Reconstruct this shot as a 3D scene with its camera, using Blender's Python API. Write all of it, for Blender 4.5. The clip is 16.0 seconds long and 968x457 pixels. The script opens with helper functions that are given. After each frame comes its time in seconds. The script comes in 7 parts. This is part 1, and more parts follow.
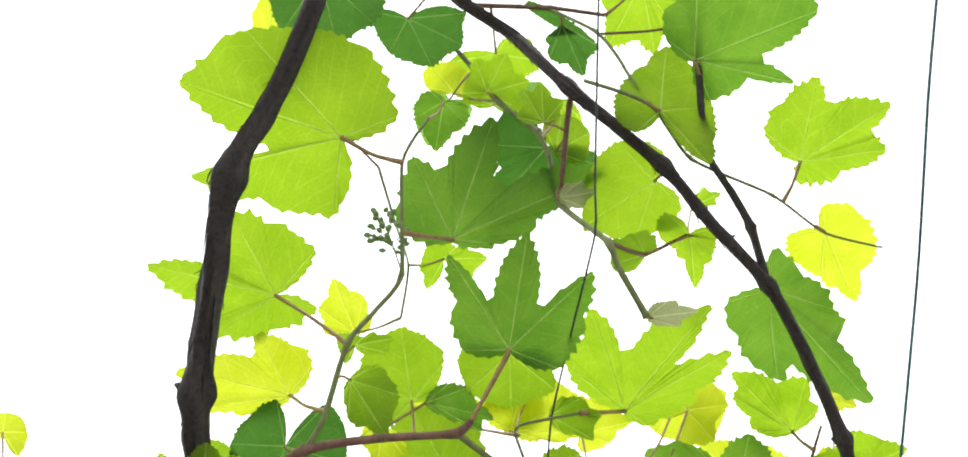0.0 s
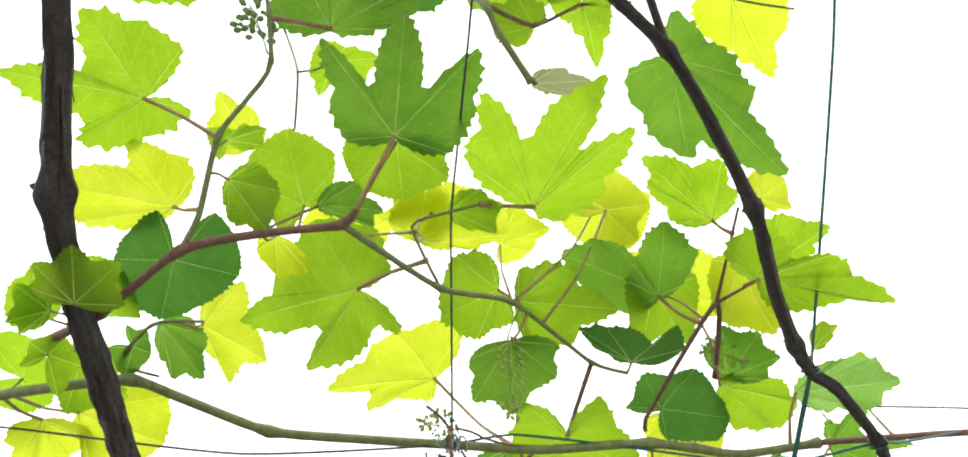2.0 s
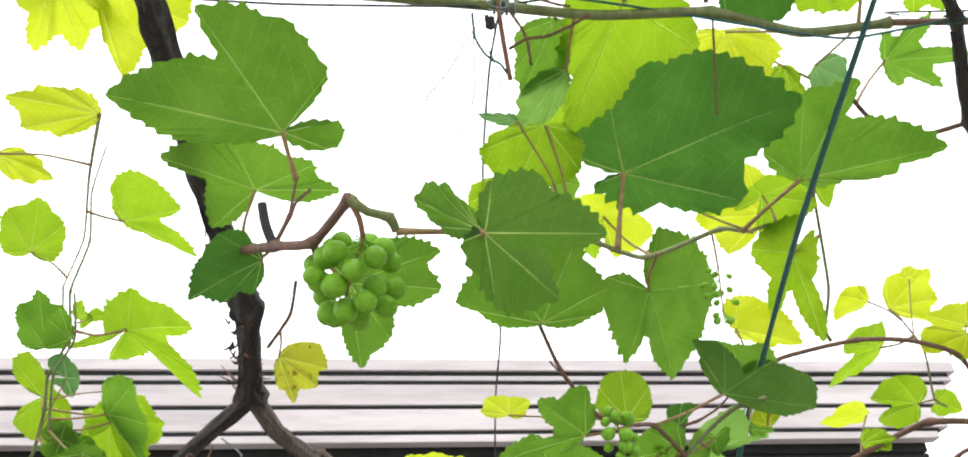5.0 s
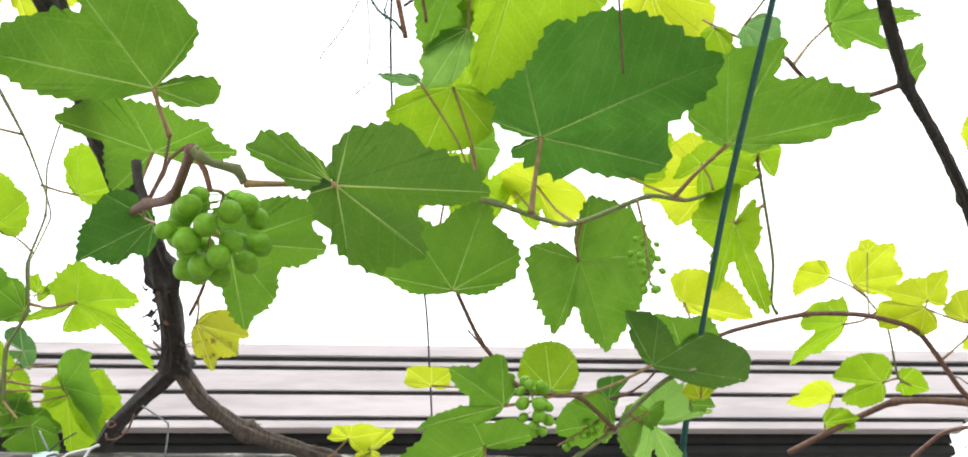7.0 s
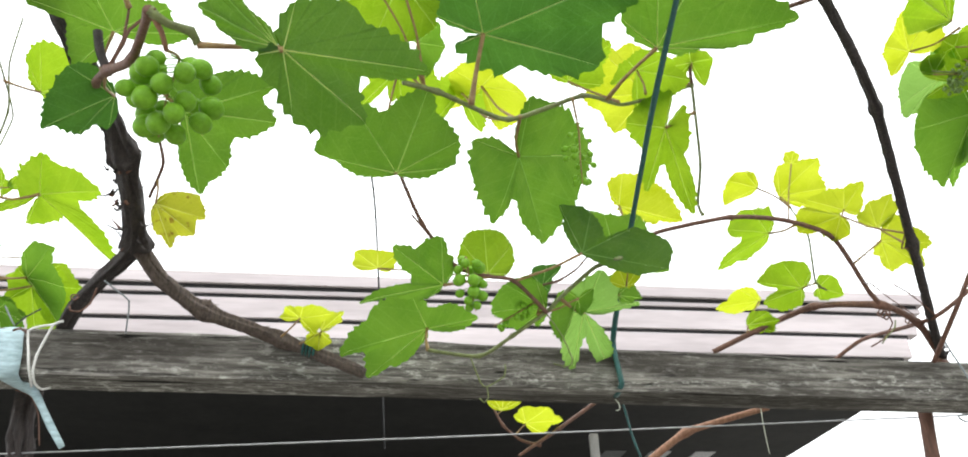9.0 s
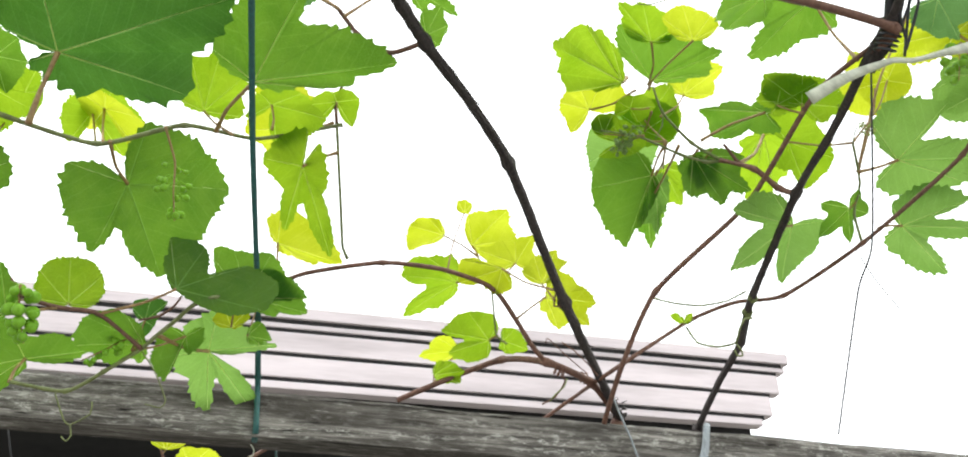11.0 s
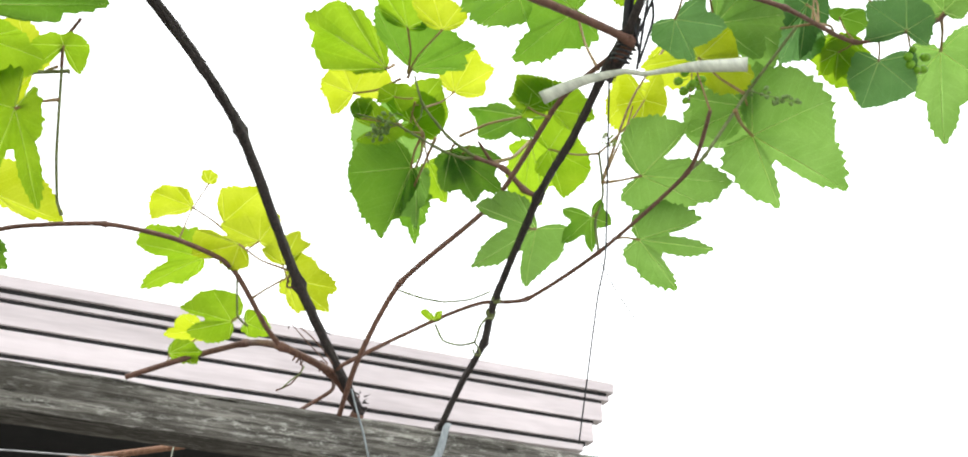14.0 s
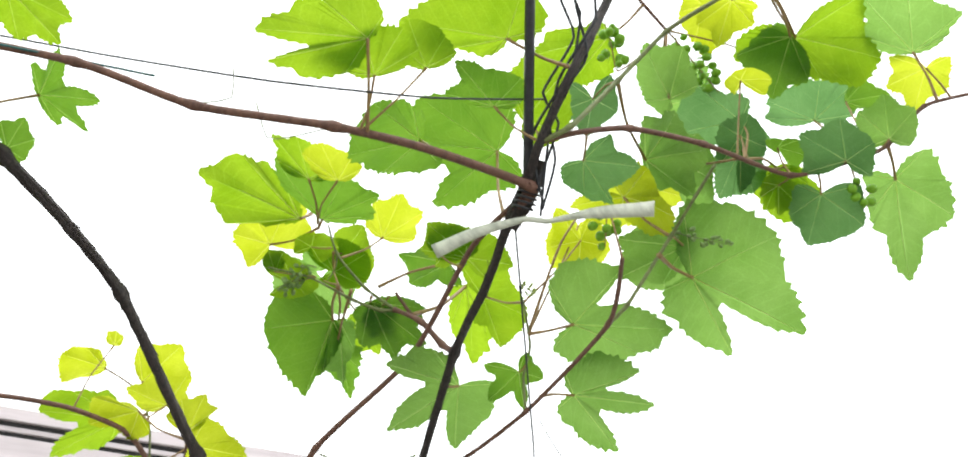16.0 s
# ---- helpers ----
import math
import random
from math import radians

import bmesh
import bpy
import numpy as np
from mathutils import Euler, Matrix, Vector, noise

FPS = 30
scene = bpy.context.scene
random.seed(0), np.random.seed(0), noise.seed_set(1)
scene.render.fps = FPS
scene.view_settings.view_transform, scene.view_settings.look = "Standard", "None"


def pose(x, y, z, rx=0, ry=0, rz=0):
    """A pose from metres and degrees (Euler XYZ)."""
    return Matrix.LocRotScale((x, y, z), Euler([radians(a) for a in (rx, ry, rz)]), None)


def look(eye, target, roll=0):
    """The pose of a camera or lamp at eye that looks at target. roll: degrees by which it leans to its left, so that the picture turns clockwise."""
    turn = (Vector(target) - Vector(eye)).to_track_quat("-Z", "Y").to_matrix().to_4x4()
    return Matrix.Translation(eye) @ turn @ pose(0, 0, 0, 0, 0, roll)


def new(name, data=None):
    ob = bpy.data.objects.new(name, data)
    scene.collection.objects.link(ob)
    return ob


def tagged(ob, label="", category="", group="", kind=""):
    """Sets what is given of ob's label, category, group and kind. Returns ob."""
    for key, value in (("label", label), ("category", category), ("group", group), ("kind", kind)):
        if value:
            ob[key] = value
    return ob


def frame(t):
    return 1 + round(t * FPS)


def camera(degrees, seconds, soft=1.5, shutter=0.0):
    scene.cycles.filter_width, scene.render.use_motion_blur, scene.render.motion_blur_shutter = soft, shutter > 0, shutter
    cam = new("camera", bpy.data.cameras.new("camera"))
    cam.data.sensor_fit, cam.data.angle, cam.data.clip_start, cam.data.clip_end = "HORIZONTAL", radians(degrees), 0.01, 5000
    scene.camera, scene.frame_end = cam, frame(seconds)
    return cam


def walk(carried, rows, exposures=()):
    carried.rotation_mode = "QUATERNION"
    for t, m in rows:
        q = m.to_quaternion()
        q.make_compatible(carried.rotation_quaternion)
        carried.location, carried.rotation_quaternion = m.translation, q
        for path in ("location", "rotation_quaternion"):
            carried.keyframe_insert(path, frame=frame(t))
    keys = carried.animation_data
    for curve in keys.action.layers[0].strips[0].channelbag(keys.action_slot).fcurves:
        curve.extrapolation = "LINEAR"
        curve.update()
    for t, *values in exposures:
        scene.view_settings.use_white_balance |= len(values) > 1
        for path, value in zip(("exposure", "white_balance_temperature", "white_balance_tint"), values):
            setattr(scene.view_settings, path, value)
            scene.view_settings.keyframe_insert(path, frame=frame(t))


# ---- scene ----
cam = camera(58.8, 16.0, 1.85)
PATH = [
    (0, (0.077, 0.19, 1.721), (0.34, 1.278, 3.378), -2.4),
    (0.5, (0.132, 0.224, 1.709), (0.398, 1.273, 3.391), -3.7),
    (1, (0.168, 0.249, 1.7), (0.413, 1.312, 3.376), -4.8),
    (1.5, (0.192, 0.272, 1.691), (0.449, 1.414, 3.313), -5.1),
    (2, (0.2, 0.3, 1.683), (0.489, 1.538, 3.227), -5.9),
    (2.5, (0.195, 0.343, 1.661), (0.527, 1.683, 3.108), -6.8),
    (3, (0.185, 0.386, 1.635), (0.549, 1.831, 2.969), -7.1),
    (3.5, (0.174, 0.411, 1.618), (0.551, 1.95, 2.83), -6.3),
    (4, (0.174, 0.42, 1.604), (0.53, 2.023, 2.746), -5.1),
    (4.2, (0.173, 0.43, 1.598), (0.53, 2.041, 2.728), -5.1),
    (6.3, (0.237, 0.504, 1.596), (0.474, 2.149, 2.709), -0.9),
    (6.5, (0.26, 0.488, 1.607), (0.498, 2.135, 2.717), -1.2),
    (7, (0.307, 0.483, 1.579), (0.545, 2.136, 2.681), -2.1),
    (7.5, (0.333, 0.494, 1.528), (0.563, 2.168, 2.598), -1.6),
    (8, (0.314, 0.484, 1.504), (0.6, 2.18, 2.525), -2.7),
    (8.2, (0.301, 0.483, 1.493), (0.612, 2.183, 2.5), -2.7),
    (10.3, (0.555, 0.399, 1.486), (0.872, 2.109, 2.474), -0.9),
    (10.5, (0.613, 0.401, 1.495), (0.989, 2.088, 2.501), -1.3),
    (11, (0.729, 0.395, 1.506), (1.178, 2.032, 2.564), -0.4),
    (11.5, (0.786, 0.386, 1.522), (1.288, 1.984, 2.615), -1.1),
    (12, (0.837, 0.342, 1.539), (1.373, 1.914, 2.653), -1.1),
    (12.5, (0.892, 0.318, 1.531), (1.493, 1.85, 2.668), -0.5),
    (13, (0.915, 0.299, 1.522), (1.538, 1.812, 2.671), 0.0),
    (13.5, (0.937, 0.316, 1.507), (1.56, 1.831, 2.654), 1.3),
    (14, (0.913, 0.377, 1.48), (1.63, 1.89, 2.573), -0.1),
    (14.5, (0.911, 0.414, 1.5), (1.656, 1.923, 2.582), -0.5),
    (15, (1.042, 0.392, 1.539), (1.637, 1.928, 2.674), 1.2),
    (15.5, (1.088, 0.356, 1.561), (1.634, 1.843, 2.782), 1.9),
    (16, (1.1, 0.337, 1.573), (1.63, 1.759, 2.876), 1.2),
]
walk(cam, [(t, look(eye, target, roll)) for t, eye, target, roll in PATH])

# ---- sky and light: a bright overcast day ----
world = bpy.data.worlds.new("overcast_sky")
scene.world = world
world.use_nodes = True
wt = world.node_tree
wt.nodes.clear()
sky = wt.nodes.new("ShaderNodeTexSky")
sky.sky_type, sky.sun_disc = "NISHITA", False
sky.sun_elevation, sky.sun_rotation = radians(62), radians(200)
cloud = wt.nodes.new("ShaderNodeMix")
cloud.data_type = "RGBA"
cloud.inputs[0].default_value = 0.86
cloud.inputs[7].default_value = (21.0, 21.4, 21.6, 1)
bg = wt.nodes.new("ShaderNodeBackground")
bg.inputs[1].default_value = 0.118
wo = wt.nodes.new("ShaderNodeOutputWorld")
wt.links.new(sky.outputs[0], cloud.inputs[6])
wt.links.new(cloud.outputs[2], bg.inputs[0])
wt.links.new(bg.outputs[0], wo.inputs[0])

sun_data = bpy.data.lights.new("sun", "SUN")
sun_data.energy, sun_data.angle, sun_data.color = 1.2, radians(14), (1, 0.96, 0.9)
sun = new("sun", sun_data)
sun.matrix_world = look((0, 0, 8), (-0.9, 2.6, 0.0))


# ---- materials ----
def nodes_of(name):
    m = bpy.data.materials.new(name)
    m.use_nodes = True
    nt = m.node_tree
    nt.nodes.clear()
    return m, nt


def node(nt, kind, **values):
    n = nt.nodes.new(kind)
    for k, v in values.items():
        n.inputs[int(k[1:]) if k[0] == "i" and k[1:].isdigit() else k.replace("_", " ")].default_value = v
    return n


def ramp(nt, src, stops):
    r = nt.nodes.new("ShaderNodeValToRGB")
    els = r.color_ramp.elements
    els[0].position, els[0].color = stops[0][0], (*stops[0][1], 1)
    els[1].position, els[1].color = stops[-1][0], (*stops[-1][1], 1)
    for p, c in stops[1:-1]:
        e = els.new(p)
        e.color = (*c, 1)
    nt.links.new(src, r.inputs[0])
    return r.outputs[0]


def mix(nt, fac, a, b, mode="MIX"):
    n = nt.nodes.new("ShaderNodeMix")
    n.data_type, n.blend_type = "RGBA", mode
    for sock, v in ((0, fac), (6, a), (7, b)):
        if hasattr(v, "links"):
            nt.links.new(v, n.inputs[sock])
        else:
            n.inputs[sock].default_value = v if sock == 0 else (*v, 1)
    return n.outputs[2]


def surface(name, dark, light, scale=(30, 30, 30), rough=0.8, bump=0.3, fine=6.0, metal=0.0, spots=None, gloss=0.5):
    """Stained, grained solid: two scales of noise in colour and relief. scale stretches the grain along an axis."""
    m, nt = nodes_of(name)
    tc = nt.nodes.new("ShaderNodeTexCoord")
    mp = node(nt, "ShaderNodeMapping", Scale=scale)
    nt.links.new(tc.outputs["Object"], mp.inputs[0])
    big = node(nt, "ShaderNodeTexNoise", Scale=1.0, Detail=4.0, Roughness=0.6)
    small = node(nt, "ShaderNodeTexNoise", Scale=fine, Detail=6.0, Roughness=0.7)
    nt.links.new(mp.outputs[0], big.inputs["Vector"])
    nt.links.new(mp.outputs[0], small.inputs["Vector"])
    c1 = ramp(nt, small.outputs[0], [(0.3, dark), (0.7, light)])
    c2 = ramp(nt, big.outputs[0], [(0.35, tuple(0.62 * v for v in dark)), (0.65, tuple(min(1, 1.1 * v) for v in light))])
    col = mix(nt, 0.45, c1, c2)
    if spots:
        sp = node(nt, "ShaderNodeTexNoise", Scale=2.3, Detail=8.0, Roughness=0.75)
        nt.links.new(mp.outputs[0], sp.inputs["Vector"])
        f = ramp(nt, sp.outputs[0], [(0.56, (0, 0, 0)), (0.68, (1, 1, 1))])
        col = mix(nt, f, col, spots)
    p = node(nt, "ShaderNodeBsdfPrincipled", Roughness=rough, Metallic=metal, Specular_IOR_Level=gloss)
    nt.links.new(col, p.inputs["Base Color"])
    b = node(nt, "ShaderNodeBump", Strength=bump, Distance=0.004)
    nt.links.new(small.outputs[0], b.inputs["Height"])
    nt.links.new(b.outputs[0], p.inputs["Normal"])
    o = nt.nodes.new("ShaderNodeOutputMaterial")
    nt.links.new(p.outputs[0], o.inputs[0])
    return m


def leaf_material(name, through_a, through_b, face_a, face_b, share, blotch=None):
    """A leaf blade: light passes through the tissue; net of fine veins, blotches and a dull waxy face."""
    m, nt = nodes_of(name)
    tc = nt.nodes.new("ShaderNodeTexCoord")
    info = nt.nodes.new("ShaderNodeObjectInfo")
    big = node(nt, "ShaderNodeTexNoise", Scale=26.0, Detail=3.0)
    small = node(nt, "ShaderNodeTexNoise", Scale=420.0, Detail=4.0, Roughness=0.65)
    net = node(nt, "ShaderNodeTexVoronoi", Scale=260.0)
    net.feature = "DISTANCE_TO_EDGE"
    off = node(nt, "ShaderNodeVectorMath", i1=(7.0, 3.0, 5.0))
    off.operation = "MULTIPLY_ADD"
    nt.links.new(info.outputs["Random"], off.inputs[0])
    nt.links.new(tc.outputs["Object"], off.inputs[2])
    for n in (big, small, net):
        nt.links.new(off.outputs[0], n.inputs["Vector"])
    # main ribs and chevrons of side veins, from each blade's own distances to its ribs
    at = nt.nodes.new("ShaderNodeAttribute")
    at.attribute_name = "vein"
    sep = nt.nodes.new("ShaderNodeSeparateXYZ")
    nt.links.new(at.outputs["Vector"], sep.inputs[0])

    def calc(op, a, b=0.0, c=0.0):
        n = nt.nodes.new("ShaderNodeMath")
        n.operation = op
        for i, v in enumerate((a, b, c)):
            if hasattr(v, "links"):
                nt.links.new(v, n.inputs[i])
            else:
                n.inputs[i].default_value = v
        return n.outputs[0]

    d, s, rho = sep.outputs
    wob = calc("MULTIPLY", calc("SUBTRACT", big.outputs[0], 0.5), 0.008)
    width = calc("MULTIPLY_ADD", rho, -0.0007, 0.0011)
    rib = calc("SUBTRACT", 1.0, calc("DIVIDE", d, width))
    rib = calc("MINIMUM", calc("MAXIMUM", calc("MULTIPLY", rib, 2.5), 0.0), 1.0)
    lane = calc("FRACT", calc("DIVIDE", calc("ADD", calc("MULTIPLY_ADD", d, -0.8, s), wob), 0.0165))
    side = calc("ABSOLUTE", calc("SUBTRACT", lane, 0.5))
    side = calc("MAXIMUM", calc("SUBTRACT", 1.0, calc("DIVIDE", side, 0.06)), 0.0)
    fine = calc("MAXIMUM", calc("SUBTRACT", 1.0, calc("DIVIDE", net.outputs["Distance"], 0.07)), 0.0)
    veins = calc("MINIMUM", calc("ADD", calc("ADD", rib, calc("MULTIPLY", side, 0.26)), calc("MULTIPLY", fine, 0.22)), 1.0)

    def colour(a, b, lift):
        c = mix(nt, ramp(nt, big.outputs[0], [(0.35, (0, 0, 0)), (0.68, (1, 1, 1))]), a, b)
        c = mix(nt, info.outputs["Random"], c, mix(nt, 0.5, c, b))
        c = mix(nt, ramp(nt, small.outputs[0], [(0.4, (0, 0, 0)), (0.75, (0.22, 0.22, 0.22))]), c, tuple(0.55 * v for v in a))
        c = mix(nt, calc("MULTIPLY", veins, lift), c, tuple(min(0.9, 1.7 * v + 0.06) for v in b))
        if blotch:
            sp = node(nt, "ShaderNodeTexNoise", Scale=90.0, Detail=5.0, Roughness=0.7)
            nt.links.new(off.outputs[0], sp.inputs["Vector"])
            c = mix(nt, ramp(nt, sp.outputs[0], [(0.56, (0, 0, 0)), (0.64, (0.9, 0.9, 0.9))]), c, blotch)
        return c

    tr = node(nt, "ShaderNodeBsdfTranslucent")
    nt.links.new(colour(through_a, through_b, 0.55), tr.inputs[0])
    df = node(nt, "ShaderNodeBsdfPrincipled", Roughness=0.55, Specular_IOR_Level=0.26)
    nt.links.new(colour(face_a, face_b, 0.7), df.inputs["Base Color"])
    bump = node(nt, "ShaderNodeBump", Strength=0.35, Distance=0.0012)
    nt.links.new(calc("MULTIPLY", veins, -1.0), bump.inputs["Height"])
    nt.links.new(bump.outputs[0], df.inputs["Normal"])
    ms = node(nt, "ShaderNodeMixShader", i0=share)
    nt.links.new(df.outputs[0], ms.inputs[1])
    nt.links.new(tr.outputs[0], ms.inputs[2])
    o = nt.nodes.new("ShaderNodeOutputMaterial")
    nt.links.new(ms.outputs[0], o.inputs[0])
    return m


def old_wood(name):
    """Grey weathered timber along x: raised grain, long dark checks, pale lichen flecks and brown damp stains."""
    m, nt = nodes_of(name)
    tc = nt.nodes.new("ShaderNodeTexCoord")

    def field(scale, detail, rough):
        mp = node(nt, "ShaderNodeMapping", Scale=scale)
        nt.links.new(tc.outputs["Object"], mp.inputs[0])
        n = node(nt, "ShaderNodeTexNoise", Scale=1.0, Detail=detail, Roughness=rough)
        nt.links.new(mp.outputs[0], n.inputs["Vector"])
        return n.outputs[0]

    grain, broad = field((9, 170, 170), 8.0, 0.72), field((2.2, 9, 14), 4.0, 0.6)
    checks, fleck, streak = field((7, 80, 80), 4.0, 0.6), field((45, 120, 120), 7.0, 0.75), field((22, 300, 300), 3.0, 0.6)
    col = ramp(nt, grain, [(0.32, (0.022, 0.02, 0.018)), (0.48, (0.15, 0.142, 0.128)), (0.66, (0.38, 0.365, 0.33))])
    col = mix(nt, ramp(nt, broad, [(0.4, (0.82, 0.82, 0.82)), (0.56, (0, 0, 0))]), col, (0.045, 0.04, 0.034))
    pale = mix(nt, 1.0, ramp(nt, fleck, [(0.52, (0, 0, 0)), (0.6, (0.95, 0.95, 0.95))]), ramp(nt, broad, [(0.46, (0.1, 0.1, 0.1)), (0.62, (1, 1, 1))]), "MULTIPLY")
    col = mix(nt, pale, col, (0.6, 0.6, 0.55))
    col = mix(nt, ramp(nt, streak, [(0.63, (0, 0, 0)), (0.7, (0.7, 0.7, 0.7))]), col, (0.4, 0.39, 0.36))
    col = mix(nt, ramp(nt, checks, [(0.33, (1, 1, 1)), (0.37, (0, 0, 0))]), col, (0.012, 0.011, 0.01))
    p = node(nt, "ShaderNodeBsdfPrincipled", Roughness=0.95, Specular_IOR_Level=0.2)
    nt.links.new(col, p.inputs["Base Color"])
    b = node(nt, "ShaderNodeBump", Strength=1.0, Distance=0.004)
    nt.links.new(grain, b.inputs["Height"])
    b2 = node(nt, "ShaderNodeBump", Strength=0.8, Distance=0.006)
    nt.links.new(ramp(nt, checks, [(0.25, (0, 0, 0)), (0.35, (1, 1, 1))]), b2.inputs["Height"])
    nt.links.new(b.outputs[0], b2.inputs["Normal"])
    nt.links.new(b2.outputs[0], p.inputs["Normal"])
    o = nt.nodes.new("ShaderNodeOutputMaterial")
    nt.links.new(p.outputs[0], o.inputs[0])
    return m


BARK = surface("old_vine_bark", (0.007, 0.0065, 0.008), (0.075, 0.056, 0.05), (230, 230, 26), 0.62, 1.0, 3.0)
GREYWOOD = surface("weathered_vine_arm", (0.035, 0.026, 0.022), (0.2, 0.15, 0.125), (230, 230, 26), 0.75, 1.0, 3.0)
CANE = surface("ripened_cane_bark", (0.075, 0.03, 0.02), (0.2, 0.1, 0.065), (160, 160, 40), 0.65, 0.4, 3.0)
GREEN = surface("green_shoot_skin", (0.09, 0.11, 0.03), (0.2, 0.24, 0.08), (120, 120, 50), 0.5, 0.2, 3.0)
STALK = surface("reddish_leaf_stalk", (0.2, 0.09, 0.04), (0.34, 0.24, 0.09), (150, 150, 60), 0.5, 0.15, 3.0)
OLD = leaf_material("old_dark_leaf", (0.045, 0.145, 0.012), (0.07, 0.19, 0.02), (0.03, 0.08, 0.02), (0.045, 0.105, 0.03), 0.62)
MATURE = leaf_material("mature_leaf", (0.095, 0.225, 0.012), (0.15, 0.3, 0.022), (0.045, 0.115, 0.025), (0.068, 0.145, 0.04), 0.72)
FRESH = leaf_material("fresh_leaf", (0.195, 0.345, 0.006), (0.275, 0.43, 0.014), (0.065, 0.14, 0.02), (0.095, 0.18, 0.035), 0.78)
YOUNG = leaf_material("young_thin_leaf", (0.35, 0.425, 0.006), (0.46, 0.53, 0.028), (0.11, 0.17, 0.02), (0.15, 0.2, 0.03), 0.86)
# veiling haze over the right-hand leaves is mixed into these two leaf colours
HAZED_DULL = leaf_material("dull_blue_green_hazed_leaf", (0.1, 0.23, 0.06), (0.14, 0.29, 0.085), (0.055, 0.115, 0.045), (0.08, 0.15, 0.06), 0.7)
# this one also serves leaves elsewhere that are pale by themselves
HAZED_PALE = leaf_material("pale_green_hazed_leaf", (0.155, 0.31, 0.045), (0.215, 0.385, 0.075), (0.08, 0.15, 0.05), (0.11, 0.19, 0.065), 0.76)
TURNING = leaf_material("yellowing_leaf", (0.5, 0.55, 0.02), (0.6, 0.62, 0.04), (0.13, 0.15, 0.02), (0.18, 0.17, 0.03), 0.7, (0.16, 0.07, 0.01))
PALE = leaf_material("downy_young_leaf", (0.42, 0.47, 0.2), (0.5, 0.52, 0.26), (0.22, 0.24, 0.14), (0.28, 0.27, 0.16), 0.6)
VEIN = leaf_material("pale_leaf_vein", (0.56, 0.7, 0.2), (0.66, 0.78, 0.3), (0.42, 0.52, 0.17), (0.5, 0.6, 0.22), 0.7)
GRAPE = surface("unripe_grape_skin", (0.13, 0.32, 0.012), (0.2, 0.42, 0.03), (60, 60, 60), 0.42, 0.04, 4.0, gloss=0.22)
BUD = surface("green_flower_bud", (0.09, 0.16, 0.035), (0.19, 0.3, 0.08), (200, 200, 200), 0.6, 0.1, 3.0)
BLOSSOM = surface("yellow_green_blossom", (0.2, 0.28, 0.05), (0.38, 0.46, 0.12), (200, 200, 200), 0.7, 0.1, 3.0)
BLACKWIRE = surface("black_coated_wire", (0.01, 0.011, 0.014), (0.03, 0.033, 0.04), (90, 90, 90), 0.45, 0.1, 3.0)
TEAL = surface("green_nylon_twine", (0.01, 0.06, 0.06), (0.02, 0.13, 0.12), (300, 300, 60), 0.4, 0.3, 3.0)
GALV = surface("galvanised_wire", (0.3, 0.31, 0.32), (0.5, 0.51, 0.52), (120, 120, 120), 0.4, 0.1, 3.0, 0.8)
STRAP = surface("faded_plastic_tape", (0.4, 0.43, 0.34), (0.58, 0.61, 0.5), (40, 200, 40), 0.5, 0.2, 3.0)
WOOD = old_wood("weathered_grey_wood")
FASCIA = surface("mauve_painted_metal", (0.5, 0.44, 0.45), (0.62, 0.56, 0.57), (0.7, 4, 6), 0.45, 0.05, 4.0)
# near-black, not soffit brown: the shade under the eaves is in this colour
SOFFIT = surface("shade_black_soffit", (0.005, 0.006, 0.006), (0.016, 0.015, 0.015), (3, 3, 3), 0.8, 0.2, 4.0)
# wall colour taken near black to hold the shade beneath the deep eaves
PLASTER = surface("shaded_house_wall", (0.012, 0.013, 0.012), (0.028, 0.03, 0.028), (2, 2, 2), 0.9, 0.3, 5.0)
CLOTH = surface("faded_pale_blue_cloth", (0.3, 0.45, 0.5), (0.55, 0.7, 0.74), (60, 260, 260), 0.9, 0.4, 3.0)
GREYTIE = surface("grey_nylon_tie", (0.2, 0.23, 0.25), (0.36, 0.4, 0.42), (200, 200, 40), 0.6, 0.3, 3.0)
REDCANE = surface("reddish_dry_cane", (0.17, 0.075, 0.04), (0.33, 0.17, 0.1), (160, 160, 40), 0.7, 0.3, 3.0)
WHITE = surface("white_painted_post", (0.62, 0.62, 0.6), (0.78, 0.78, 0.76), (6, 6, 2), 0.6, 0.1, 4.0)
# pale tone chosen so the ground bounces light up onto the leaves
GROUND = surface("pale_bounce_ground", (0.16, 0.155, 0.14), (0.3, 0.29, 0.26), (1.2, 1.2, 1.2), 0.95, 0.4, 8.0)


# ---- building blocks ----
def part(name, bm, material, parent, label=""):
    me = bpy.data.meshes.new(name)
    bm.to_mesh(me)
    bm.free()
    return link(name, me, material, parent, label, False)


def link(name, me, material, parent, label="", smooth=True):
    me.materials.append(material)
    if smooth:
        me.shade_smooth()
    ob = new(name, me)
    ob.parent = parent
    if label:
        ob["label"] = label
    return ob


def thing(name, place, label, category, group="", kind=""):
    ob = new(name)
    ob.location = place
    ob.empty_display_size = 0.05
    return tagged(ob, label, category, group, kind)


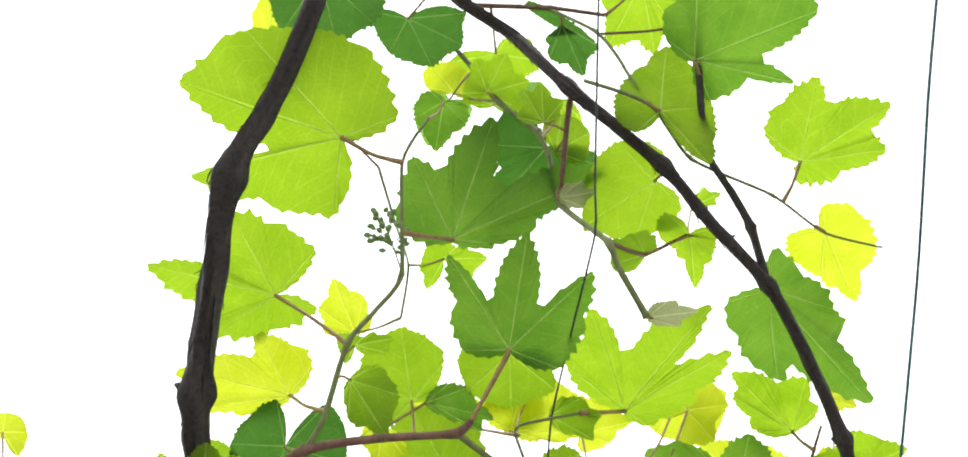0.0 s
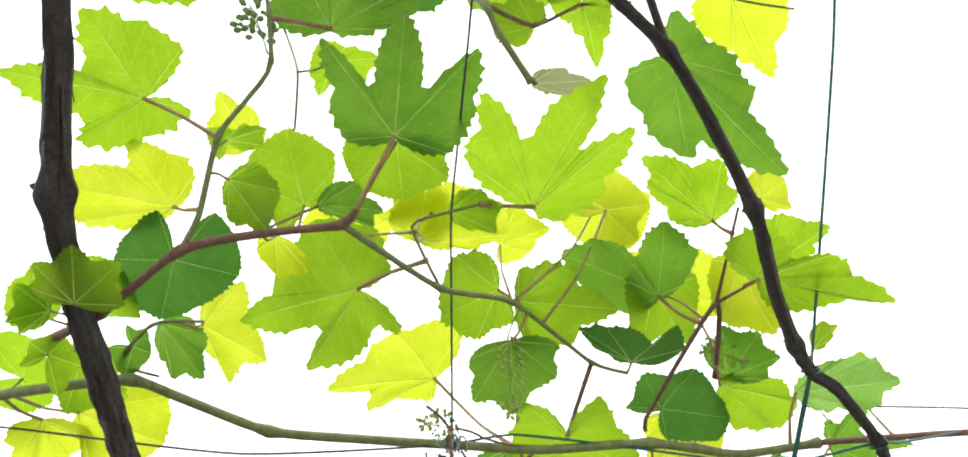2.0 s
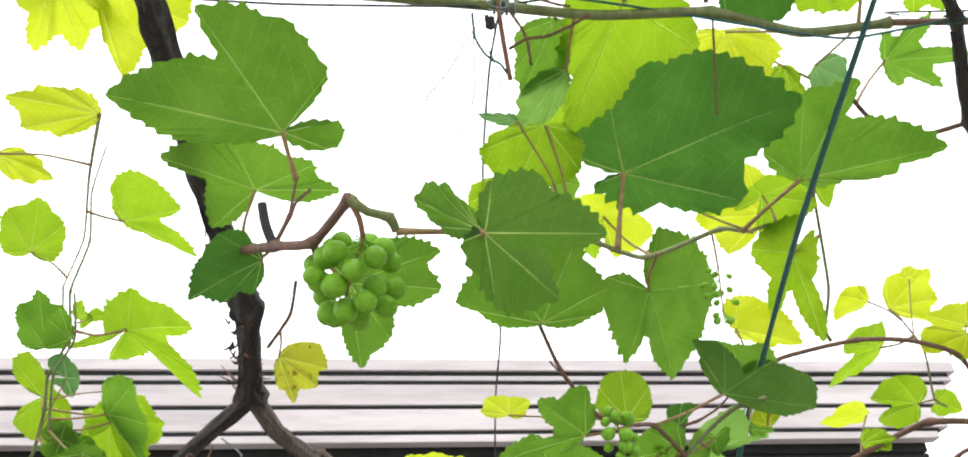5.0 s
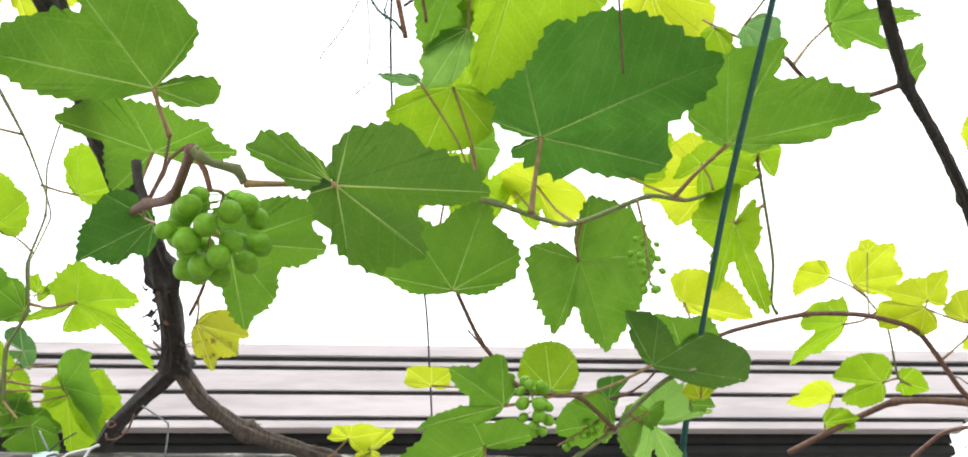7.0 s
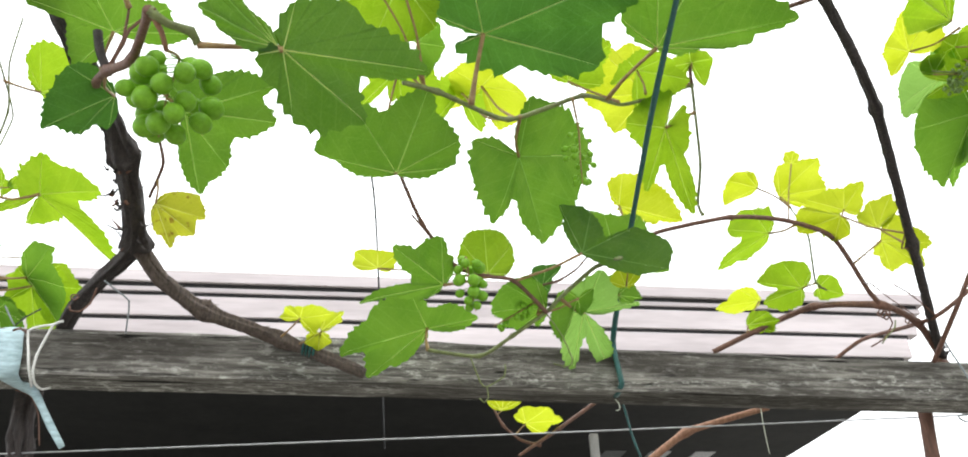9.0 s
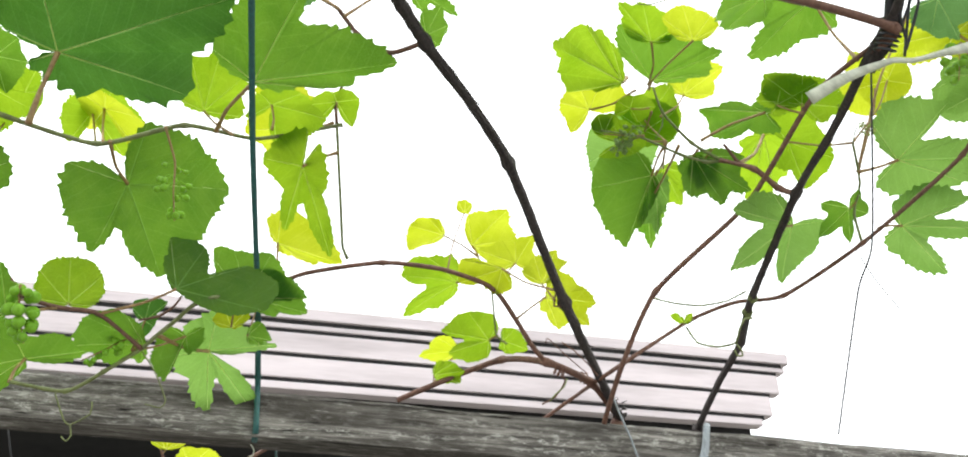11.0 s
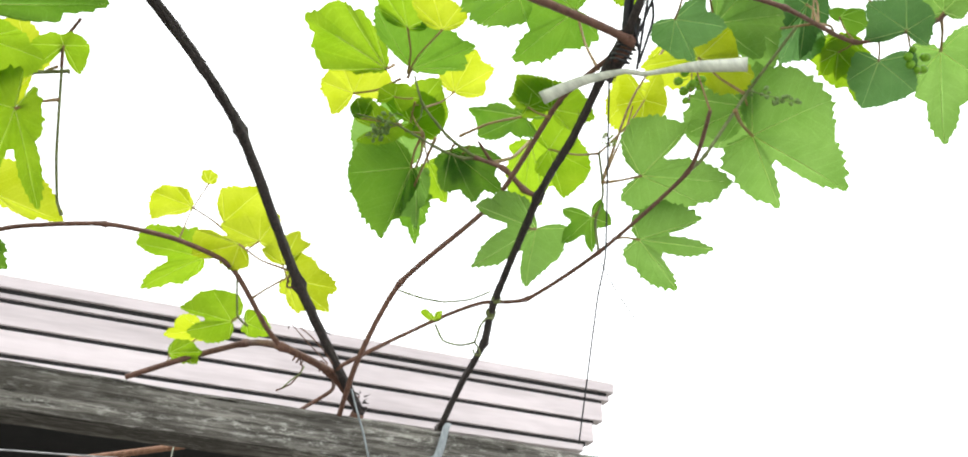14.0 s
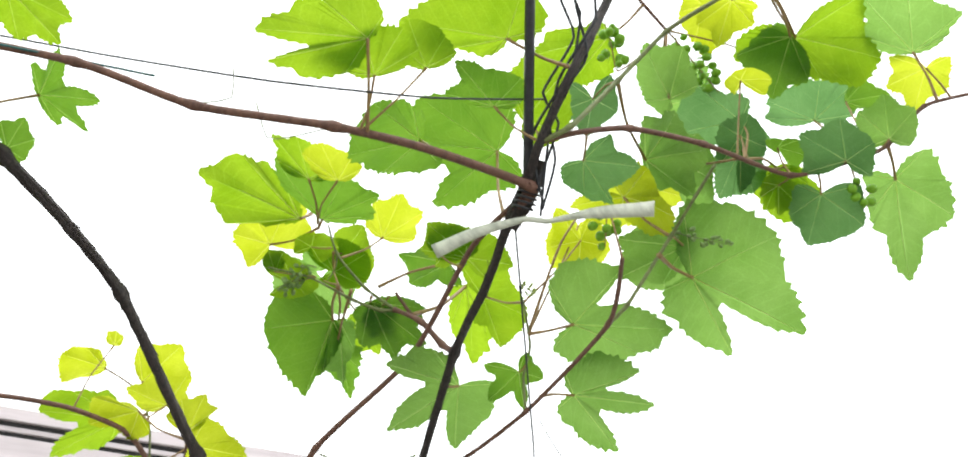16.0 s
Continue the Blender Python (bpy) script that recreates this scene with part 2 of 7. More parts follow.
def box(bm, lo, hi, bevel=0.0):
    c = [(a + b) / 2 for a, b in zip(lo, hi)]
    s = [b - a for a, b in zip(lo, hi)]
    r = bmesh.ops.create_cube(bm, size=1, matrix=Matrix.Translation(c) @ Matrix.Diagonal((*s, 1)))
    if bevel:
        edges = list({e for v in r["verts"] for e in v.link_edges})
        bmesh.ops.bevel(bm, geom=edges, offset=bevel, segments=2, affect="EDGES")


def spline(pts, step):
    """Points along a smooth curve through pts."""
    P = [Vector(p) for p in pts]
    if len(P) < 3:
        n = max(2, int((P[1] - P[0]).length / step))
        return [P[0].lerp(P[1], i / n) for i in range(n + 1)], [0, n]
    out, marks = [], []
    for i in range(len(P) - 1):
        a, b, c, d = P[max(i - 1, 0)], P[i], P[i + 1], P[min(i + 2, len(P) - 1)]
        n = max(2, int((c - b).length / step))
        ta, tc = (c - a) * 0.32, (d - b) * 0.32
        lim = (c - b).length
        ta, tc = ta * min(1, lim / max(ta.length, 1e-6)), tc * min(1, lim / max(tc.length, 1e-6))
        marks.append(len(out))
        for k in range(n):
            s = k / n
            out.append((2 * s**3 - 3 * s**2 + 1) * b + (s**3 - 2 * s**2 + s) * ta + (3 * s**2 - 2 * s**3) * c + (s**3 - s**2) * tc)
    marks.append(len(out))
    out.append(P[-1])
    return out, marks


def tube_mesh(name, path, radii, sides, rough=0.0, seed=0.0, flat=1.0):
    """A tube with its own radius at each point; rough gives bark ridges that run along it."""
    verts, faces = [], []
    ref = Vector((0.31, 0.52, 0.79))
    n = len(path)
    for i, p in enumerate(path):
        t = (path[min(i + 1, n - 1)] - path[max(i - 1, 0)]).normalized()
        u = (ref - t * ref.dot(t)).normalized()
        v = t.cross(u)
        ref = u
        for k in range(sides):
            a = 2 * math.pi * k / sides
            r = radii[i]
            if rough:
                r *= 1 + rough * (noise.noise((math.cos(a) * 2.2 + seed, math.sin(a) * 2.2, p.z * 14 + p.y * 14)) + 0.7 * noise.noise((math.cos(a) * 5 + seed, math.sin(a) * 5, (p.z + p.y + p.x) * 60)) + 0.55 * noise.noise((math.cos(a) * 11 + seed, math.sin(a) * 11, (p.z + p.y) * 22)))
            verts.append(p + u * (math.cos(a) * r) + v * (math.sin(a) * r * flat))
    for i in range(n - 1):
        for k in range(sides):
            k2 = (k + 1) % sides
            faces.append((i * sides + k, i * sides + k2, (i + 1) * sides + k2, (i + 1) * sides + k))
    faces.append(tuple(range(sides - 1, -1, -1)))
    faces.append(tuple((n - 1) * sides + k for k in range(sides)))
    me = bpy.data.meshes.new(name)
    me.from_pydata(verts, [], faces)
    return me


def settle(ob, origin):
    """Keep the mesh where it stands in the world under a parent that has a place of its own."""
    ob.data.transform(Matrix.Translation(-Vector(origin)))
    return ob


def stem(vine, name, material, r0, r1, pts, knots=()):
    old = material in (BARK, GREYWOOD)
    path, marks = spline(pts, 0.006 if old else 0.008)
    n = len(path) - 1
    at = [marks[k] for k in knots]
    radii = []
    for i in range(n + 1):
        r = r0 + (r1 - r0) * i / n
        for k in at:
            r *= 1 + (0.45 if old else 0.42) * math.exp(-(((path[i] - path[k]).length / (r0 * 1.5)) ** 2))
        radii.append(r)
    me = tube_mesh(name, path, radii, 26 if old else 8, (0.42 if r0 > 0.006 else 0.32) if old else 0.1, random.random() * 9)
    ob = link(name, me, material, vine)
    settle(ob, vine.location)
    # loose strips of bark on the old wood
    if old and r0 > 0.004:
        for _ in range(int((path[-1] - path[0]).length * 55 + 6)):
            k = random.randrange(2, n - 4)
            m = min(n - 1, k + random.randint(3, 7))
            t = (path[k + 1] - path[k]).normalized()
            o = Vector((random.uniform(-1, 1), random.uniform(-1, 1), random.uniform(-1, 1)))
            o = (o - t * o.dot(t)).normalized()
            lift = random.uniform(0.3, 1.0) * radii[k]
            pts = [path[q] + o * (radii[q] * 0.96 + lift * ((q - k) / (m - k)) ** 3 * random.uniform(0.3, 0.9)) for q in range(k, m + 1)]
            w = random.uniform(0.0009, 0.002)
            me = tube_mesh("bark_strip", pts, [w * (1 - 0.6 * q / len(pts)) for q in range(len(pts))], 5, 0.3, k, 0.45)
            settle(link("bark_strip", me, material, vine), vine.location)
    # short buds, spurs and torn bark at the knots
    for k in at:
        for _ in range(3 if old else 1):
            d = Vector((random.uniform(-1, 1), random.uniform(-1, 1), random.uniform(-1, 1))).normalized()
            b, r = path[k] + d * radii[k] * 0.6, radii[k] * random.uniform(0.22, 0.4)
            tip = b + d * r * random.uniform(1.0, 2.4)
            bend = Vector((random.uniform(-1, 1), random.uniform(-1, 1), random.uniform(-1, 1))) * r * 0.5
            me = tube_mesh("spur", [b, b.lerp(tip, 0.35) + bend * 0.5, b.lerp(tip, 0.75) + bend, tip + bend], [r, r * 0.95, r * 0.6, r * 0.15], 6, 0.2, k)
            settle(link("spur", me, material if old else CANE, vine), vine.location)
    return ob


VINE_LABEL = "climbing grapevine with dark bark, leafy shoots and unripe grapes"


def leaf(vine, place, turn, lengths, angles, cut, material, foot):
    """A lobed grape leaf. The blade lies in its own plane with the tip along y; five lobes of given reach and bearing
    spread from the stalk's end; cut is the depth of the bays between them, or the bearing and reach of each bay."""
    rnd = random.Random(int(place[0] * 1e4) * 31 + int(place[1] * 1e4) * 17 + int(place[2] * 1e4))
    size = max(lengths)
    ang = [radians(a) for a in angles]
    back = 2 * math.pi - (ang[4] - ang[0])
    own = isinstance(cut, tuple) and isinstance(cut[0], tuple)
    calm = 0.6 if own else 1.0
    cup, wave, sag = calm * rnd.uniform(-0.05, 0.16), rnd.uniform(0.025, 0.06), calm * rnd.uniform(0.0, 0.14)
    ph = rnd.uniform(0, 9)
    fold = calm * rnd.uniform(-0.04, 0.16)
    amp = size * rnd.uniform(0.042, 0.06)

    def spot(a, r):
        return Vector((math.sin(a) * r, math.cos(a) * r))

    notch = []  # bearing, reach of the four bays between the lobes
    for i in range(4):
        if own:
            notch.append((radians(cut[i][0]), cut[i][1]))
        else:
            c = cut[i] if isinstance(cut, tuple) else cut
            span, deep = ang[i + 1] - ang[i], max(0.0, c - 0.1)
            notch.append((ang[i] + span * rnd.uniform(0.42, 0.58), 0.5 * (lengths[i] + lengths[i + 1]) * (0.93 + 0.1 * max(0.0, span - 0.9) - 1.4 * deep * min(1.1, span / 0.8))))
    edges = []  # start, pull, end, teeth at start, teeth at end
    for i in range(4):
        p, q, (na, nr) = spot(ang[i], lengths[i]), spot(ang[i + 1], lengths[i + 1]), notch[i]
        wide = min(0.05 * size / max(nr, 0.003), 0.3 * (na - ang[i]), 0.3 * (ang[i + 1] - na))
        n0, n1 = spot(na - wide, nr), spot(na + wide, nr)
        for e0, e1, t0, t1, at_tip in ((p, n0, 1, 0.35, i), (n1, q, 0.35, 1, i + 1)):
            if nr < 0.92 * lengths[at_tip]:  # a lobe swells out of its bay before it narrows to the tip
                pull = spot(na + 0.4 * (ang[at_tip] - na), nr + 0.62 * (lengths[at_tip] - nr))
            else:
                out = Vector((e0.y - e1.y, e1.x - e0.x))
                if out.dot(e0 + e1) < 0:
                    out.negate()
                pull = (e0 + e1) / 2 + out * 0.14
            edges.append((e0, pull, e1, t0, t1))
    lean, reach0 = min(0.5, 0.32 * back), 0.02 * size
    for k, (a, r, turned) in enumerate(((ang[4], lengths[4], 1), (ang[0], lengths[0], -1))):
        e0, e1, pull = spot(a, r), spot(a + turned * back * 0.48, reach0), spot(a + turned * lean, r * 0.66)
        edges.append((e0, pull, e1, 1, 0) if k == 0 else (e1, pull, e0, 0, 1))
    stations = []  # bearing, reach
    for n_edge, (e0, pull, e1, t0, t1) in enumerate(edges):
        run = (pull - e0).length + (e1 - pull).length
        m = max(5, int(run / (0.017 * size)))
        count = max(1, round(run / (0.1 * size)))
        rises = t1 > t0
        for k in range(m):
            f = k / m
            p = e0 * (1 - f) ** 2 + pull * 2 * f * (1 - f) + e1 * f * f
            d = (pull - e0) * (1 - f) + (e1 - pull) * f
            out = Vector((d.y, -d.x)).normalized() if d.length > 1e-9 else Vector((0, 0))
            if out.dot(p) < 0:
                out.negate()
            g = f * count + 0.22 * noise.noise((f * count * 0.9, n_edge * 3.1, ph))
            saw = g % 1.0
            peak = 0.72 if rises else 0.28
            saw = saw / peak if saw < peak else (1 - saw) / (1 - peak)
            high = 0.75 + 0.9 * noise.noise((math.floor(g) * 1.7, n_edge * 2.3, ph))
            saw = saw ** 1.25 + 0.3 * (abs((g * 2.7) % 1.0 - 0.5) - 0.25)
            fade = min(1.0, 5 * (t0 + (t1 - t0) * f)) * min(1.0, 6 * f + (0.3 if not rises else 0), 6 * (1 - f) + (0.3 if rises else 0))
            side_on = abs(out.dot(p.normalized())) if p.length > 1e-6 else 0.0
            p = p + out * fade * (0.35 + 0.65 * side_on) * (amp * (saw * high - 0.3) + 0.02 * size * noise.noise((p.x / size * 3.1 + ph, p.y / size * 3.1, 2)))
            a = math.atan2(p.x, p.y)
            if stations:
                while a < stations[-1][0] - math.pi:
                    a += 2 * math.pi
                a = max(a, stations[-1][0] + 1e-4)
            else:
                a = ang[0]
            stations.append((a, max(p.length, 0.01 * size)))
    n = len(stations)

    def height(x, y, rho, sector):
        d2 = (x * x + y * y) / (size * size)
        return size * (fold * (abs(x) / size) ** 1.3 - cup * d2 - sag * max(0, y / size) ** 2 * 1.2 + 0.035 * math.sin(math.pi * sector) * rho + wave * rho**2 * noise.noise((x / size * 2.6 + ph, y / size * 2.6, 0)))

    rings = (0.12, 0.27, 0.43, 0.59, 0.74, 0.87, 1.0)
    seg = []
    for a, _ in stations:
        f = 0.0
        for i in range(4):
            if ang[i] <= a < ang[i + 1]:
                f = (a - ang[i]) / (ang[i + 1] - ang[i])
        seg.append(f)
    verts, faces = [(0, 0, 0)], []
    marks = [(0, 0, 0)]
    for rho in rings:
        for j, (a, r) in enumerate(stations):
            rr = rho * r if rho > 0.6 else rho * (r * (rho / 0.6) + 0.62 * min(r, size * 0.6) * (1 - rho / 0.6)) if r > 0 else 0
            x, y = math.sin(a) * rr, math.cos(a) * rr
            verts.append((x, y, height(x, y, rho, seg[j])))
            near = min((abs(math.remainder(a - q, 2 * math.pi)) for q in ang))
            marks.append((math.sin(min(near, 1.5)) * rr, math.cos(min(near, 1.5)) * rr, rho))
    for j in range(n):
        k = (j + 1) % n
        faces.append((0, 1 + j, 1 + k))
        for q in range(len(rings) - 1):
            b0, b1 = 1 + q * n, 1 + (q + 1) * n
            faces.append((b0 + j, b1 + j, b1 + k, b0 + k))
    me = bpy.data.meshes.new("leaf")
    me.from_pydata(verts, [], faces)
    me.attributes.new("vein", "FLOAT_VECTOR", "POINT").data.foreach_set("vector", [c for q in marks for c in q])
    ob = link("leaf", me, material, vine)
    m = pose(*place, *turn)
    ob.matrix_basis = Matrix.Translation(-vine.location) @ m

    # raised veins, the main ones and their side veins
    tab_a = [s[0] for s in stations]

    def reach(a):
        while a < tab_a[0]:
            a += 2 * math.pi
        while a > tab_a[0] + 2 * math.pi:
            a -= 2 * math.pi
        j = 0
        for q in range(n - 1):
            if tab_a[q + 1] >= a:
                j = q
                break
        else:
            j = n - 1
        return stations[j][1], seg[j]

    vv, vf = [], []

    def rib(pts, w0, w1):
        s0 = len(vv)
        c = len(pts)
        for i, (x, y) in enumerate(pts):
            rr = math.hypot(x, y)
            r, f = reach(math.atan2(x, y))
            z = height(x, y, min(1, rr / max(r, 1e-5)), f)
            x1, y1 = pts[min(i + 1, c - 1)]
            x0, y0 = pts[max(i - 1, 0)]
            l = math.hypot(x1 - x0, y1 - y0) or 1
            nx, ny = -(y1 - y0) / l, (x1 - x0) / l
            w = w0 + (w1 - w0) * i / (c - 1)
            vv.extend([(x + nx * w, y + ny * w, z - w * 0.2), (x, y, z - 0.00005), (x - nx * w, y - ny * w, z - w * 0.2), (x, y, z - w * 1.3)])
        for i in range(c - 1):
            for k in range(4):
                q = (k + 1) % 4
                vf.append((s0 + i * 4 + k, s0 + i * 4 + q, s0 + i * 4 + 4 + q, s0 + i * 4 + 4 + k))

    for i in range(5):
        bend = rnd.uniform(-0.04, 0.04)
        L, a = lengths[i], ang[i]
        line = []
        for k in range(9):
            f = k / 8
            b = a + bend * math.sin(math.pi * f) * 0.5
            line.append((math.sin(b) * L * f * 0.96, math.cos(b) * L * f * 0.96))
        vv.clear()
        vf.clear()
        rib(line, size * 0.0036 + 0.00012, 0.00012)
        me = bpy.data.meshes.new("vein")
        me.from_pydata(vv, [], vf)
        link("vein", me, VEIN, ob)

    # stalk from the shoot to the blade
    inv = m.inverted()
    f = inv @ Vector(foot)
    d = f.length
    mid = f * 0.5 + Vector((rnd.uniform(-0.06, 0.06) * d, rnd.uniform(-0.06, 0.06) * d, -0.06 * d))
    path, _ = spline([f, mid, Vector((0, 0, -0.0004))], max(0.004, d / 14))
    c = len(path)
    r = 0.0009 + 0.011 * size
    link("petiole", tube_mesh("petiole", path, [r * (1.25 - 0.35 * math.sin(math.pi * i / (c - 1)) - 0.25 * i / (c - 1)) for i in range(c)], 7), STALK, ob)
    return ob


def bead(r, long, stalk, w, rings=8, sides=14):
    """A berry with its own short stalk behind it."""
    prof = [(math.sin(math.pi * i / (rings + 1)) * r, math.cos(math.pi * i / (rings + 1)) * r * long) for i in range(1, rings + 1)]
    prof += [(w * 2, -r * long), (w, -r * long - w * 2), (w, -stalk)]
    verts, faces = [(0, 0, r * long)], []
    for q, z in prof:
        verts += [(math.cos(2 * math.pi * k / sides) * q, math.sin(2 * math.pi * k / sides) * q, z) for k in range(sides)]
    verts.append((0, 0, -stalk))
    m = len(prof)
    for k in range(sides):
        q = (k + 1) % sides
        faces.append((0, 1 + k, 1 + q))
        for i in range(m - 1):
            faces.append((1 + i * sides + k, 1 + (i + 1) * sides + k, 1 + (i + 1) * sides + q, 1 + i * sides + q))
        faces.append((1 + (m - 1) * sides + k, len(verts) - 1, 1 + (m - 1) * sides + q))
    return verts, faces


def bunch(vine, foot, top, bottom, count, radius, spread, material):
    """A bunch of berries or buds: a branching stalk, each berry an object of its own on it."""
    rnd = random.Random(count * 7 + int(top[0] * 1000))
    foot, A, B = Vector(foot), Vector(top), Vector(bottom)
    ax = (B - A).normalized()
    u = ax.orthogonal().normalized()
    v = ax.cross(u)
    path, _ = spline([foot, A, A.lerp(B, 0.5) + u * 0.002, B], 0.006)
    c = len(path)
    me = tube_mesh("rachis", path, [max(0.0005, (0.0016 if radius > 0.003 else 0.0009) * (1 - 0.6 * i / c)) for i in range(c)], 6, 0.1)
    grapes = link("bunch_stalk" if material is GRAPE else "flower_cluster", me, STALK if material is GRAPE else GREEN, vine)
    settle(grapes, vine.location)
    L = (B - A).length
    verts, faces = bead(radius, 1.12 if material is GRAPE else 1.3, max(spread * 0.8, radius * 1.6), 0.0006 if radius > 0.003 else 0.0003)
    shared = []
    for s in (0.82, 1.0, 1.12):
        q = bpy.data.meshes.new("berry")
        q.from_pydata([(x * s, y * s, z * s) for x, y, z in verts], [], faces)
        q.materials.append(material)
        q.shade_smooth()
        shared.append(q)
    placed = []
    tries = 0
    while len(placed) < count and tries < count * 60:
        tries += 1
        f = rnd.uniform(0.04, 1.0)
        a = rnd.uniform(0, 2 * math.pi)
        w = spread * (0.45 + 0.75 * math.sin(math.pi * min(1, f * 0.9 + 0.12))) * rnd.uniform(0.6, 1.0)
        root = A + ax * (L * max(0, f - 0.12))
        p = A + ax * (L * f) + (u * math.cos(a) + v * math.sin(a)) * w
        if any((p - q).length < radius * (1.75 if tries < count * 30 else 1.3) for q in placed):
            continue
        placed.append(p)
        b = new("berry" if material is GRAPE else "bud", rnd.choice(shared))
        b.parent = grapes
        b.matrix_basis = Matrix.Translation(p - vine.location) @ (p - root).to_track_quat("Z", "Y").to_matrix().to_4x4()
    return grapes


CORD_LABEL = {
    "cord_wire": ("taut dark green twine tied to the vine", "twine"),
    "trellis_wire": ("thin dark trellis wire strung across under the leaves", "wire"),
    "hanging_wire": ("thin black wire hanging down from the trellis", "wire"),
    "low_wire": ("grey galvanised wire stretched beside the wooden beam", "wire"),
    "tie_cord": ("loose cut end of thin cord at a knot", "cord"),
    "lashing_wire": ("twisted black wire wound round the vine stem", "wire"),
    "white_wire": ("white coated wire looped over the wooden beam", "wire"),
    "tendril": ("dry curled vine tendril", "tendril"),
}


def cord(name, material, r, pts, flat=1.0):
    path, _ = spline(pts, 0.012)
    me = tube_mesh(name, path, [r] * len(path), 6, 0.0, 0, flat)
    ob = link(name, me, material, None)
    label, cat = CORD_LABEL[name]
    return tagged(ob, label, cat)


# ---- ground, beam and the house behind ----
# ground plane out of view, added as a floor that reflects light upward
bm = bmesh.new()
bmesh.ops.create_grid(bm, x_segments=24, y_segments=24, size=600)
tagged(part("ground", bm, GROUND, None), "unseen pale ground that bounces light up under the vines", "ground", kind="structure")

verts, faces = [], []
BX0, BX1, BY0, BY1, BZ0, BZ1 = -1.6, 3.4, 1.575, 1.64, 1.886, 1.95
seg = 150
for i in range(seg + 1):
    x = BX0 + (BX1 - BX0) * i / seg
    ring = [(BY0, BZ0), (BY0, BZ0 + 0.006), (BY0, BZ0 + 0.02), (BY0, (BZ0 + BZ1) / 2), (BY0, BZ1 - 0.02), (BY0, BZ1 - 0.006), (BY0 + 0.005, BZ1), (BY1 - 0.005, BZ1), (BY1, BZ1 - 0.006), (BY1, BZ0 + 0.006), (BY1 - 0.005, BZ0), (BY0 + 0.006, BZ0)]
    for k, (y, z) in enumerate(ring):
        w = 0.0022 if k in (1, 5, 6, 0) else 0.0012
        verts.append((x, y + w * noise.noise((x * 22, k * 1.3, 0)) + 0.001 * noise.noise((x * 90, k, 4)), z + w * noise.noise((x * 16, k * 2.1, 7)) + 0.003 * noise.noise((x * 1.3, 0, 3))))
for i in range(seg):
    for k in range(12):
        q = (k + 1) % 12
        faces.append((i * 12 + k, i * 12 + q, i * 12 + 12 + q, i * 12 + 12 + k))
faces += [tuple(range(11, -1, -1)), tuple(seg * 12 + k for k in range(12))]
me = bpy.data.meshes.new("wooden_beam")
me.from_pydata(verts, [], faces)
beam = tagged(link("wooden_beam", me, WOOD, None, smooth=False), "weathered grey wooden pergola beam with lichen stains", "beam", kind="structure")

for x in (-1.5, 3.3):
    bm = bmesh.new()
    box(bm, (x - 0.04, 1.642, 0.0), (x + 0.04, 1.72, 1.96), 0.004)
    tagged(part("wooden_post", bm, WOOD, None), "weathered grey wooden post carrying the beam", "post", "beam posts", "structure")

house = thing("house", (0, 5.1, 0), "house with mauve ribbed metal eaves and dark soffit", "house", kind="structure")
YAW = Matrix.Translation((4.13, 5.08, 0)) @ pose(0, 0, 0, 0, 0, -2.0)


def house_part(name, lo, hi, material, bevel=0.006, label=""):
    bm = bmesh.new()
    box(bm, lo, hi, bevel)
    bm.transform(Matrix.Translation(-house.location) @ YAW)
    return part(name, bm, material, house, label)


# stepped eaves boards, the upper ones standing out furthest
for z0, z1, y, end in ((3.776, 3.85, -0.02, 0.0), (3.72, 3.752, 0.0, -0.03), (3.568, 3.696, 0.005, -0.09), (3.414, 3.544, 0.01, -0.17), (3.345, 3.39, 0.015, -0.25)):
    house_part("eaves_board", (-9, y, z0), (end, y + 0.09, z1), FASCIA, 0.004)
# near-black strips added in the gaps to stand for the shadow between boards
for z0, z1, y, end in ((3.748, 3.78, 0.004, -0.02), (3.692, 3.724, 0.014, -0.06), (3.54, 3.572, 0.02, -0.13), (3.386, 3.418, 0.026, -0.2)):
    house_part("shadow_gap_strip", (-9, y, z0), (end - 0.03, y + 0.06, z1), SOFFIT, 0.0)
# backing sheet in the same shade colour, to darken what shows behind the boards
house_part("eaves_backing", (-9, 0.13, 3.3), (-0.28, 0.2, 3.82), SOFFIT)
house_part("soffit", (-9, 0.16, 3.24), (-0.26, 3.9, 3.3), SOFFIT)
house_part("roof", (-9, 0.4, 3.846), (-0.3, 6.5, 3.9), FASCIA)
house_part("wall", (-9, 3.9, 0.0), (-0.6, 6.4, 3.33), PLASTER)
house_part("downpipe", (-2.03, 1.15, 0.0), (-1.97, 1.21, 3.27), WHITE, 0.01, "white painted upright pipe")
for k in range(6):
    house_part("roof_sheet", (-1.8 + 0.18 * k, 1.6, 3.236 + 0.006 * (k % 2)), (-1.63 + 0.18 * k, 3.4, 3.256 + 0.006 * (k % 2)), GALV, 0.004)

# ---- the vines ----
vine_a = thing("grapevine", (0.047, 1.607, 0.0), VINE_LABEL, "grapevine", "vines on the trellis")
vine_b = thing("grapevine", (1.29, 1.66, 0.0), "grapevine with thin black stem, young leaves and small green grapes", "grapevine", "vines on the trellis")
vine_c = thing("grapevine", (1.43, 1.67, 0.0), "slender dark grapevine tied with cord under broad leaves", "grapevine", "vines on the trellis")
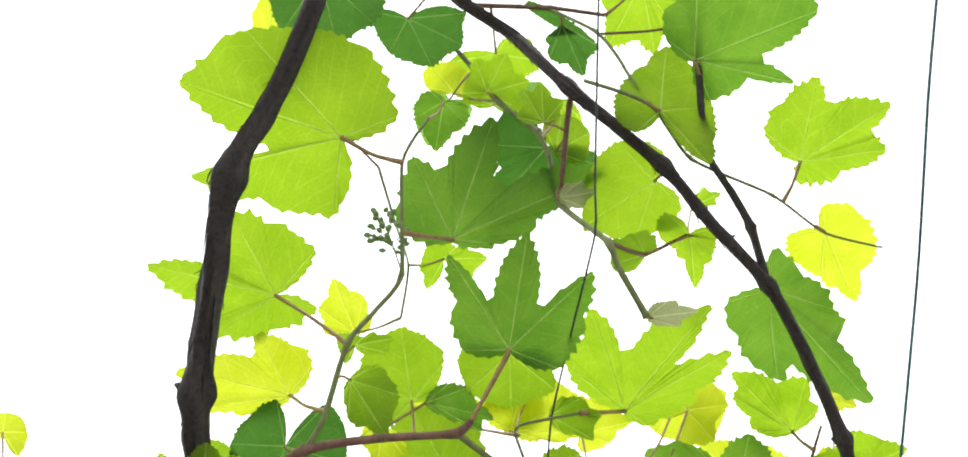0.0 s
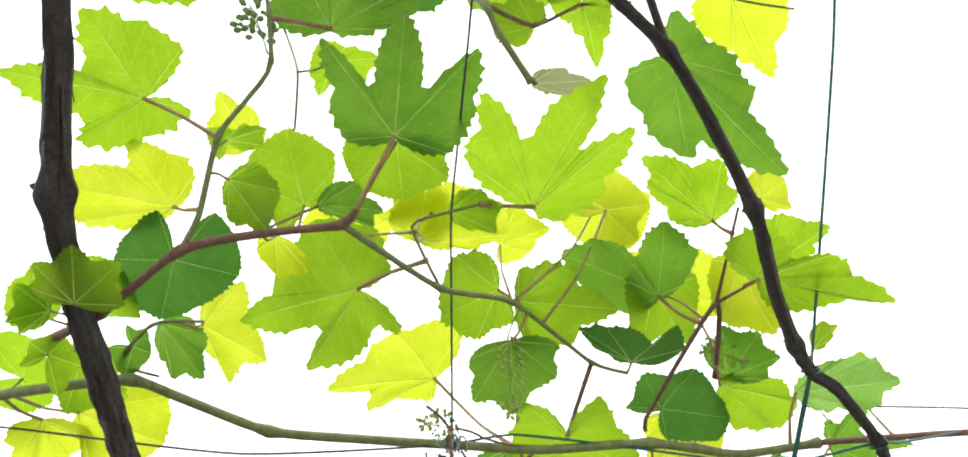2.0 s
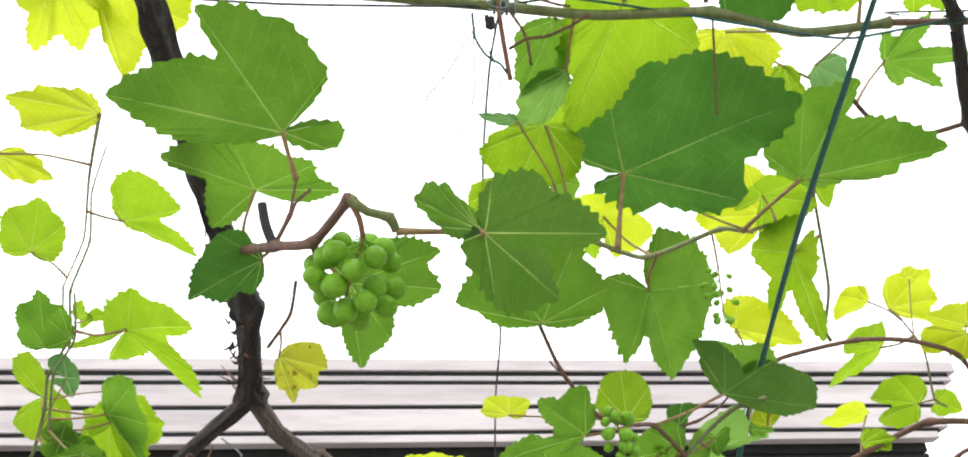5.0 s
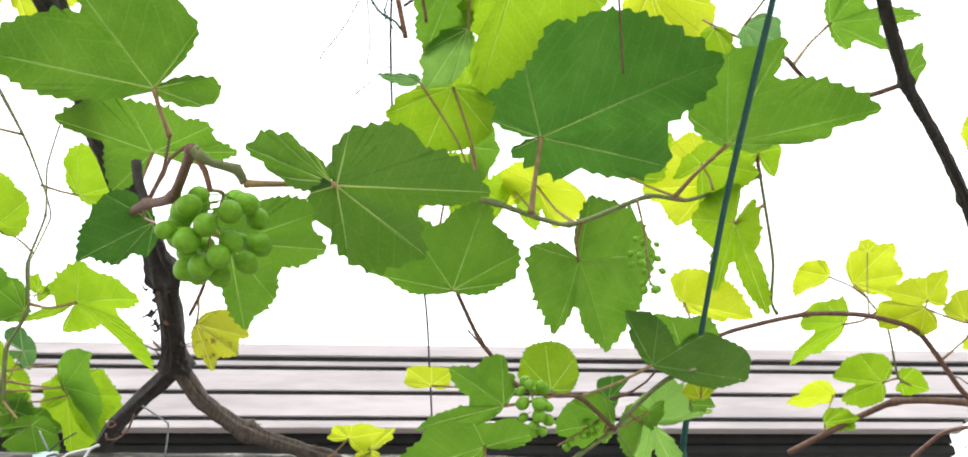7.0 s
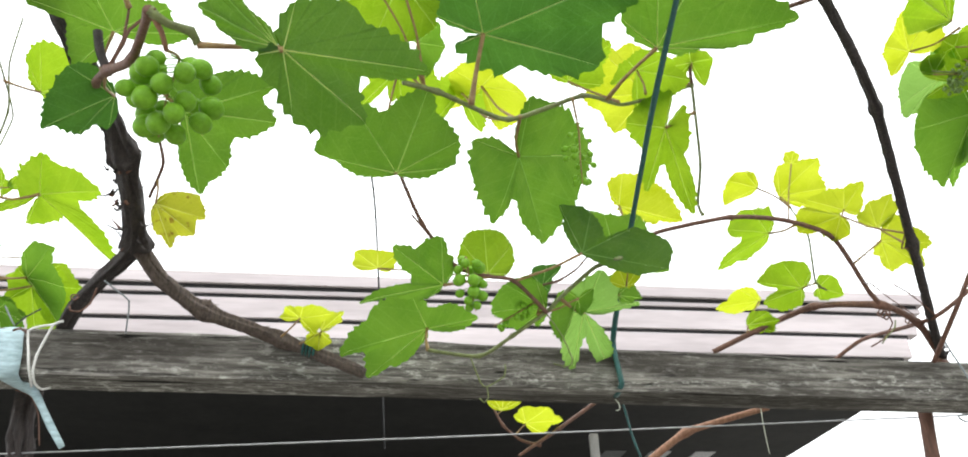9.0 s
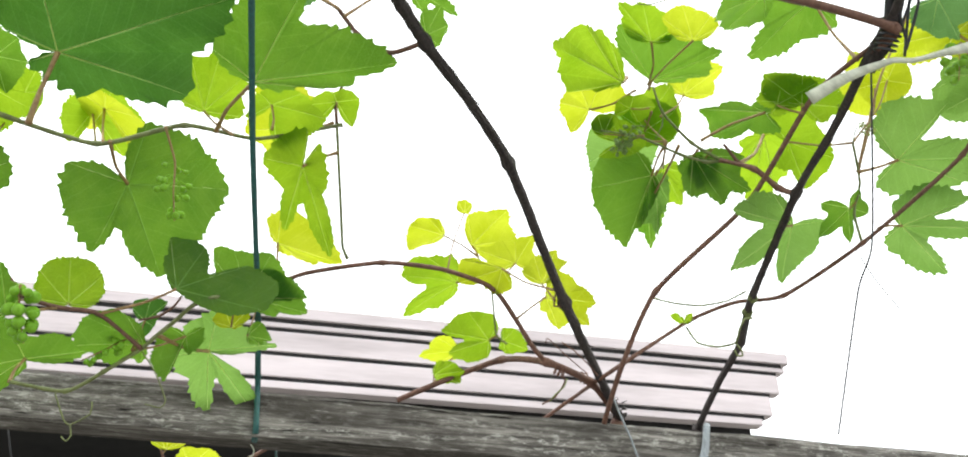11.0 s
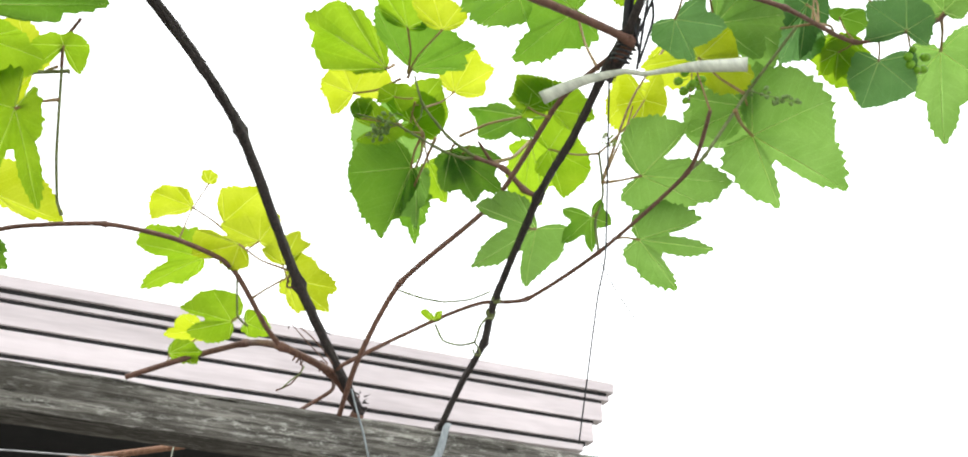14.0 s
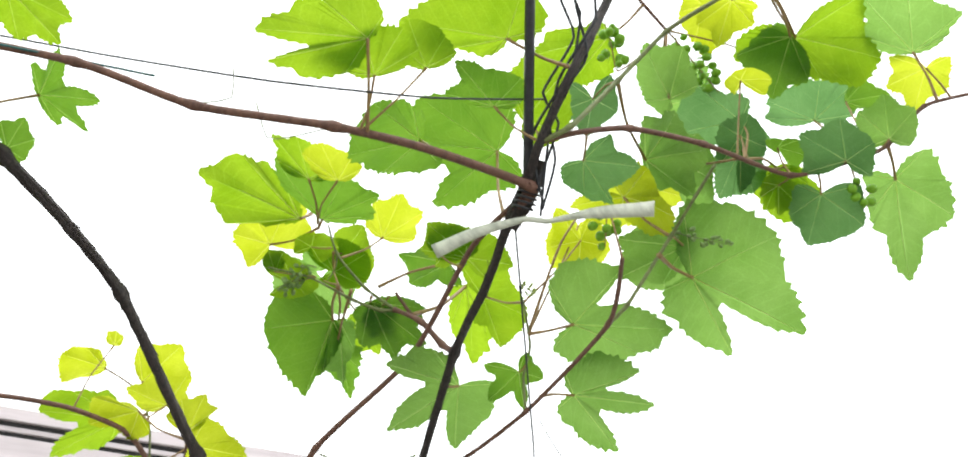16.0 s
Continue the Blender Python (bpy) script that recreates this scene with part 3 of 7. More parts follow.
stem(vine_a, "trunk_leg", BARK, 0.016, 0.014, [(0.047, 1.607, 0.0), (0.03, 1.69, 1.2), (-0.09, 1.69, 1.85), (-0.06, 1.62, 1.96)])
stem(vine_b, "trunk_leg", CANE, 0.012, 0.011, [(1.29, 1.66, 0.0), (1.25, 1.69, 1.4), (1.27, 1.665, 1.9), (1.277, 1.6, 1.962)])
stem(vine_c, "trunk_leg", BARK, 0.011, 0.0088, [(1.43, 1.67, 0.0), (1.45, 1.69, 1.5), (1.44, 1.66, 1.92), (1.416, 1.603, 1.964)])
stem(vine_a, "trunk", BARK, 0.0092, 0.0128, [(0.009, 0.404, 2.562), (-0.003, 0.477, 2.489), (-0.023, 0.546, 2.442), (-0.05, 0.604, 2.368), (-0.05, 0.681, 2.324), (-0.05, 0.772, 2.273), (-0.037, 0.849, 2.243), (-0.02, 0.914, 2.217), (0.001, 1.032, 2.188), (0.017, 1.088, 2.162), (0.036, 1.172, 2.12), (0.056, 1.246, 2.09), (0.071, 1.33, 2.068), (0.075, 1.4, 2.04), (0.076, 1.45, 2.01)], (3, 5, 12, 14))
stem(vine_a, "trunk_leg", BARK, 0.0098, 0.0085, [(0.076, 1.45, 2.012), (0.027, 1.5, 1.988), (-0.01, 1.55, 1.972), (-0.036, 1.6, 1.955)], ())
stem(vine_a, "trunk_leg", GREYWOOD, 0.0092, 0.0068, [(0.076, 1.45, 2.01), (0.107, 1.47, 1.976), (0.155, 1.52, 1.958), (0.254, 1.562, 1.939), (0.367, 1.562, 1.895)], (2, 3))
stem(vine_a, "cane", CANE, 0.005, 0.0036, [(-0.102, 0.971, 2.283), (-0.02, 0.879, 2.244), (0.051, 0.809, 2.256), (0.117, 0.792, 2.266), (0.186, 0.781, 2.273), (0.197, 0.769, 2.279)], (1, 2, 4))
stem(vine_a, "shoot", GREEN, 0.0031, 0.0015, [(0.051, 0.809, 2.256), (0.064, 0.785, 2.276), (0.074, 0.734, 2.322), (0.096, 0.707, 2.345), (0.114, 0.68, 2.367), (0.099, 0.603, 2.442), (0.117, 0.567, 2.471)], (2, 4))
stem(vine_a, "shoot", GREEN, 0.0018, 0.0014, [(0.077, 0.705, 2.601), (0.106, 0.754, 2.564), (0.126, 0.754, 2.484), (0.127, 0.804, 2.453)], ())
stem(vine_a, "shoot", GREEN, 0.0034, 0.0019, [(0.186, 0.781, 2.273), (0.281, 0.854, 2.279), (0.358, 0.885, 2.298), (0.447, 0.937, 2.271), (0.483, 0.938, 2.26)], (1, 2, 3))
stem(vine_a, "shoot", CANE, 0.0026, 0.002, [(0.449, 0.942, 2.275), (0.425, 0.988, 2.218)], ())
stem(vine_a, "shoot", GREEN, 0.0017, 0.0014, [(0.281, 0.854, 2.279), (0.25, 0.811, 2.315), (0.281, 0.796, 2.321), (0.312, 0.785, 2.324)], ())
stem(vine_a, "cane", GREEN, 0.0051, 0.0048, [(-0.226, 1.042, 2.254), (-0.125, 1.014, 2.26), (-0.065, 0.988, 2.252), (-0.004, 0.974, 2.251), (0.045, 0.991, 2.244), (0.127, 1.017, 2.23), (0.218, 1.011, 2.22), (0.309, 1.004, 2.212), (0.401, 1.001, 2.208), (0.511, 0.99, 2.213), (0.616, 1.009, 2.218), (0.704, 0.992, 2.224)], (3, 5, 9, 11))
stem(vine_a, "shoot", GREEN, 0.002, 0.0014, [(-0.011, 0.953, 2.272), (0.01, 0.932, 2.284), (0.028, 0.926, 2.285), (0.06, 0.922, 2.283)], ())
stem(vine_a, "shoot", CANE, 0.002, 0.0013, [(-0.011, 0.953, 2.272), (-0.016, 0.968, 2.263), (0.021, 0.971, 2.254)], ())
stem(vine_a, "shoot", CANE, 0.003, 0.0023, [(0.589, 0.957, 2.277), (0.571, 0.873, 2.304), (0.511, 0.984, 2.239), (0.512, 0.994, 2.231)], ())
stem(vine_a, "shoot", CANE, 0.002, 0.0013, [(0.571, 0.873, 2.304), (0.606, 0.851, 2.314)], ())
stem(vine_a, "shoot", CANE, 0.002, 0.0013, [(0.571, 0.873, 2.304), (0.574, 0.778, 2.344)], ())
stem(vine_a, "cane", CANE, 0.0048, 0.0036, [(0.060, 1.250, 2.088), (0.090, 1.140, 2.020), (0.120, 1.073, 1.982), (0.153, 1.023, 1.955), (0.178, 0.958, 1.950)], (2, 3, 4))
stem(vine_a, "shoot", GREEN, 0.0034, 0.003, [(0.178, 0.958, 1.950), (0.191, 0.964, 1.944), (0.207, 0.970, 1.944), (0.212, 0.977, 1.937)], (0, 2))
stem(vine_a, "shoot", REDCANE, 0.0026, 0.002, [(0.178, 0.958, 1.950), (0.186, 0.970, 1.941), (0.189, 0.981, 1.933)], ())
stem(vine_a, "shoot", BARK, 0.0036, 0.0036, [(0.120, 1.073, 1.982), (0.112, 1.068, 1.999), (0.108, 1.063, 2.017)], ())
stem(vine_a, "shoot", CANE, 0.0021, 0.0014, [(0.120, 1.073, 1.982), (0.131, 1.061, 2.004), (0.136, 1.055, 2.015), (0.147, 1.050, 2.024)], (1,))
stem(vine_a, "shoot", CANE, 0.0015, 0.0011, [(0.131, 1.061, 2.004), (0.133, 1.053, 2.018), (0.135, 1.045, 2.030)], ())
stem(vine_a, "shoot", CANE, 0.003, 0.002, [(0.153, 1.023, 1.955), (0.155, 1.061, 1.965), (0.160, 1.059, 1.959)], (0,))
stem(vine_a, "shoot", GREEN, 0.0017, 0.0014, [(-0.305, 1.863, 2.388), (-0.305, 1.905, 2.337)], (0,))
stem(vine_a, "shoot", GREEN, 0.0019, 0.0015, [(-0.05, 1.108, 2.139), (-0.165, 1.452, 2.321), (-0.286, 1.849, 2.477), (-0.305, 1.863, 2.388)], ())
stem(vine_a, "shoot", CANE, 0.002, 0.0017, [(0.095, 1.387, 2.046), (0.121, 1.315, 2.049), (0.131, 1.209, 2.029)], ())
stem(vine_b, "trunk", BARK, 0.0056, 0.0064, [(0.086, 0.454, 2.581), (0.132, 0.478, 2.567), (0.191, 0.501, 2.557), (0.245, 0.515, 2.485), (0.346, 0.557, 2.437), (0.398, 0.591, 2.404), (0.461, 0.628, 2.367), (0.504, 0.672, 2.332), (0.555, 0.735, 2.284), (0.589, 0.802, 2.248), (0.618, 0.847, 2.223), (0.651, 0.885, 2.227), (0.688, 0.907, 2.224), (0.752, 0.966, 2.207), (0.854, 1.097, 2.197), (0.912, 1.153, 2.182), (0.992, 1.234, 2.151), (1.121, 1.4, 2.051), (1.282, 1.608, 1.97)], (3, 4, 6, 8, 10, 13, 14, 16, 17, 18))
stem(vine_b, "cane", BARK, 0.0031, 0.0036, [(0.348, 0.409, 2.565), (0.364, 0.443, 2.539), (0.385, 0.536, 2.456), (0.416, 0.566, 2.425), (0.438, 0.588, 2.403), (0.461, 0.628, 2.367)], (1, 2, 4))
stem(vine_b, "shoot", CANE, 0.0033, 0.0023, [(0.252, 0.524, 2.495), (0.254, 0.553, 2.484), (0.259, 0.619, 2.44)], ())
stem(vine_b, "shoot", GREEN, 0.0027, 0.0031, [(0.136, 0.536, 2.587), (0.164, 0.554, 2.571), (0.192, 0.569, 2.538), (0.23, 0.578, 2.507), (0.244, 0.59, 2.484), (0.259, 0.619, 2.44), (0.29, 0.598, 2.352), (0.301, 0.613, 2.339), (0.334, 0.645, 2.312)], (1, 2, 3, 5, 6, 8))
stem(vine_b, "shoot", CANE, 0.0023, 0.0012, [(0.29, 0.598, 2.352), (0.342, 0.63, 2.39), (0.386, 0.615, 2.413), (0.431, 0.606, 2.411)], (1, 2))
stem(vine_b, "cane", CANE, 0.003, 0.002, [(0.153, 0.501, 2.627), (0.229, 0.481, 2.605), (0.283, 0.469, 2.579)], (1,))
stem(vine_b, "shoot", GREEN, 0.002, 0.0017, [(0.229, 0.482, 2.604), (0.274, 0.482, 2.563), (0.296, 0.493, 2.534), (0.318, 0.512, 2.496)], (1,))
stem(vine_b, "shoot", GREEN, 0.002, 0.0011, [(0.258, 0.505, 2.485), (0.324, 0.511, 2.471), (0.376, 0.552, 2.453), (0.457, 0.562, 2.425), (0.534, 0.601, 2.437), (0.594, 0.601, 2.427)], (1, 2, 3))
stem(vine_b, "shoot", CANE, 0.0015, 0.0012, [(0.276, 0.483, 2.559), (0.327, 0.475, 2.571), (0.368, 0.456, 2.561)], ())
stem(vine_b, "shoot", CANE, 0.003, 0.0026, [(0.854, 1.097, 2.197), (0.819, 1.137, 2.208), (0.784, 1.154, 2.244), (0.757, 1.142, 2.268)], (1, 2))
stem(vine_b, "shoot", GREEN, 0.0029, 0.0024, [(0.38, 1.15, 2.06), (0.418, 1.17, 2.068), (0.512, 1.25, 2.1), (0.602, 1.235, 2.133), (0.681, 1.305, 2.182), (0.785, 1.308, 2.228)], (1, 2, 3, 5))
stem(vine_b, "shoot", CANE, 0.0023, 0.002, [(0.777, 1.296, 2.22), (0.772, 1.28, 2.247), (0.784, 1.259, 2.274)], ())
stem(vine_b, "shoot", GREEN, 0.002, 0.002, [(0.777, 1.296, 2.22), (0.796, 1.349, 2.13), (0.808, 1.401, 2.096), (0.817, 1.409, 2.083)], (3,))
stem(vine_b, "shoot", CANE, 0.0022, 0.0026, [(0.387, 1.286, 2.041), (0.418, 1.318, 1.991), (0.461, 1.340, 1.948), (0.499, 1.339, 1.937), (0.536, 1.369, 1.948), (0.584, 1.410, 1.927)], (1, 2, 4, 5))
stem(vine_b, "shoot", GREEN, 0.0022, 0.003, [(0.441, 1.460, 1.891), (0.505, 1.454, 1.883), (0.545, 1.434, 1.904), (0.584, 1.410, 1.927), (0.600, 1.399, 1.942), (0.619, 1.386, 1.958), (0.638, 1.362, 1.969), (0.663, 1.340, 1.971), (0.701, 1.387, 1.998)], (1, 2))
stem(vine_b, "shoot", CANE, 0.0016, 0.0012, [(0.576, 1.398, 1.958), (0.598, 1.390, 1.962), (0.616, 1.370, 1.969), (0.625, 1.351, 1.977)], (1,))
stem(vine_b, "shoot", CANE, 0.0012, 0.0008, [(0.405, 1.314, 2.000), (0.416, 1.317, 1.988), (0.425, 1.323, 1.980)], ())
stem(vine_b, "cane", CANE, 0.003, 0.0036, [(0.699, 1.46, 2.04), (0.765, 1.454, 2.078), (0.866, 1.426, 2.094), (0.953, 1.433, 2.099), (1.033, 1.448, 2.085), (1.103, 1.497, 2.027), (1.13, 1.513, 2.01)], (2, 4))
stem(vine_b, "trunk_leg", CANE, 0.0056, 0.0043, [(1.282, 1.608, 1.97), (1.215, 1.553, 2.002), (1.13, 1.513, 2.01), (1.098, 1.636, 2.062), (1.013, 1.669, 2.032), (0.941, 1.703, 2.003)], (1, 2, 3))
stem(vine_b, "cane", CANE, 0.0036, 0.0026, [(1.18, 1.862, 2.003), (1.283, 1.801, 2.076), (1.219, 1.519, 1.997), (1.361, 1.49, 2.094), (1.404, 1.42, 2.098), (1.45, 1.362, 2.087), (1.496, 1.233, 2.108), (1.528, 1.064, 2.143), (1.505, 0.981, 2.173)], (3, 5, 6, 7))
stem(vine_b, "cane", CANE, 0.004, 0.0034, [(1.25, 1.665, 1.9), (1.238, 1.498, 1.996), (1.266, 1.405, 2.091), (1.345, 1.256, 2.164), (1.371, 1.105, 2.241), (1.396, 0.979, 2.241)], (2, 3))
stem(vine_b, "shoot", GREEN, 0.0015, 0.0013, [(1.28, 1.449, 2.105), (1.306, 1.426, 2.087), (1.337, 1.407, 2.078), (1.369, 1.388, 2.08), (1.396, 1.375, 2.093)], ())
stem(vine_c, "trunk", BARK, 0.0048, 0.0053, [(1.416, 1.603, 1.964), (1.416, 1.52, 2.009), (1.419, 1.446, 2.045), (1.405, 1.383, 2.08), (1.389, 1.21, 2.156), (1.395, 1.118, 2.197), (1.39, 1.018, 2.239), (1.392, 0.98, 2.253), (1.388, 0.937, 2.271), (1.403, 0.874, 2.334), (1.444, 0.851, 2.455), (1.451, 0.818, 2.491)], (2, 4, 7))
stem(vine_c, "trunk_knot", BARK, 0.0075, 0.0065, [(1.400, 0.968, 2.276), (1.402, 0.989, 2.258), (1.399, 1.010, 2.242), (1.394, 1.034, 2.222)], (1, 2))
stem(vine_c, "cane", CANE, 0.0053, 0.0036, [(1.39, 1.018, 2.239), (1.396, 0.979, 2.241), (1.268, 0.976, 2.251), (1.166, 0.981, 2.25), (1.024, 0.995, 2.238), (0.907, 0.987, 2.244), (0.704, 0.992, 2.224)], (1, 3, 4, 5))
stem(vine_c, "shoot", CANE, 0.0042, 0.003, [(1.389, 1.210, 2.156), (1.378, 1.228, 2.176), (1.350, 1.234, 2.208), (1.321, 1.266, 2.240)], (1, 2, 3))
stem(vine_c, "shoot", GREEN, 0.0026, 0.0014, [(1.321, 1.266, 2.240), (1.277, 1.265, 2.263), (1.231, 1.251, 2.296), (1.210, 1.232, 2.326)], (1, 2))
stem(vine_c, "shoot", GREEN, 0.0024, 0.0012, [(1.321, 1.266, 2.240), (1.303, 1.274, 2.239), (1.266, 1.280, 2.250), (1.204, 1.280, 2.270), (1.148, 1.289, 2.277)], (1, 2))
stem(vine_c, "shoot", GREEN, 0.0013, 0.0008, [(1.231, 1.251, 2.296), (1.233, 1.262, 2.282), (1.227, 1.275, 2.267)], ())
stem(vine_c, "shoot", CANE, 0.0026, 0.0018, [(1.341, 1.253, 2.228), (1.322, 1.244, 2.242), (1.314, 1.242, 2.250)], (0,))
stem(vine_c, "shoot", GREEN, 0.0031, 0.0024, [(1.388, 0.937, 2.271), (1.416, 0.914, 2.285), (1.471, 0.893, 2.365), (1.52, 0.849, 2.43), (1.559, 0.797, 2.445), (1.613, 0.773, 2.492)], (1, 2, 3))
stem(vine_c, "shoot", CANE, 0.0036, 0.0023, [(1.388, 0.937, 2.271), (1.427, 0.921, 2.286), (1.486, 0.904, 2.3), (1.577, 0.894, 2.3), (1.716, 0.911, 2.316), (1.791, 0.868, 2.335), (1.825, 0.852, 2.355), (1.855, 0.806, 2.392), (1.912, 0.774, 2.408)], (2, 3, 4, 6, 7))
stem(vine_c, "shoot", GREEN, 0.0024, 0.002, [(1.528, 1.064, 2.143), (1.545, 1.045, 2.163), (1.581, 0.99, 2.236), (1.588, 0.895, 2.272)], (1, 2))
stem(vine_c, "shoot", GREEN, 0.002, 0.0017, [(1.496, 1.233, 2.108), (1.49, 1.226, 2.152), (1.488, 1.198, 2.184), (1.466, 1.167, 2.226)], ())
stem(vine_c, "shoot", CANE, 0.0026, 0.002, [(1.486, 0.883, 2.578), (1.566, 0.905, 2.525)], ())
stem(vine_b, "shoot", GREEN, 0.0017, 0.0014, [(1.089, 1.575, 2.062), (1.071, 1.573, 2.074), (1.052, 1.534, 2.137), (1.031, 1.532, 2.186)], ())
stem(vine_b, "shoot", CANE, 0.0017, 0.0013, [(1.122, 1.399, 2.047), (1.106, 1.405, 2.047), (1.105, 1.387, 2.062)], ())
stem(vine_b, "twig", CANE, 0.0026, 0.0018, [(0.663, 1.8, 1.869), (0.629, 1.8, 1.878), (0.601, 1.8, 1.902), (0.582, 1.8, 1.94)], (0, 2))
stem(vine_b, "twig", CANE, 0.0034, 0.0026, [(0.76, 1.78, 1.941), (0.689, 1.78, 1.891), (0.621, 1.78, 1.847)], (1,))
stem(vine_a, "shoot", GREEN, 0.0024, 0.0016, [(-0.249, 1.79, 2.099), (-0.246, 1.743, 2.169), (-0.218, 1.711, 2.211), (-0.221, 1.672, 2.269)], (1,))
# torn bark at the foot of the thin stem
for turn_at in range(22):
    a = random.uniform(0, 2 * math.pi)
    base = Vector((1.282, 1.598, 1.995)).lerp(Vector((1.277, 1.6, 1.972)), random.random())
    out = Vector((math.cos(a), 0.3 * math.sin(a), 0.9 * math.sin(a))).normalized()
    far = random.uniform(0.004, 0.011)
    lean = Vector((random.uniform(-0.4, 0.4), random.uniform(-0.4, 0.4), random.uniform(-0.2, 0.8)))
    pts = [base + out * (0.006 + far * f ** 1.5) + lean * far * f for f in (0, 0.3, 0.6, 1)]
    w = random.uniform(0.0012, 0.0024)
    me = tube_mesh("bark_strip", pts, [w, w * 1.1, w * 0.7, w * 0.2], 5, 0.4, a, 0.5)
    settle(link("bark_strip", me, BARK if turn_at % 4 else CANE, vine_b), vine_b.location)

# shaggy old bark over the fork of the trunk
for turn_at in range(46):
    a = random.uniform(0, 2 * math.pi)
    h = random.random()
    base = Vector((0.066, 1.335, 2.064)).lerp(Vector((0.076, 1.445, 2.014)), h)
    out = Vector((math.cos(a), 0.3 * math.sin(a), 0.9 * math.sin(a))).normalized()
    run = Vector((random.uniform(-0.3, 0.3), random.uniform(-0.5, 0.5), random.uniform(-0.8, 0.4)))
    far = random.uniform(0.006, 0.016) * (1.3 if h > 0.5 else 0.8)
    pts = [base + out * (0.0125 + far * f ** 1.6) + run * far * f * 1.3 + Vector((0, 0, -1)) * 0.004 * math.sin(4 * f) for f in (0, 0.25, 0.5, 0.75, 1)]
    w = random.uniform(0.0012, 0.0026)
    me = tube_mesh("bark_strip", pts, [w, w * 1.1, w * 0.9, w * 0.6, w * 0.2], 5, 0.4, a, 0.5)
    settle(link("bark_strip", me, BARK if turn_at % 5 else CANE, vine_a), vine_a.location)

leaf(vine_a, (0.039, 0.582, 2.433), (1, 23, 101), (0.056, 0.126, 0.151, 0.141, 0.075), (-140, -30, 0, 34, 103), ((-81, 0.088), (-15, 0.138), (28, 0.067), (61, 0.094)), FRESH, (0.099, 0.603, 2.442))
leaf(vine_a, (-0.007, 0.477, 2.559), (-28, -10, -19), (0.053, 0.069, 0.07, 0.069, 0.073), (-100, -46, 0, 36, 89), 0.1, OLD, (0.002, 0.444, 2.522))
leaf(vine_b, (0.083, 0.506, 2.563), (-9, -3, -38), (0.035, 0.04, 0.053, 0.061, 0.06), (-127, -57, 0, 39, 69), 0.1, OLD, (0.107, 0.465, 2.575))
leaf(vine_a, (0.132, 0.57, 2.52), (22, -2, -3), (0.019, 0.039, 0.07, 0.041, 0.025), (-126, -43, 0, 43, 89), 0.15, MATURE, (0.117, 0.567, 2.471))
leaf(vine_a, (0.161, 0.672, 2.426), (41, -18, 178), (0.042, 0.170, 0.132, 0.098, 0.053), (-78, -48, 0, 44, 97), ((-59, 0.087), (-20, 0.075), (29, 0.076), (76, 0.070)), MATURE, (0.108, 0.652, 2.395))
leaf(vine_b, (0.247, 0.599, 2.515), (-14, 12, 28), (0.048, 0.083, 0.11, 0.069, 0.07), (-101, -52, 0, 53, 111), (0.12, 0.35, 0.12, 0.1), OLD, (0.235, 0.582, 2.499))
leaf(vine_a, (-0.002, 0.741, 2.385), (0, 28, 97), (0.059, 0.094, 0.122, 0.071, 0.043), (-116, -48, 0, 48, 176), ((-72, 0.071), (-19, 0.059), (30, 0.059), (107, 0.035)), FRESH, (0.074, 0.734, 2.322))
leaf(vine_a, (0.026, 0.833, 2.345), (-5, 30, 101), (0.037, 0.073, 0.113, 0.080, 0.028), (-107, -45, 0, 23, 49), ((-79, 0.051), (-32, 0.056), (14, 0.088), (33, 0.055)), YOUNG, (0.065, 0.781, 2.280))
leaf(vine_a, (0.029, 0.873, 2.314), (-28, -3, 12), (0.050, 0.053, 0.060, 0.062, 0.060), (-153, -80, 0, 87, 153), ((-115, 0.048), (-39, 0.057), (35, 0.052), (121, 0.061)), OLD, (0.051, 0.809, 2.256))
leaf(vine_a, (-0.03, 0.845, 2.221), (35, 13, -177), (0.039, 0.049, 0.05, 0.047, 0.036), (-97, -48, 0, 41, 66), 0.2, FRESH, (-0.034, 0.861, 2.238))
leaf(vine_a, (-0.061, 0.878, 2.243), (-12, 25, 72), (0.032, 0.037, 0.036, 0.032, 0.021), (-90, -56, 0, 25, 40), 0.2, FRESH, (-0.035, 0.895, 2.251))
leaf(vine_a, (0.046, 0.982, 2.337), (3, -41, -51), (0.021, 0.074, 0.085, 0.062, 0.034), (-54, -33, 0, 78, 114), ((-36, 0.044), (-14, 0.067), (38, 0.049), (93, 0.039)), YOUNG, (0.037, 0.925, 2.285))
leaf(vine_a, (0.013, 0.95, 2.305), (-30, -32, -27), (0.03, 0.056, 0.069, 0.046, 0.027), (-39, -24, 0, 37, 66), 0.15, MATURE, (0.008, 0.934, 2.283))
leaf(vine_a, (-0.006, 0.952, 2.273), (-5, -44, -67), (0.022, 0.03, 0.018, 0.021, 0.022), (-161, -83, 0, 77, 128), 0.2, MATURE, (-0.013, 0.96, 2.268))
leaf(vine_a, (0.204, 0.902, 2.321), (14, 51, 68), (0.041, 0.091, 0.145, 0.099, 0.065), (-168, -65, 0, 43, 127), ((-103, 0.067), (-14, 0.104), (28, 0.060), (105, 0.043)), FRESH, (0.267, 0.835, 2.296))
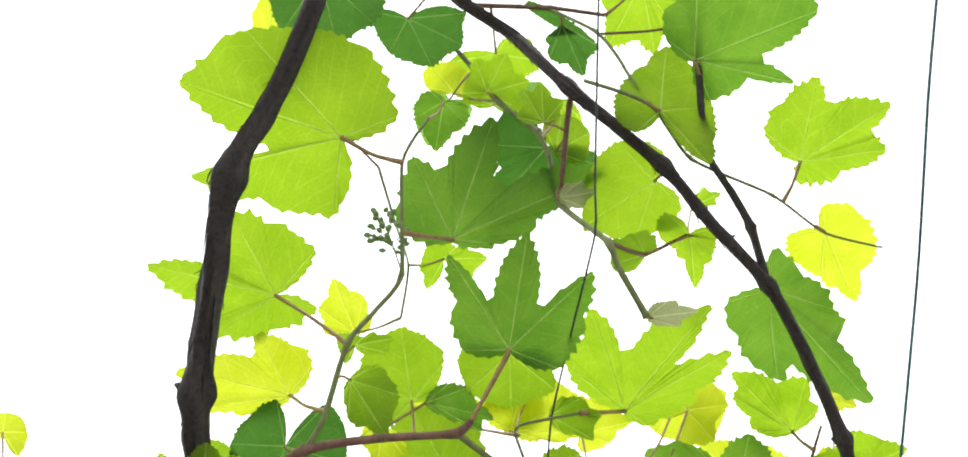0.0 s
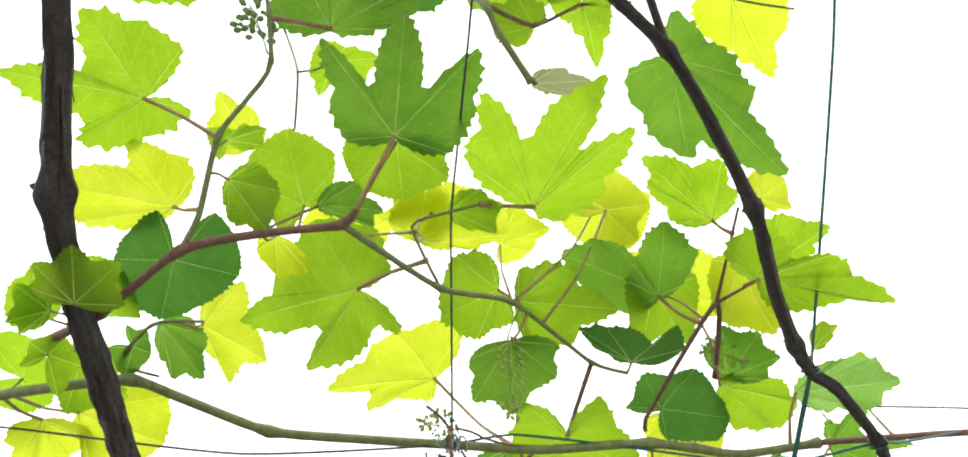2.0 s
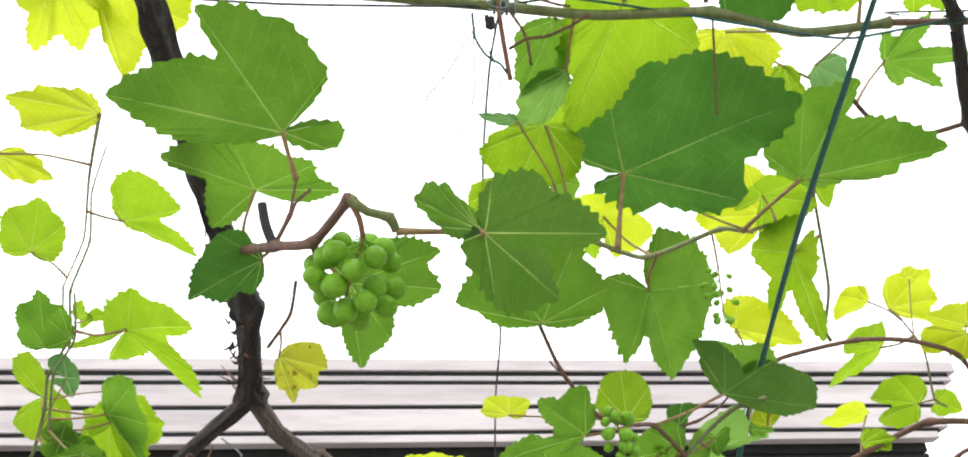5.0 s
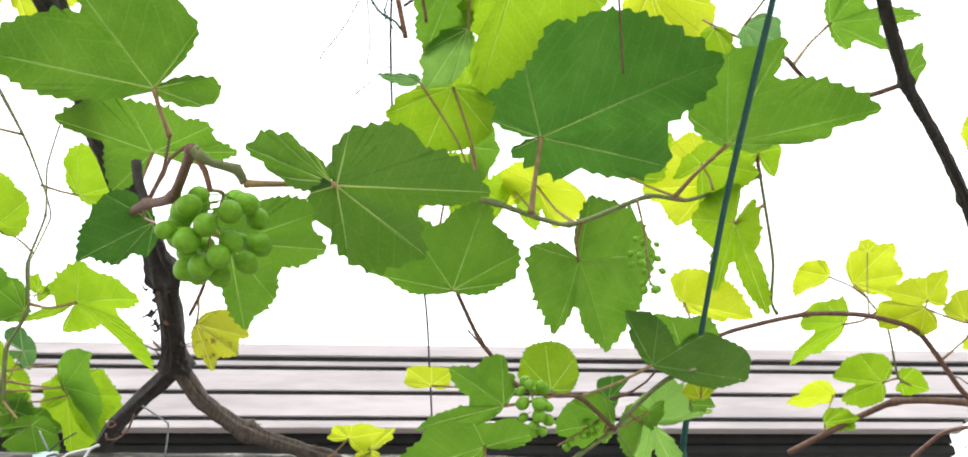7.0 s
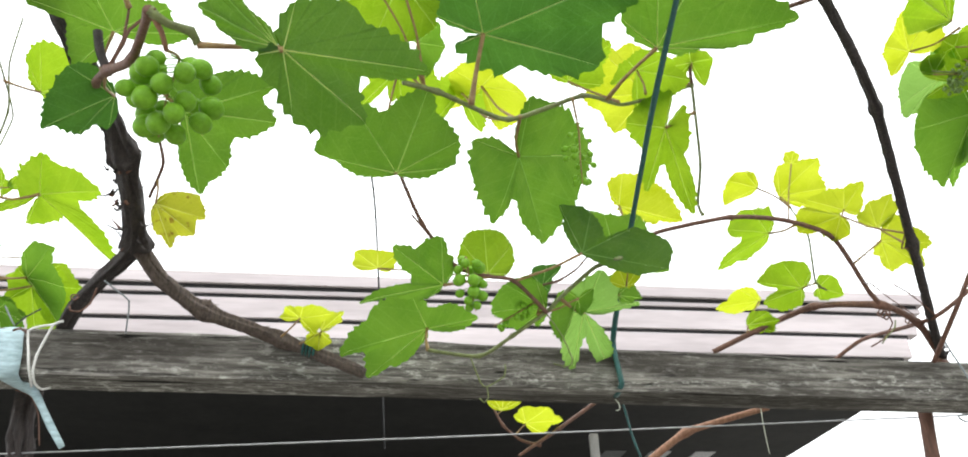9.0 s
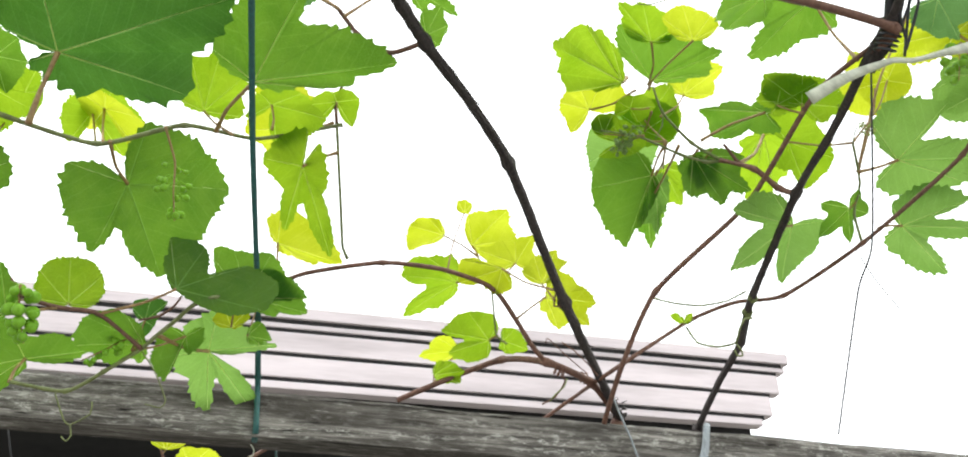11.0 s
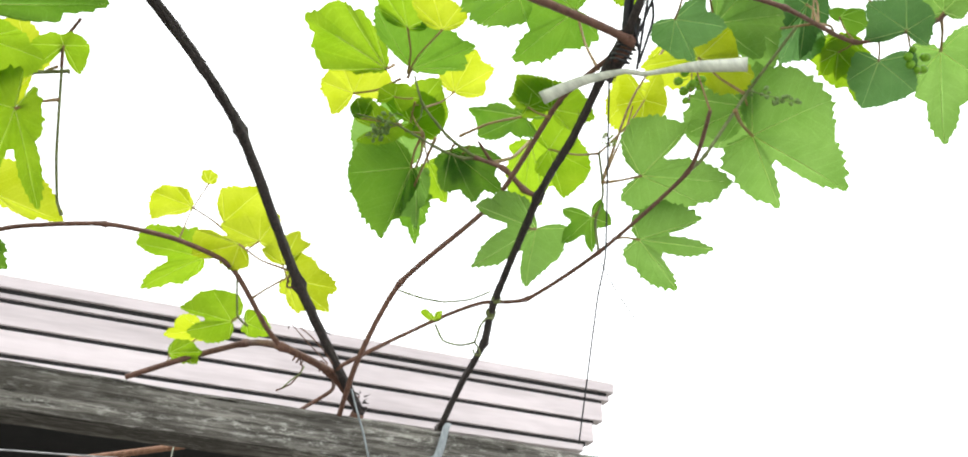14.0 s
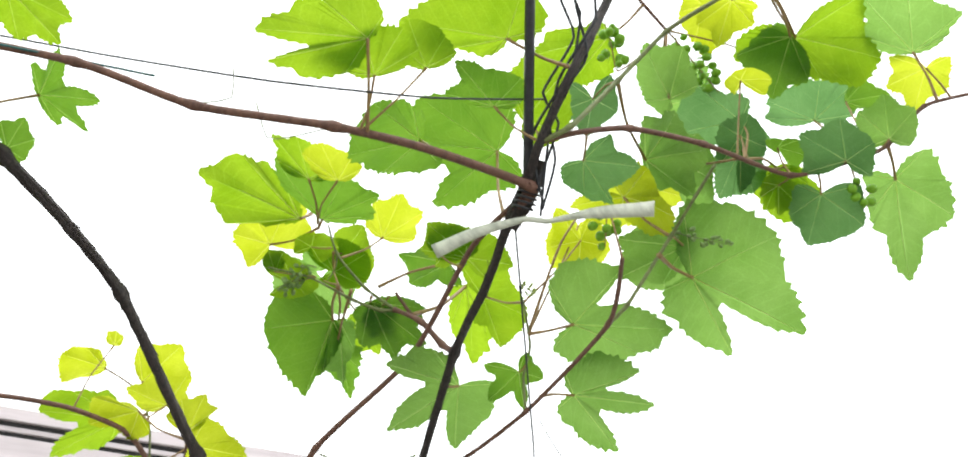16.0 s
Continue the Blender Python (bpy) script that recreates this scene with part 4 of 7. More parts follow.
leaf(vine_a, (0.147, 0.821, 2.346), (39, 13, 168), (0.051, 0.048, 0.076, 0.062, 0.034), (-77, -50, 0, 50, 125), ((-74, 0.026), (-35, 0.062), (28, 0.071), (85, 0.033)), FRESH, (0.148, 0.787, 2.269))
leaf(vine_a, (0.082, 0.776, 2.319), (-44, -27, -33), (0.015, 0.037, 0.063, 0.048, 0.027), (-56, -35, 0, 38, 88), 0.1, FRESH, (0.069, 0.757, 2.301))
leaf(vine_a, (0.160, 0.815, 2.340), (-25, -27, -101), (0.019, 0.069, 0.082, 0.06, 0.036), (-27, -14, 0, 26, 42), 0.2, MATURE, (0.105, 0.795, 2.264))
leaf(vine_a, (0.226, 0.724, 2.334), (41, -2, 179), (0.051, 0.110, 0.114, 0.108, 0.044), (-103, -39, 0, 42, 100), ((-62, 0.080), (-27, 0.051), (29, 0.051), (62, 0.066)), MATURE, (0.197, 0.769, 2.279))
leaf(vine_a, (0.228, 0.732, 2.337), (-29, -4, -11), (0.045, 0.054, 0.052, 0.059, 0.040), (-98, -49, 0, 48, 80), ((-77, 0.051), (-28, 0.052), (23, 0.052), (66, 0.047)), FRESH, (0.197, 0.769, 2.279))
leaf(vine_a, (0.374, 0.815, 2.366), (0, -10, -167), (0.032, 0.135, 0.166, 0.137, 0.083), (-101, -21, 0, 43, 76), ((-46, 0.077), (-12, 0.080), (29, 0.078), (59, 0.098)), FRESH, (0.312, 0.785, 2.324))
leaf(vine_a, (0.366, 0.892, 2.307), (18, -43, -89), (0.038, 0.075, 0.111, 0.064, 0.034), (-74, -33, 0, 40, 95), 0.2, FRESH, (0.358, 0.885, 2.298))
leaf(vine_a, (0.522, 0.897, 2.335), (21, -10, 129), (0.026, 0.096, 0.080, 0.113, 0.044), (-93, -38, 0, 31, 96), ((-64, 0.071), (-9, 0.053), (16, 0.099), (59, 0.080)), MATURE, (0.560, 0.894, 2.292))
leaf(vine_a, (0.466, 0.847, 2.413), (34, -36, -103), (0.046, 0.058, 0.062, 0.041, 0.061), (-114, -44, 0, 144, 173), 0.2, YOUNG, (0.39, 0.904, 2.288))
leaf(vine_a, (0.567, 0.817, 2.37), (8, 3, 125), (0.039, 0.071, 0.117, 0.087, 0.04), (-84, -46, 0, 12, 43), 0.25, FRESH, (0.574, 0.804, 2.333))
leaf(vine_b, (0.472, 0.643, 2.381), (-10, -15, -52), (0.043, 0.097, 0.160, 0.073, 0.043), (-117, -33, 0, 29, 139), ((-75, 0.057), (-24, 0.087), (15, 0.094), (76, 0.037)), MATURE, (0.469, 0.636, 2.360))
leaf(vine_b, (0.533, 0.600, 2.438), (4, 8, -42), (0.036, 0.067, 0.112, 0.057, 0.033), (-110, -19, 0, 46, 164), ((-49, 0.052), (-10, 0.087), (16, 0.077), (104, 0.037)), YOUNG, (0.520, 0.594, 2.435))
leaf(vine_b, (0.484, 0.535, 2.453), (-9, -30, -143), (0.022, 0.078, 0.098, 0.084, 0.045), (-133, -26, 0, 45, 104), ((-56, 0.039), (-12, 0.071), (31, 0.064), (76, 0.060)), FRESH, (0.471, 0.569, 2.427))
leaf(vine_b, (0.365, 0.473, 2.507), (-3, -21, -127), (0.043, 0.097, 0.118, 0.091, 0.037), (-90, -36, 0, 67, 119), ((-44, 0.054), (-22, 0.064), (22, 0.118), (93, 0.058)), MATURE, (0.373, 0.485, 2.501))
leaf(vine_b, (0.317, 0.435, 2.604), (-15, 3, -26), (0.045, 0.074, 0.075, 0.063, 0.038), (-95, -39, 0, 24, 86), 0.2, FRESH, (0.283, 0.469, 2.579))
leaf(vine_b, (0.336, 0.515, 2.469), (71, -8, 179), (0.074, 0.058, 0.087, 0.045, 0.043), (-138, -64, 0, 74, 148), ((-107, 0.058), (-22, 0.079), (21, 0.060), (117, 0.047)), FRESH, (0.318, 0.510, 2.472))
leaf(vine_b, (0.345, 0.578, 2.443), (-5, 21, 42), (0.030, 0.053, 0.083, 0.060, 0.038), (-139, -80, 0, 40, 103), ((-105, 0.041), (-49, 0.063), (18, 0.071), (68, 0.050)), FRESH, (0.351, 0.560, 2.434))
leaf(vine_b, (0.386, 0.614, 2.413), (17, 22, -24), (0.042, 0.026, 0.07, 0.036, 0.03), (-158, -35, 0, 35, 113), 0.2, FRESH, (0.374, 0.619, 2.407))
leaf(vine_b, (0.406, 0.619, 2.476), (-12, -28, -136), (0.013, 0.026, 0.036, 0.027, 0.011), (-27, -20, 0, 32, 43), 0.2, FRESH, (0.386, 0.615, 2.413))
leaf(vine_b, (0.342, 0.63, 2.39), (-29, 12, 113), (0.013, 0.04, 0.066, 0.043, 0.019), (-123, -24, 0, 31, 104), 0.2, FRESH, (0.354, 0.626, 2.396))
leaf(vine_b, (0.245, 0.494, 2.598), (-16, -1, -37), (0.021, 0.038, 0.059, 0.046, 0.019), (-76, -44, 0, 36, 395), 0.15, OLD, (0.241, 0.482, 2.593))
leaf(vine_b, (0.177, 0.563, 2.546), (17, -9, -168), (0.029, 0.046, 0.045, 0.037, 0.026), (-92, -49, 0, 45, 115), 0.2, FRESH, (0.189, 0.568, 2.541))
leaf(vine_b, (0.23, 0.554, 2.479), (55, 5, 172), (0.018, 0.033, 0.042, 0.04, 0.028), (-66, -42, 0, 29, 76), 0.2, FRESH, (0.254, 0.559, 2.48))
leaf(vine_b, (0.256, 0.611, 2.437), (0, -27, -112), (0.011, 0.026, 0.037, 0.027, 0.014), (-66, -30, 0, 28, 54), 0.15, PALE, (0.255, 0.611, 2.452))
leaf(vine_b, (0.334, 0.645, 2.311), (44, -36, -105), (0.012, 0.041, 0.066, 0.035, 0.017), (-32, -16, 0, 22, 43), 0.15, PALE, (0.325, 0.637, 2.319))
leaf(vine_a, (0.307, 1.110, 2.390), (-16, 23, 93), (0.077, 0.091, 0.140, 0.092, 0.030), (-109, -48, 0, 22, 90), ((-61, 0.078), (-20, 0.100), (9, 0.083), (32, 0.049)), YOUNG, (0.376, 1.002, 2.209))
leaf(vine_a, (-0.084, 1.095, 2.304), (-6, -39, -62), (0.030, 0.101, 0.096, 0.090, 0.044), (-63, -54, 0, 34, 79), ((-60, 0.064), (-31, 0.080), (13, 0.095), (55, 0.064)), YOUNG, (-0.125, 1.014, 2.260))
leaf(vine_a, (-0.106, 1.065, 2.270), (8, -20, -1), (0.022, 0.107, 0.111, 0.080, 0.033), (-105, -24, 0, 31, 51), ((-42, 0.056), (-11, 0.087), (14, 0.086), (48, 0.047)), YOUNG, (-0.134, 1.017, 2.260))
leaf(vine_a, (-0.049, 1.107, 2.14), (-5, 41, 106), (0.021, 0.047, 0.077, 0.063, 0.033), (-49, -19, 0, 24, 47), 0.1, YOUNG, (-0.05, 1.108, 2.139))
leaf(vine_a, (-0.227, 1.326, 2.257), (-11, -44, -54), (0.033, 0.047, 0.065, 0.039, 0.021), (-42, -22, 0, 24, 46), 0.1, YOUNG, (-0.133, 1.358, 2.272))
leaf(vine_a, (-0.339, 1.777, 2.403), (49, 5, -163), (0.036, 0.067, 0.094, 0.078, 0.04), (-111, -40, 0, 35, 102), 0.1, FRESH, (-0.301, 1.86, 2.404))
leaf(vine_a, (-0.165, 1.644, 2.383), (11, -28, -111), (0.033, 0.122, 0.093, 0.086, 0.047), (-55, -46, 0, 66, 89), ((-49, 0.073), (-14, 0.055), (45, 0.089), (86, 0.063)), FRESH, (-0.220, 1.633, 2.392))
leaf(vine_a, (-0.136, 1.670, 2.208), (-5, -29, -109), (0.074, 0.157, 0.110, 0.077, 0.114), (-135, -65, 0, 64, 193), ((-68, 0.047), (-25, 0.060), (44, 0.067), (178, 0.037)), FRESH, (-0.219, 1.704, 2.222))
leaf(vine_a, (-0.173, 1.832, 2.128), (34, -33, -130), (0.094, 0.08, 0.054, 0.038, 0.037), (-92, -35, 0, 91, 179), 0.2, FRESH, (-0.249, 1.79, 2.099))
leaf(vine_a, (0.123, 1.018, 2.056), (40, -16, -147), (0.040, 0.041, 0.059, 0.116, 0.134), (-74, -41, 0, 71, 115), ((-55, 0.052), (-22, 0.007), (41, 0.092), (77, 0.076)), MATURE, (0.135, 1.045, 2.030))
leaf(vine_a, (0.090, 1.153, 2.096), (32, 11, 158), (0.080, 0.062, 0.055, 0.091, 0.059), (-110, -86, 0, 48, 111), ((-96, 0.060), (-61, 0.045), (29, 0.077), (60, 0.046)), MATURE, (0.079, 1.181, 2.045))
leaf(vine_a, (0.102, 1.162, 2.023), (-29, 24, 67), (0.021, 0.051, 0.072, 0.051, 0.034), (-88, -61, 0, 24, 55), ((-85, 0.035), (-37, 0.054), (4, 0.060), (33, 0.035)), OLD, (0.120, 1.073, 1.982))
leaf(vine_a, (0.182, 1.106, 1.969), (8, -49, -85), (0.077, 0.062, 0.080, 0.084, 0.030), (-76, -49, 0, 24, 136), ((-64, 0.067), (-27, 0.049), (16, 0.070), (65, 0.042)), MATURE, (0.152, 1.076, 1.983))
leaf(vine_a, (0.110, 1.360, 2.021), (-38, -57, -16), (0.017, 0.055, 0.058, 0.061, 0.023), (-68, -32, 0, 23, 77), ((-43, 0.038), (-18, 0.046), (17, 0.052), (48, 0.054)), TURNING, (0.110, 1.348, 2.047))
leaf(vine_a, (0.275, 0.974, 1.937), (-27, -67, -20), (0.023, 0.051, 0.092, 0.155, 0.045), (-130, -47, 0, 34, 103), ((-72, 0.031), (-38, 0.060), (22, 0.080), (60, 0.093)), MATURE, (0.212, 0.977, 1.937))
leaf(vine_b, (0.382, 1.243, 2.009), (43, -13, -171), (0.053, 0.077, 0.102, 0.090, 0.069), (-65, -42, 0, 52, 98), ((-57, 0.068), (-15, 0.080), (31, 0.069), (94, 0.093)), MATURE, (0.369, 1.287, 2.040))
leaf(vine_b, (0.470, 1.170, 2.155), (20, -36, -125), (0.036, 0.139, 0.203, 0.114, 0.063), (-179, -37, 0, 81, 137), ((-72, 0.056), (-22, 0.138), (45, 0.143), (117, 0.084)), OLD, (0.458, 1.192, 2.072))
leaf(vine_b, (0.674, 1.167, 2.157), (38, -18, -168), (0.048, 0.164, 0.124, 0.098, 0.056), (-65, -51, 0, 29, 80), ((-58, 0.114), (-10, 0.086), (16, 0.105), (51, 0.076)), MATURE, (0.636, 1.247, 2.140))
leaf(vine_b, (0.540, 1.325, 2.101), (-127, 37, -174), (0.079, 0.130, 0.125, 0.092, 0.071), (-142, -67, 0, 46, 130), ((-96, 0.103), (-44, 0.113), (33, 0.055), (98, 0.077)), MATURE, (0.526, 1.248, 2.105))
leaf(vine_b, (0.494, 1.314, 2.199), (-14, -22, -164), (0.09, 0.062, 0.06, 0.042, 0.087), (-141, -48, 0, 97, 169), 0.2, YOUNG, (0.519, 1.249, 2.102))
leaf(vine_b, (0.738, 1.358, 2.247), (38, 23, 127), (0.04, 0.075, 0.093, 0.089, 0.074), (-82, -28, 0, 48, 96), 0.15, YOUNG, (0.772, 1.294, 2.218))
leaf(vine_b, (0.741, 1.321, 2.161), (-41, 16, -5), (0.049, 0.053, 0.089, 0.123, 0.040), (-174, -83, 0, 34, 159), ((-137, 0.047), (-31, 0.042), (12, 0.050), (57, 0.042)), FRESH, (0.784, 1.315, 2.187))
leaf(vine_b, (0.723, 1.478, 2.134), (-20, -43, -80), (0.014, 0.043, 0.096, 0.048, 0.024), (-56, -19, 0, 100, 139), ((-31, 0.026), (-10, 0.064), (64, 0.053), (129, 0.039)), YOUNG, (0.729, 1.457, 2.057))
leaf(vine_b, (0.372, 1.113, 2.166), (-34, 16, 13), (0.042, 0.072, 0.071, 0.060, 0.029), (-60, -44, 0, 63, 104), ((-52, 0.061), (-27, 0.072), (28, 0.065), (78, 0.049)), FRESH, (0.406, 1.183, 2.079))
leaf(vine_b, (0.381, 1.052, 2.185), (-20, 12, 27), (0.016, 0.050, 0.074, 0.057, 0.025), (-54, -27, 0, 18, 38), ((-43, 0.029), (-16, 0.060), (7, 0.064), (33, 0.039)), HAZED_PALE, (0.380, 1.002, 2.209))
leaf(vine_a, (0.357, 0.905, 2.264), (-28, 0, -8), (0.045, 0.072, 0.074, 0.06, 0.048), (-66, -33, 0, 49, 81), 0.15, MATURE, (0.374, 0.895, 2.293))
leaf(vine_a, (0.425, 0.989, 2.217), (-17, 3, 10), (0.064, 0.063, 0.146, 0.096, 0.057), (-115, -44, 0, 74, 162), ((-91, 0.056), (-16, 0.089), (40, 0.074), (122, 0.051)), FRESH, (0.430, 0.980, 2.229))
leaf(vine_a, (0.536, 0.993, 2.261), (20, -20, -159), (0.036, 0.074, 0.059, 0.044, 0.039), (-135, -63, 0, 61, 120), ((-82, 0.073), (-33, 0.060), (26, 0.039), (101, 0.033)), OLD, (0.516, 0.974, 2.245))
leaf(vine_a, (0.480, 0.914, 2.253), (29, 7, 137), (0.053, 0.059, 0.045, 0.063, 0.024), (-109, -83, 0, 22, 36), ((-103, 0.056), (-80, 0.028), (13, 0.055), (33, 0.043)), OLD, (0.483, 0.938, 2.260))
leaf(vine_a, (0.594, 0.961, 2.270), (3, -30, -77), (0.023, 0.083, 0.099, 0.071, 0.010), (-63, -24, 0, 18, 117), ((-43, 0.064), (-15, 0.098), (7, 0.088), (25, 0.033)), FRESH, (0.586, 0.941, 2.282))
leaf(vine_a, (0.687, 0.973, 2.275), (-17, -34, -115), (0.023, 0.074, 0.107, 0.076, 0.029), (-56, -23, 0, 26, 47), ((-34, 0.045), (-11, 0.089), (10, 0.094), (32, 0.055)), HAZED_PALE, (0.672, 0.998, 2.222))
leaf(vine_b, (0.839, 1.158, 2.35), (-19, -25, -115), (0.041, 0.078, 0.1, 0.08, 0.038), (-67, -33, 0, 48, 89), 0.4, MATURE, (0.764, 1.145, 2.261))
leaf(vine_a, (0.671, 1.128, 2.294), (-52, 3, -48), (0.015, 0.037, 0.054, 0.046, 0.011), (-101, -59, 0, 15, 65), ((-69, 0.026), (-24, 0.038), (11, 0.051), (29, 0.026)), FRESH, (0.757, 1.142, 2.268))
leaf(vine_a, (0.686, 1.093, 2.263), (-6, -35, -36), (0.009, 0.028, 0.054, 0.063, 0.042), (-77, -33, 0, 26, 57), ((-50, 0.015), (-16, 0.047), (17, 0.058), (45, 0.056)), HAZED_DULL, (0.672, 0.998, 2.222))
leaf(vine_b, (0.443, 1.488, 1.932), (-28, 46, 71), (0.073, 0.056, 0.119, 0.100, 0.025), (-183, -75, 0, 26, 57), ((-112, 0.029), (-27, 0.084), (6, 0.087), (36, 0.065)), MATURE, (0.441, 1.460, 1.891))
leaf(vine_b, (0.447, 1.351, 1.929), (19, 41, 141), (0.019, 0.061, 0.086, 0.104, 0.021), (-88, -44, 0, 45, 78), ((-61, 0.038), (-17, 0.059), (25, 0.041), (48, 0.059)), MATURE, (0.499, 1.339, 1.937))
leaf(vine_b, (0.503, 1.365, 1.954), (73, 11, -172), (0.025, 0.048, 0.054, 0.049, 0.030), (-95, -46, 0, 39, 79), ((-64, 0.042), (-24, 0.055), (21, 0.055), (56, 0.043)), FRESH, (0.505, 1.402, 1.967))
leaf(vine_b, (0.617, 1.344, 1.978), (79, 17, -3), (0.015, 0.080, 0.073, 0.088, 0.105), (-64, -32, 0, 41, 85), ((-40, 0.051), (-18, 0.075), (33, 0.041), (65, 0.116)), MATURE, (0.536, 1.369, 1.948))
leaf(vine_b, (0.585, 1.418, 1.935), (-6, 26, 97), (0.050, 0.081, 0.075, 0.044, 0.030), (-60, -32, 0, 52, 91), ((-47, 0.070), (-17, 0.079), (20, 0.056), (55, 0.025)), MATURE, (0.573, 1.414, 1.925))
leaf(vine_b, (0.655, 1.480, 1.962), (-20, 24, 88), (0.089, 0.073, 0.045, 0.108, 0.151), (-182, -100, 0, 91, 117), ((-170, 0.050), (-73, 0.056), (56, 0.052), (101, 0.051)), HAZED_PALE, (0.600, 1.399, 1.942))
leaf(vine_b, (0.637, 1.79, 1.902), (16, -11, -151), (0.045, 0.061, 0.055, 0.042, 0.026), (-98, -46, 0, 49, 86), 0.15, YOUNG, (0.621, 1.8, 1.885))
leaf(vine_b, (1.023, 1.54, 2.21), (16, -42, -116), (0.025, 0.066, 0.071, 0.082, 0.052), (-46, -31, 0, 40, 90), 0.12, YOUNG, (1.031, 1.532, 2.186))
leaf(vine_b, (1.005, 1.568, 2.156), (-9, 26, 109), (0.030, 0.092, 0.110, 0.101, 0.037), (-70, -26, 0, 55, 104), ((-45, 0.064), (-14, 0.116), (24, 0.051), (79, 0.064)), FRESH, (1.042, 1.533, 2.159))
leaf(vine_b, (1.037, 1.422, 2.106), (-19, 46, 47), (0.025, 0.060, 0.064, 0.039, 0.030), (-43, -32, 0, 57, 100), ((-40, 0.046), (-16, 0.063), (20, 0.037), (81, 0.035)), YOUNG, (1.105, 1.387, 2.062))
leaf(vine_b, (1.111, 1.448, 2.084), (-26, -30, -65), (0.013, 0.056, 0.078, 0.074, 0.043), (-97, -36, 0, 27, 101), 0.2, YOUNG, (1.071, 1.475, 2.054))
leaf(vine_b, (1.044, 1.709, 2.102), (9, 12, 56), (0.019, 0.051, 0.073, 0.052, 0.020), (-100, -61, 0, 32, 66), ((-82, 0.043), (-18, 0.052), (19, 0.066), (47, 0.035)), YOUNG, (0.993, 1.678, 2.024))
leaf(vine_b, (1.069, 1.610, 2.081), (18, 52, 96), (0.031, 0.058, 0.077, 0.067, 0.028), (-107, -43, 0, 29, 98), ((-76, 0.045), (-16, 0.069), (11, 0.040), (54, 0.051)), FRESH, (1.073, 1.573, 2.073))
leaf(vine_b, (0.993, 1.67, 2.038), (10, -50, -120), (0.018, 0.044, 0.051, 0.04, 0.019), (-53, -25, 0, 24, 71), 0.1, FRESH, (0.993, 1.678, 2.024))
leaf(vine_c, (1.173, 1.252, 2.342), (-17, 39, 110), (0.074, 0.135, 0.166, 0.106, 0.025), (-33, -19, 0, 26, 35), ((-25, 0.109), (-9, 0.150), (6, 0.134), (29, 0.064)), FRESH, (1.187, 1.263, 2.364))
leaf(vine_c, (1.198, 1.211, 2.316), (-10, -8, -150), (0.012, 0.077, 0.114, 0.105, 0.108), (-50, -22, 0, 25, 79), ((-37, 0.048), (-8, 0.088), (9, 0.100), (53, 0.076)), MATURE, (1.196, 1.222, 2.307))
leaf(vine_c, (1.165, 1.141, 2.315), (29, 2, 146), (0.024, 0.042, 0.055, 0.071, 0.044), (-101, -72, 0, 25, 46), 0.15, FRESH, (1.194, 1.216, 2.311))
leaf(vine_c, (1.194, 1.090, 2.277), (19, 3, 142), (0.032, 0.038, 0.052, 0.052, 0.025), (-80, -49, 0, 32, 54), ((-72, 0.037), (-23, 0.041), (19, 0.053), (45, 0.036)), YOUNG, (1.194, 1.216, 2.311))
leaf(vine_c, (1.3, 1.3, 2.386), (38, -7, -178), (0.046, 0.072, 0.074, 0.057, 0.031), (-73, -34, 0, 35, 75), 0.15, YOUNG, (1.241, 1.276, 2.312))
leaf(vine_c, (1.253, 1.348, 2.257), (-31, 2, 3), (0.052, 0.095, 0.121, 0.080, 0.033), (-130, -65, 0, 9, 43), ((-92, 0.088), (-38, 0.098), (5, 0.087), (19, 0.057)), MATURE, (1.242, 1.273, 2.263))
leaf(vine_c, (1.274, 1.408, 2.25), (4, -12, -24), (0.015, 0.063, 0.114, 0.062, 0.027), (-75, -18, 0, 22, 87), 0.1, MATURE, (1.26, 1.27, 2.258))
leaf(vine_c, (1.291, 1.287, 2.258), (-63, -25, -30), (0.022, 0.06, 0.083, 0.097, 0.076), (-92, -35, 0, 27, 59), 0.2, MATURE, (1.287, 1.267, 2.252))
leaf(vine_c, (1.379, 1.221, 2.304), (51, 41, 65), (0.044, 0.027, 0.122, 0.112, 0.035), (-174, -19, 0, 23, 131), ((-100, 0.018), (-5, 0.086), (10, 0.112), (49, 0.040)), MATURE, (1.295, 1.267, 2.271))
leaf(vine_b, (1.449, 1.274, 2.304), (-24, -32, -86), (0.041, 0.080, 0.072, 0.058, 0.053), (-95, -48, 0, 84, 147), ((-64, 0.046), (-25, 0.074), (50, 0.048), (118, 0.060)), FRESH, (1.466, 1.167, 2.226))
leaf(vine_c, (1.415, 1.265, 2.144), (-27, 17, 44), (0.066, 0.106, 0.108, 0.103, 0.055), (-86, -52, 0, 63, 147), ((-66, 0.085), (-36, 0.044), (38, 0.042), (96, 0.077)), HAZED_PALE, (1.393, 1.257, 2.135))
leaf(vine_c, (1.484, 1.226, 2.159), (-21, -20, -20), (0.054, 0.056, 0.058, 0.041, 0.032), (-122, -54, 0, 54, 160), 0.35, MATURE, (1.489, 1.216, 2.164))
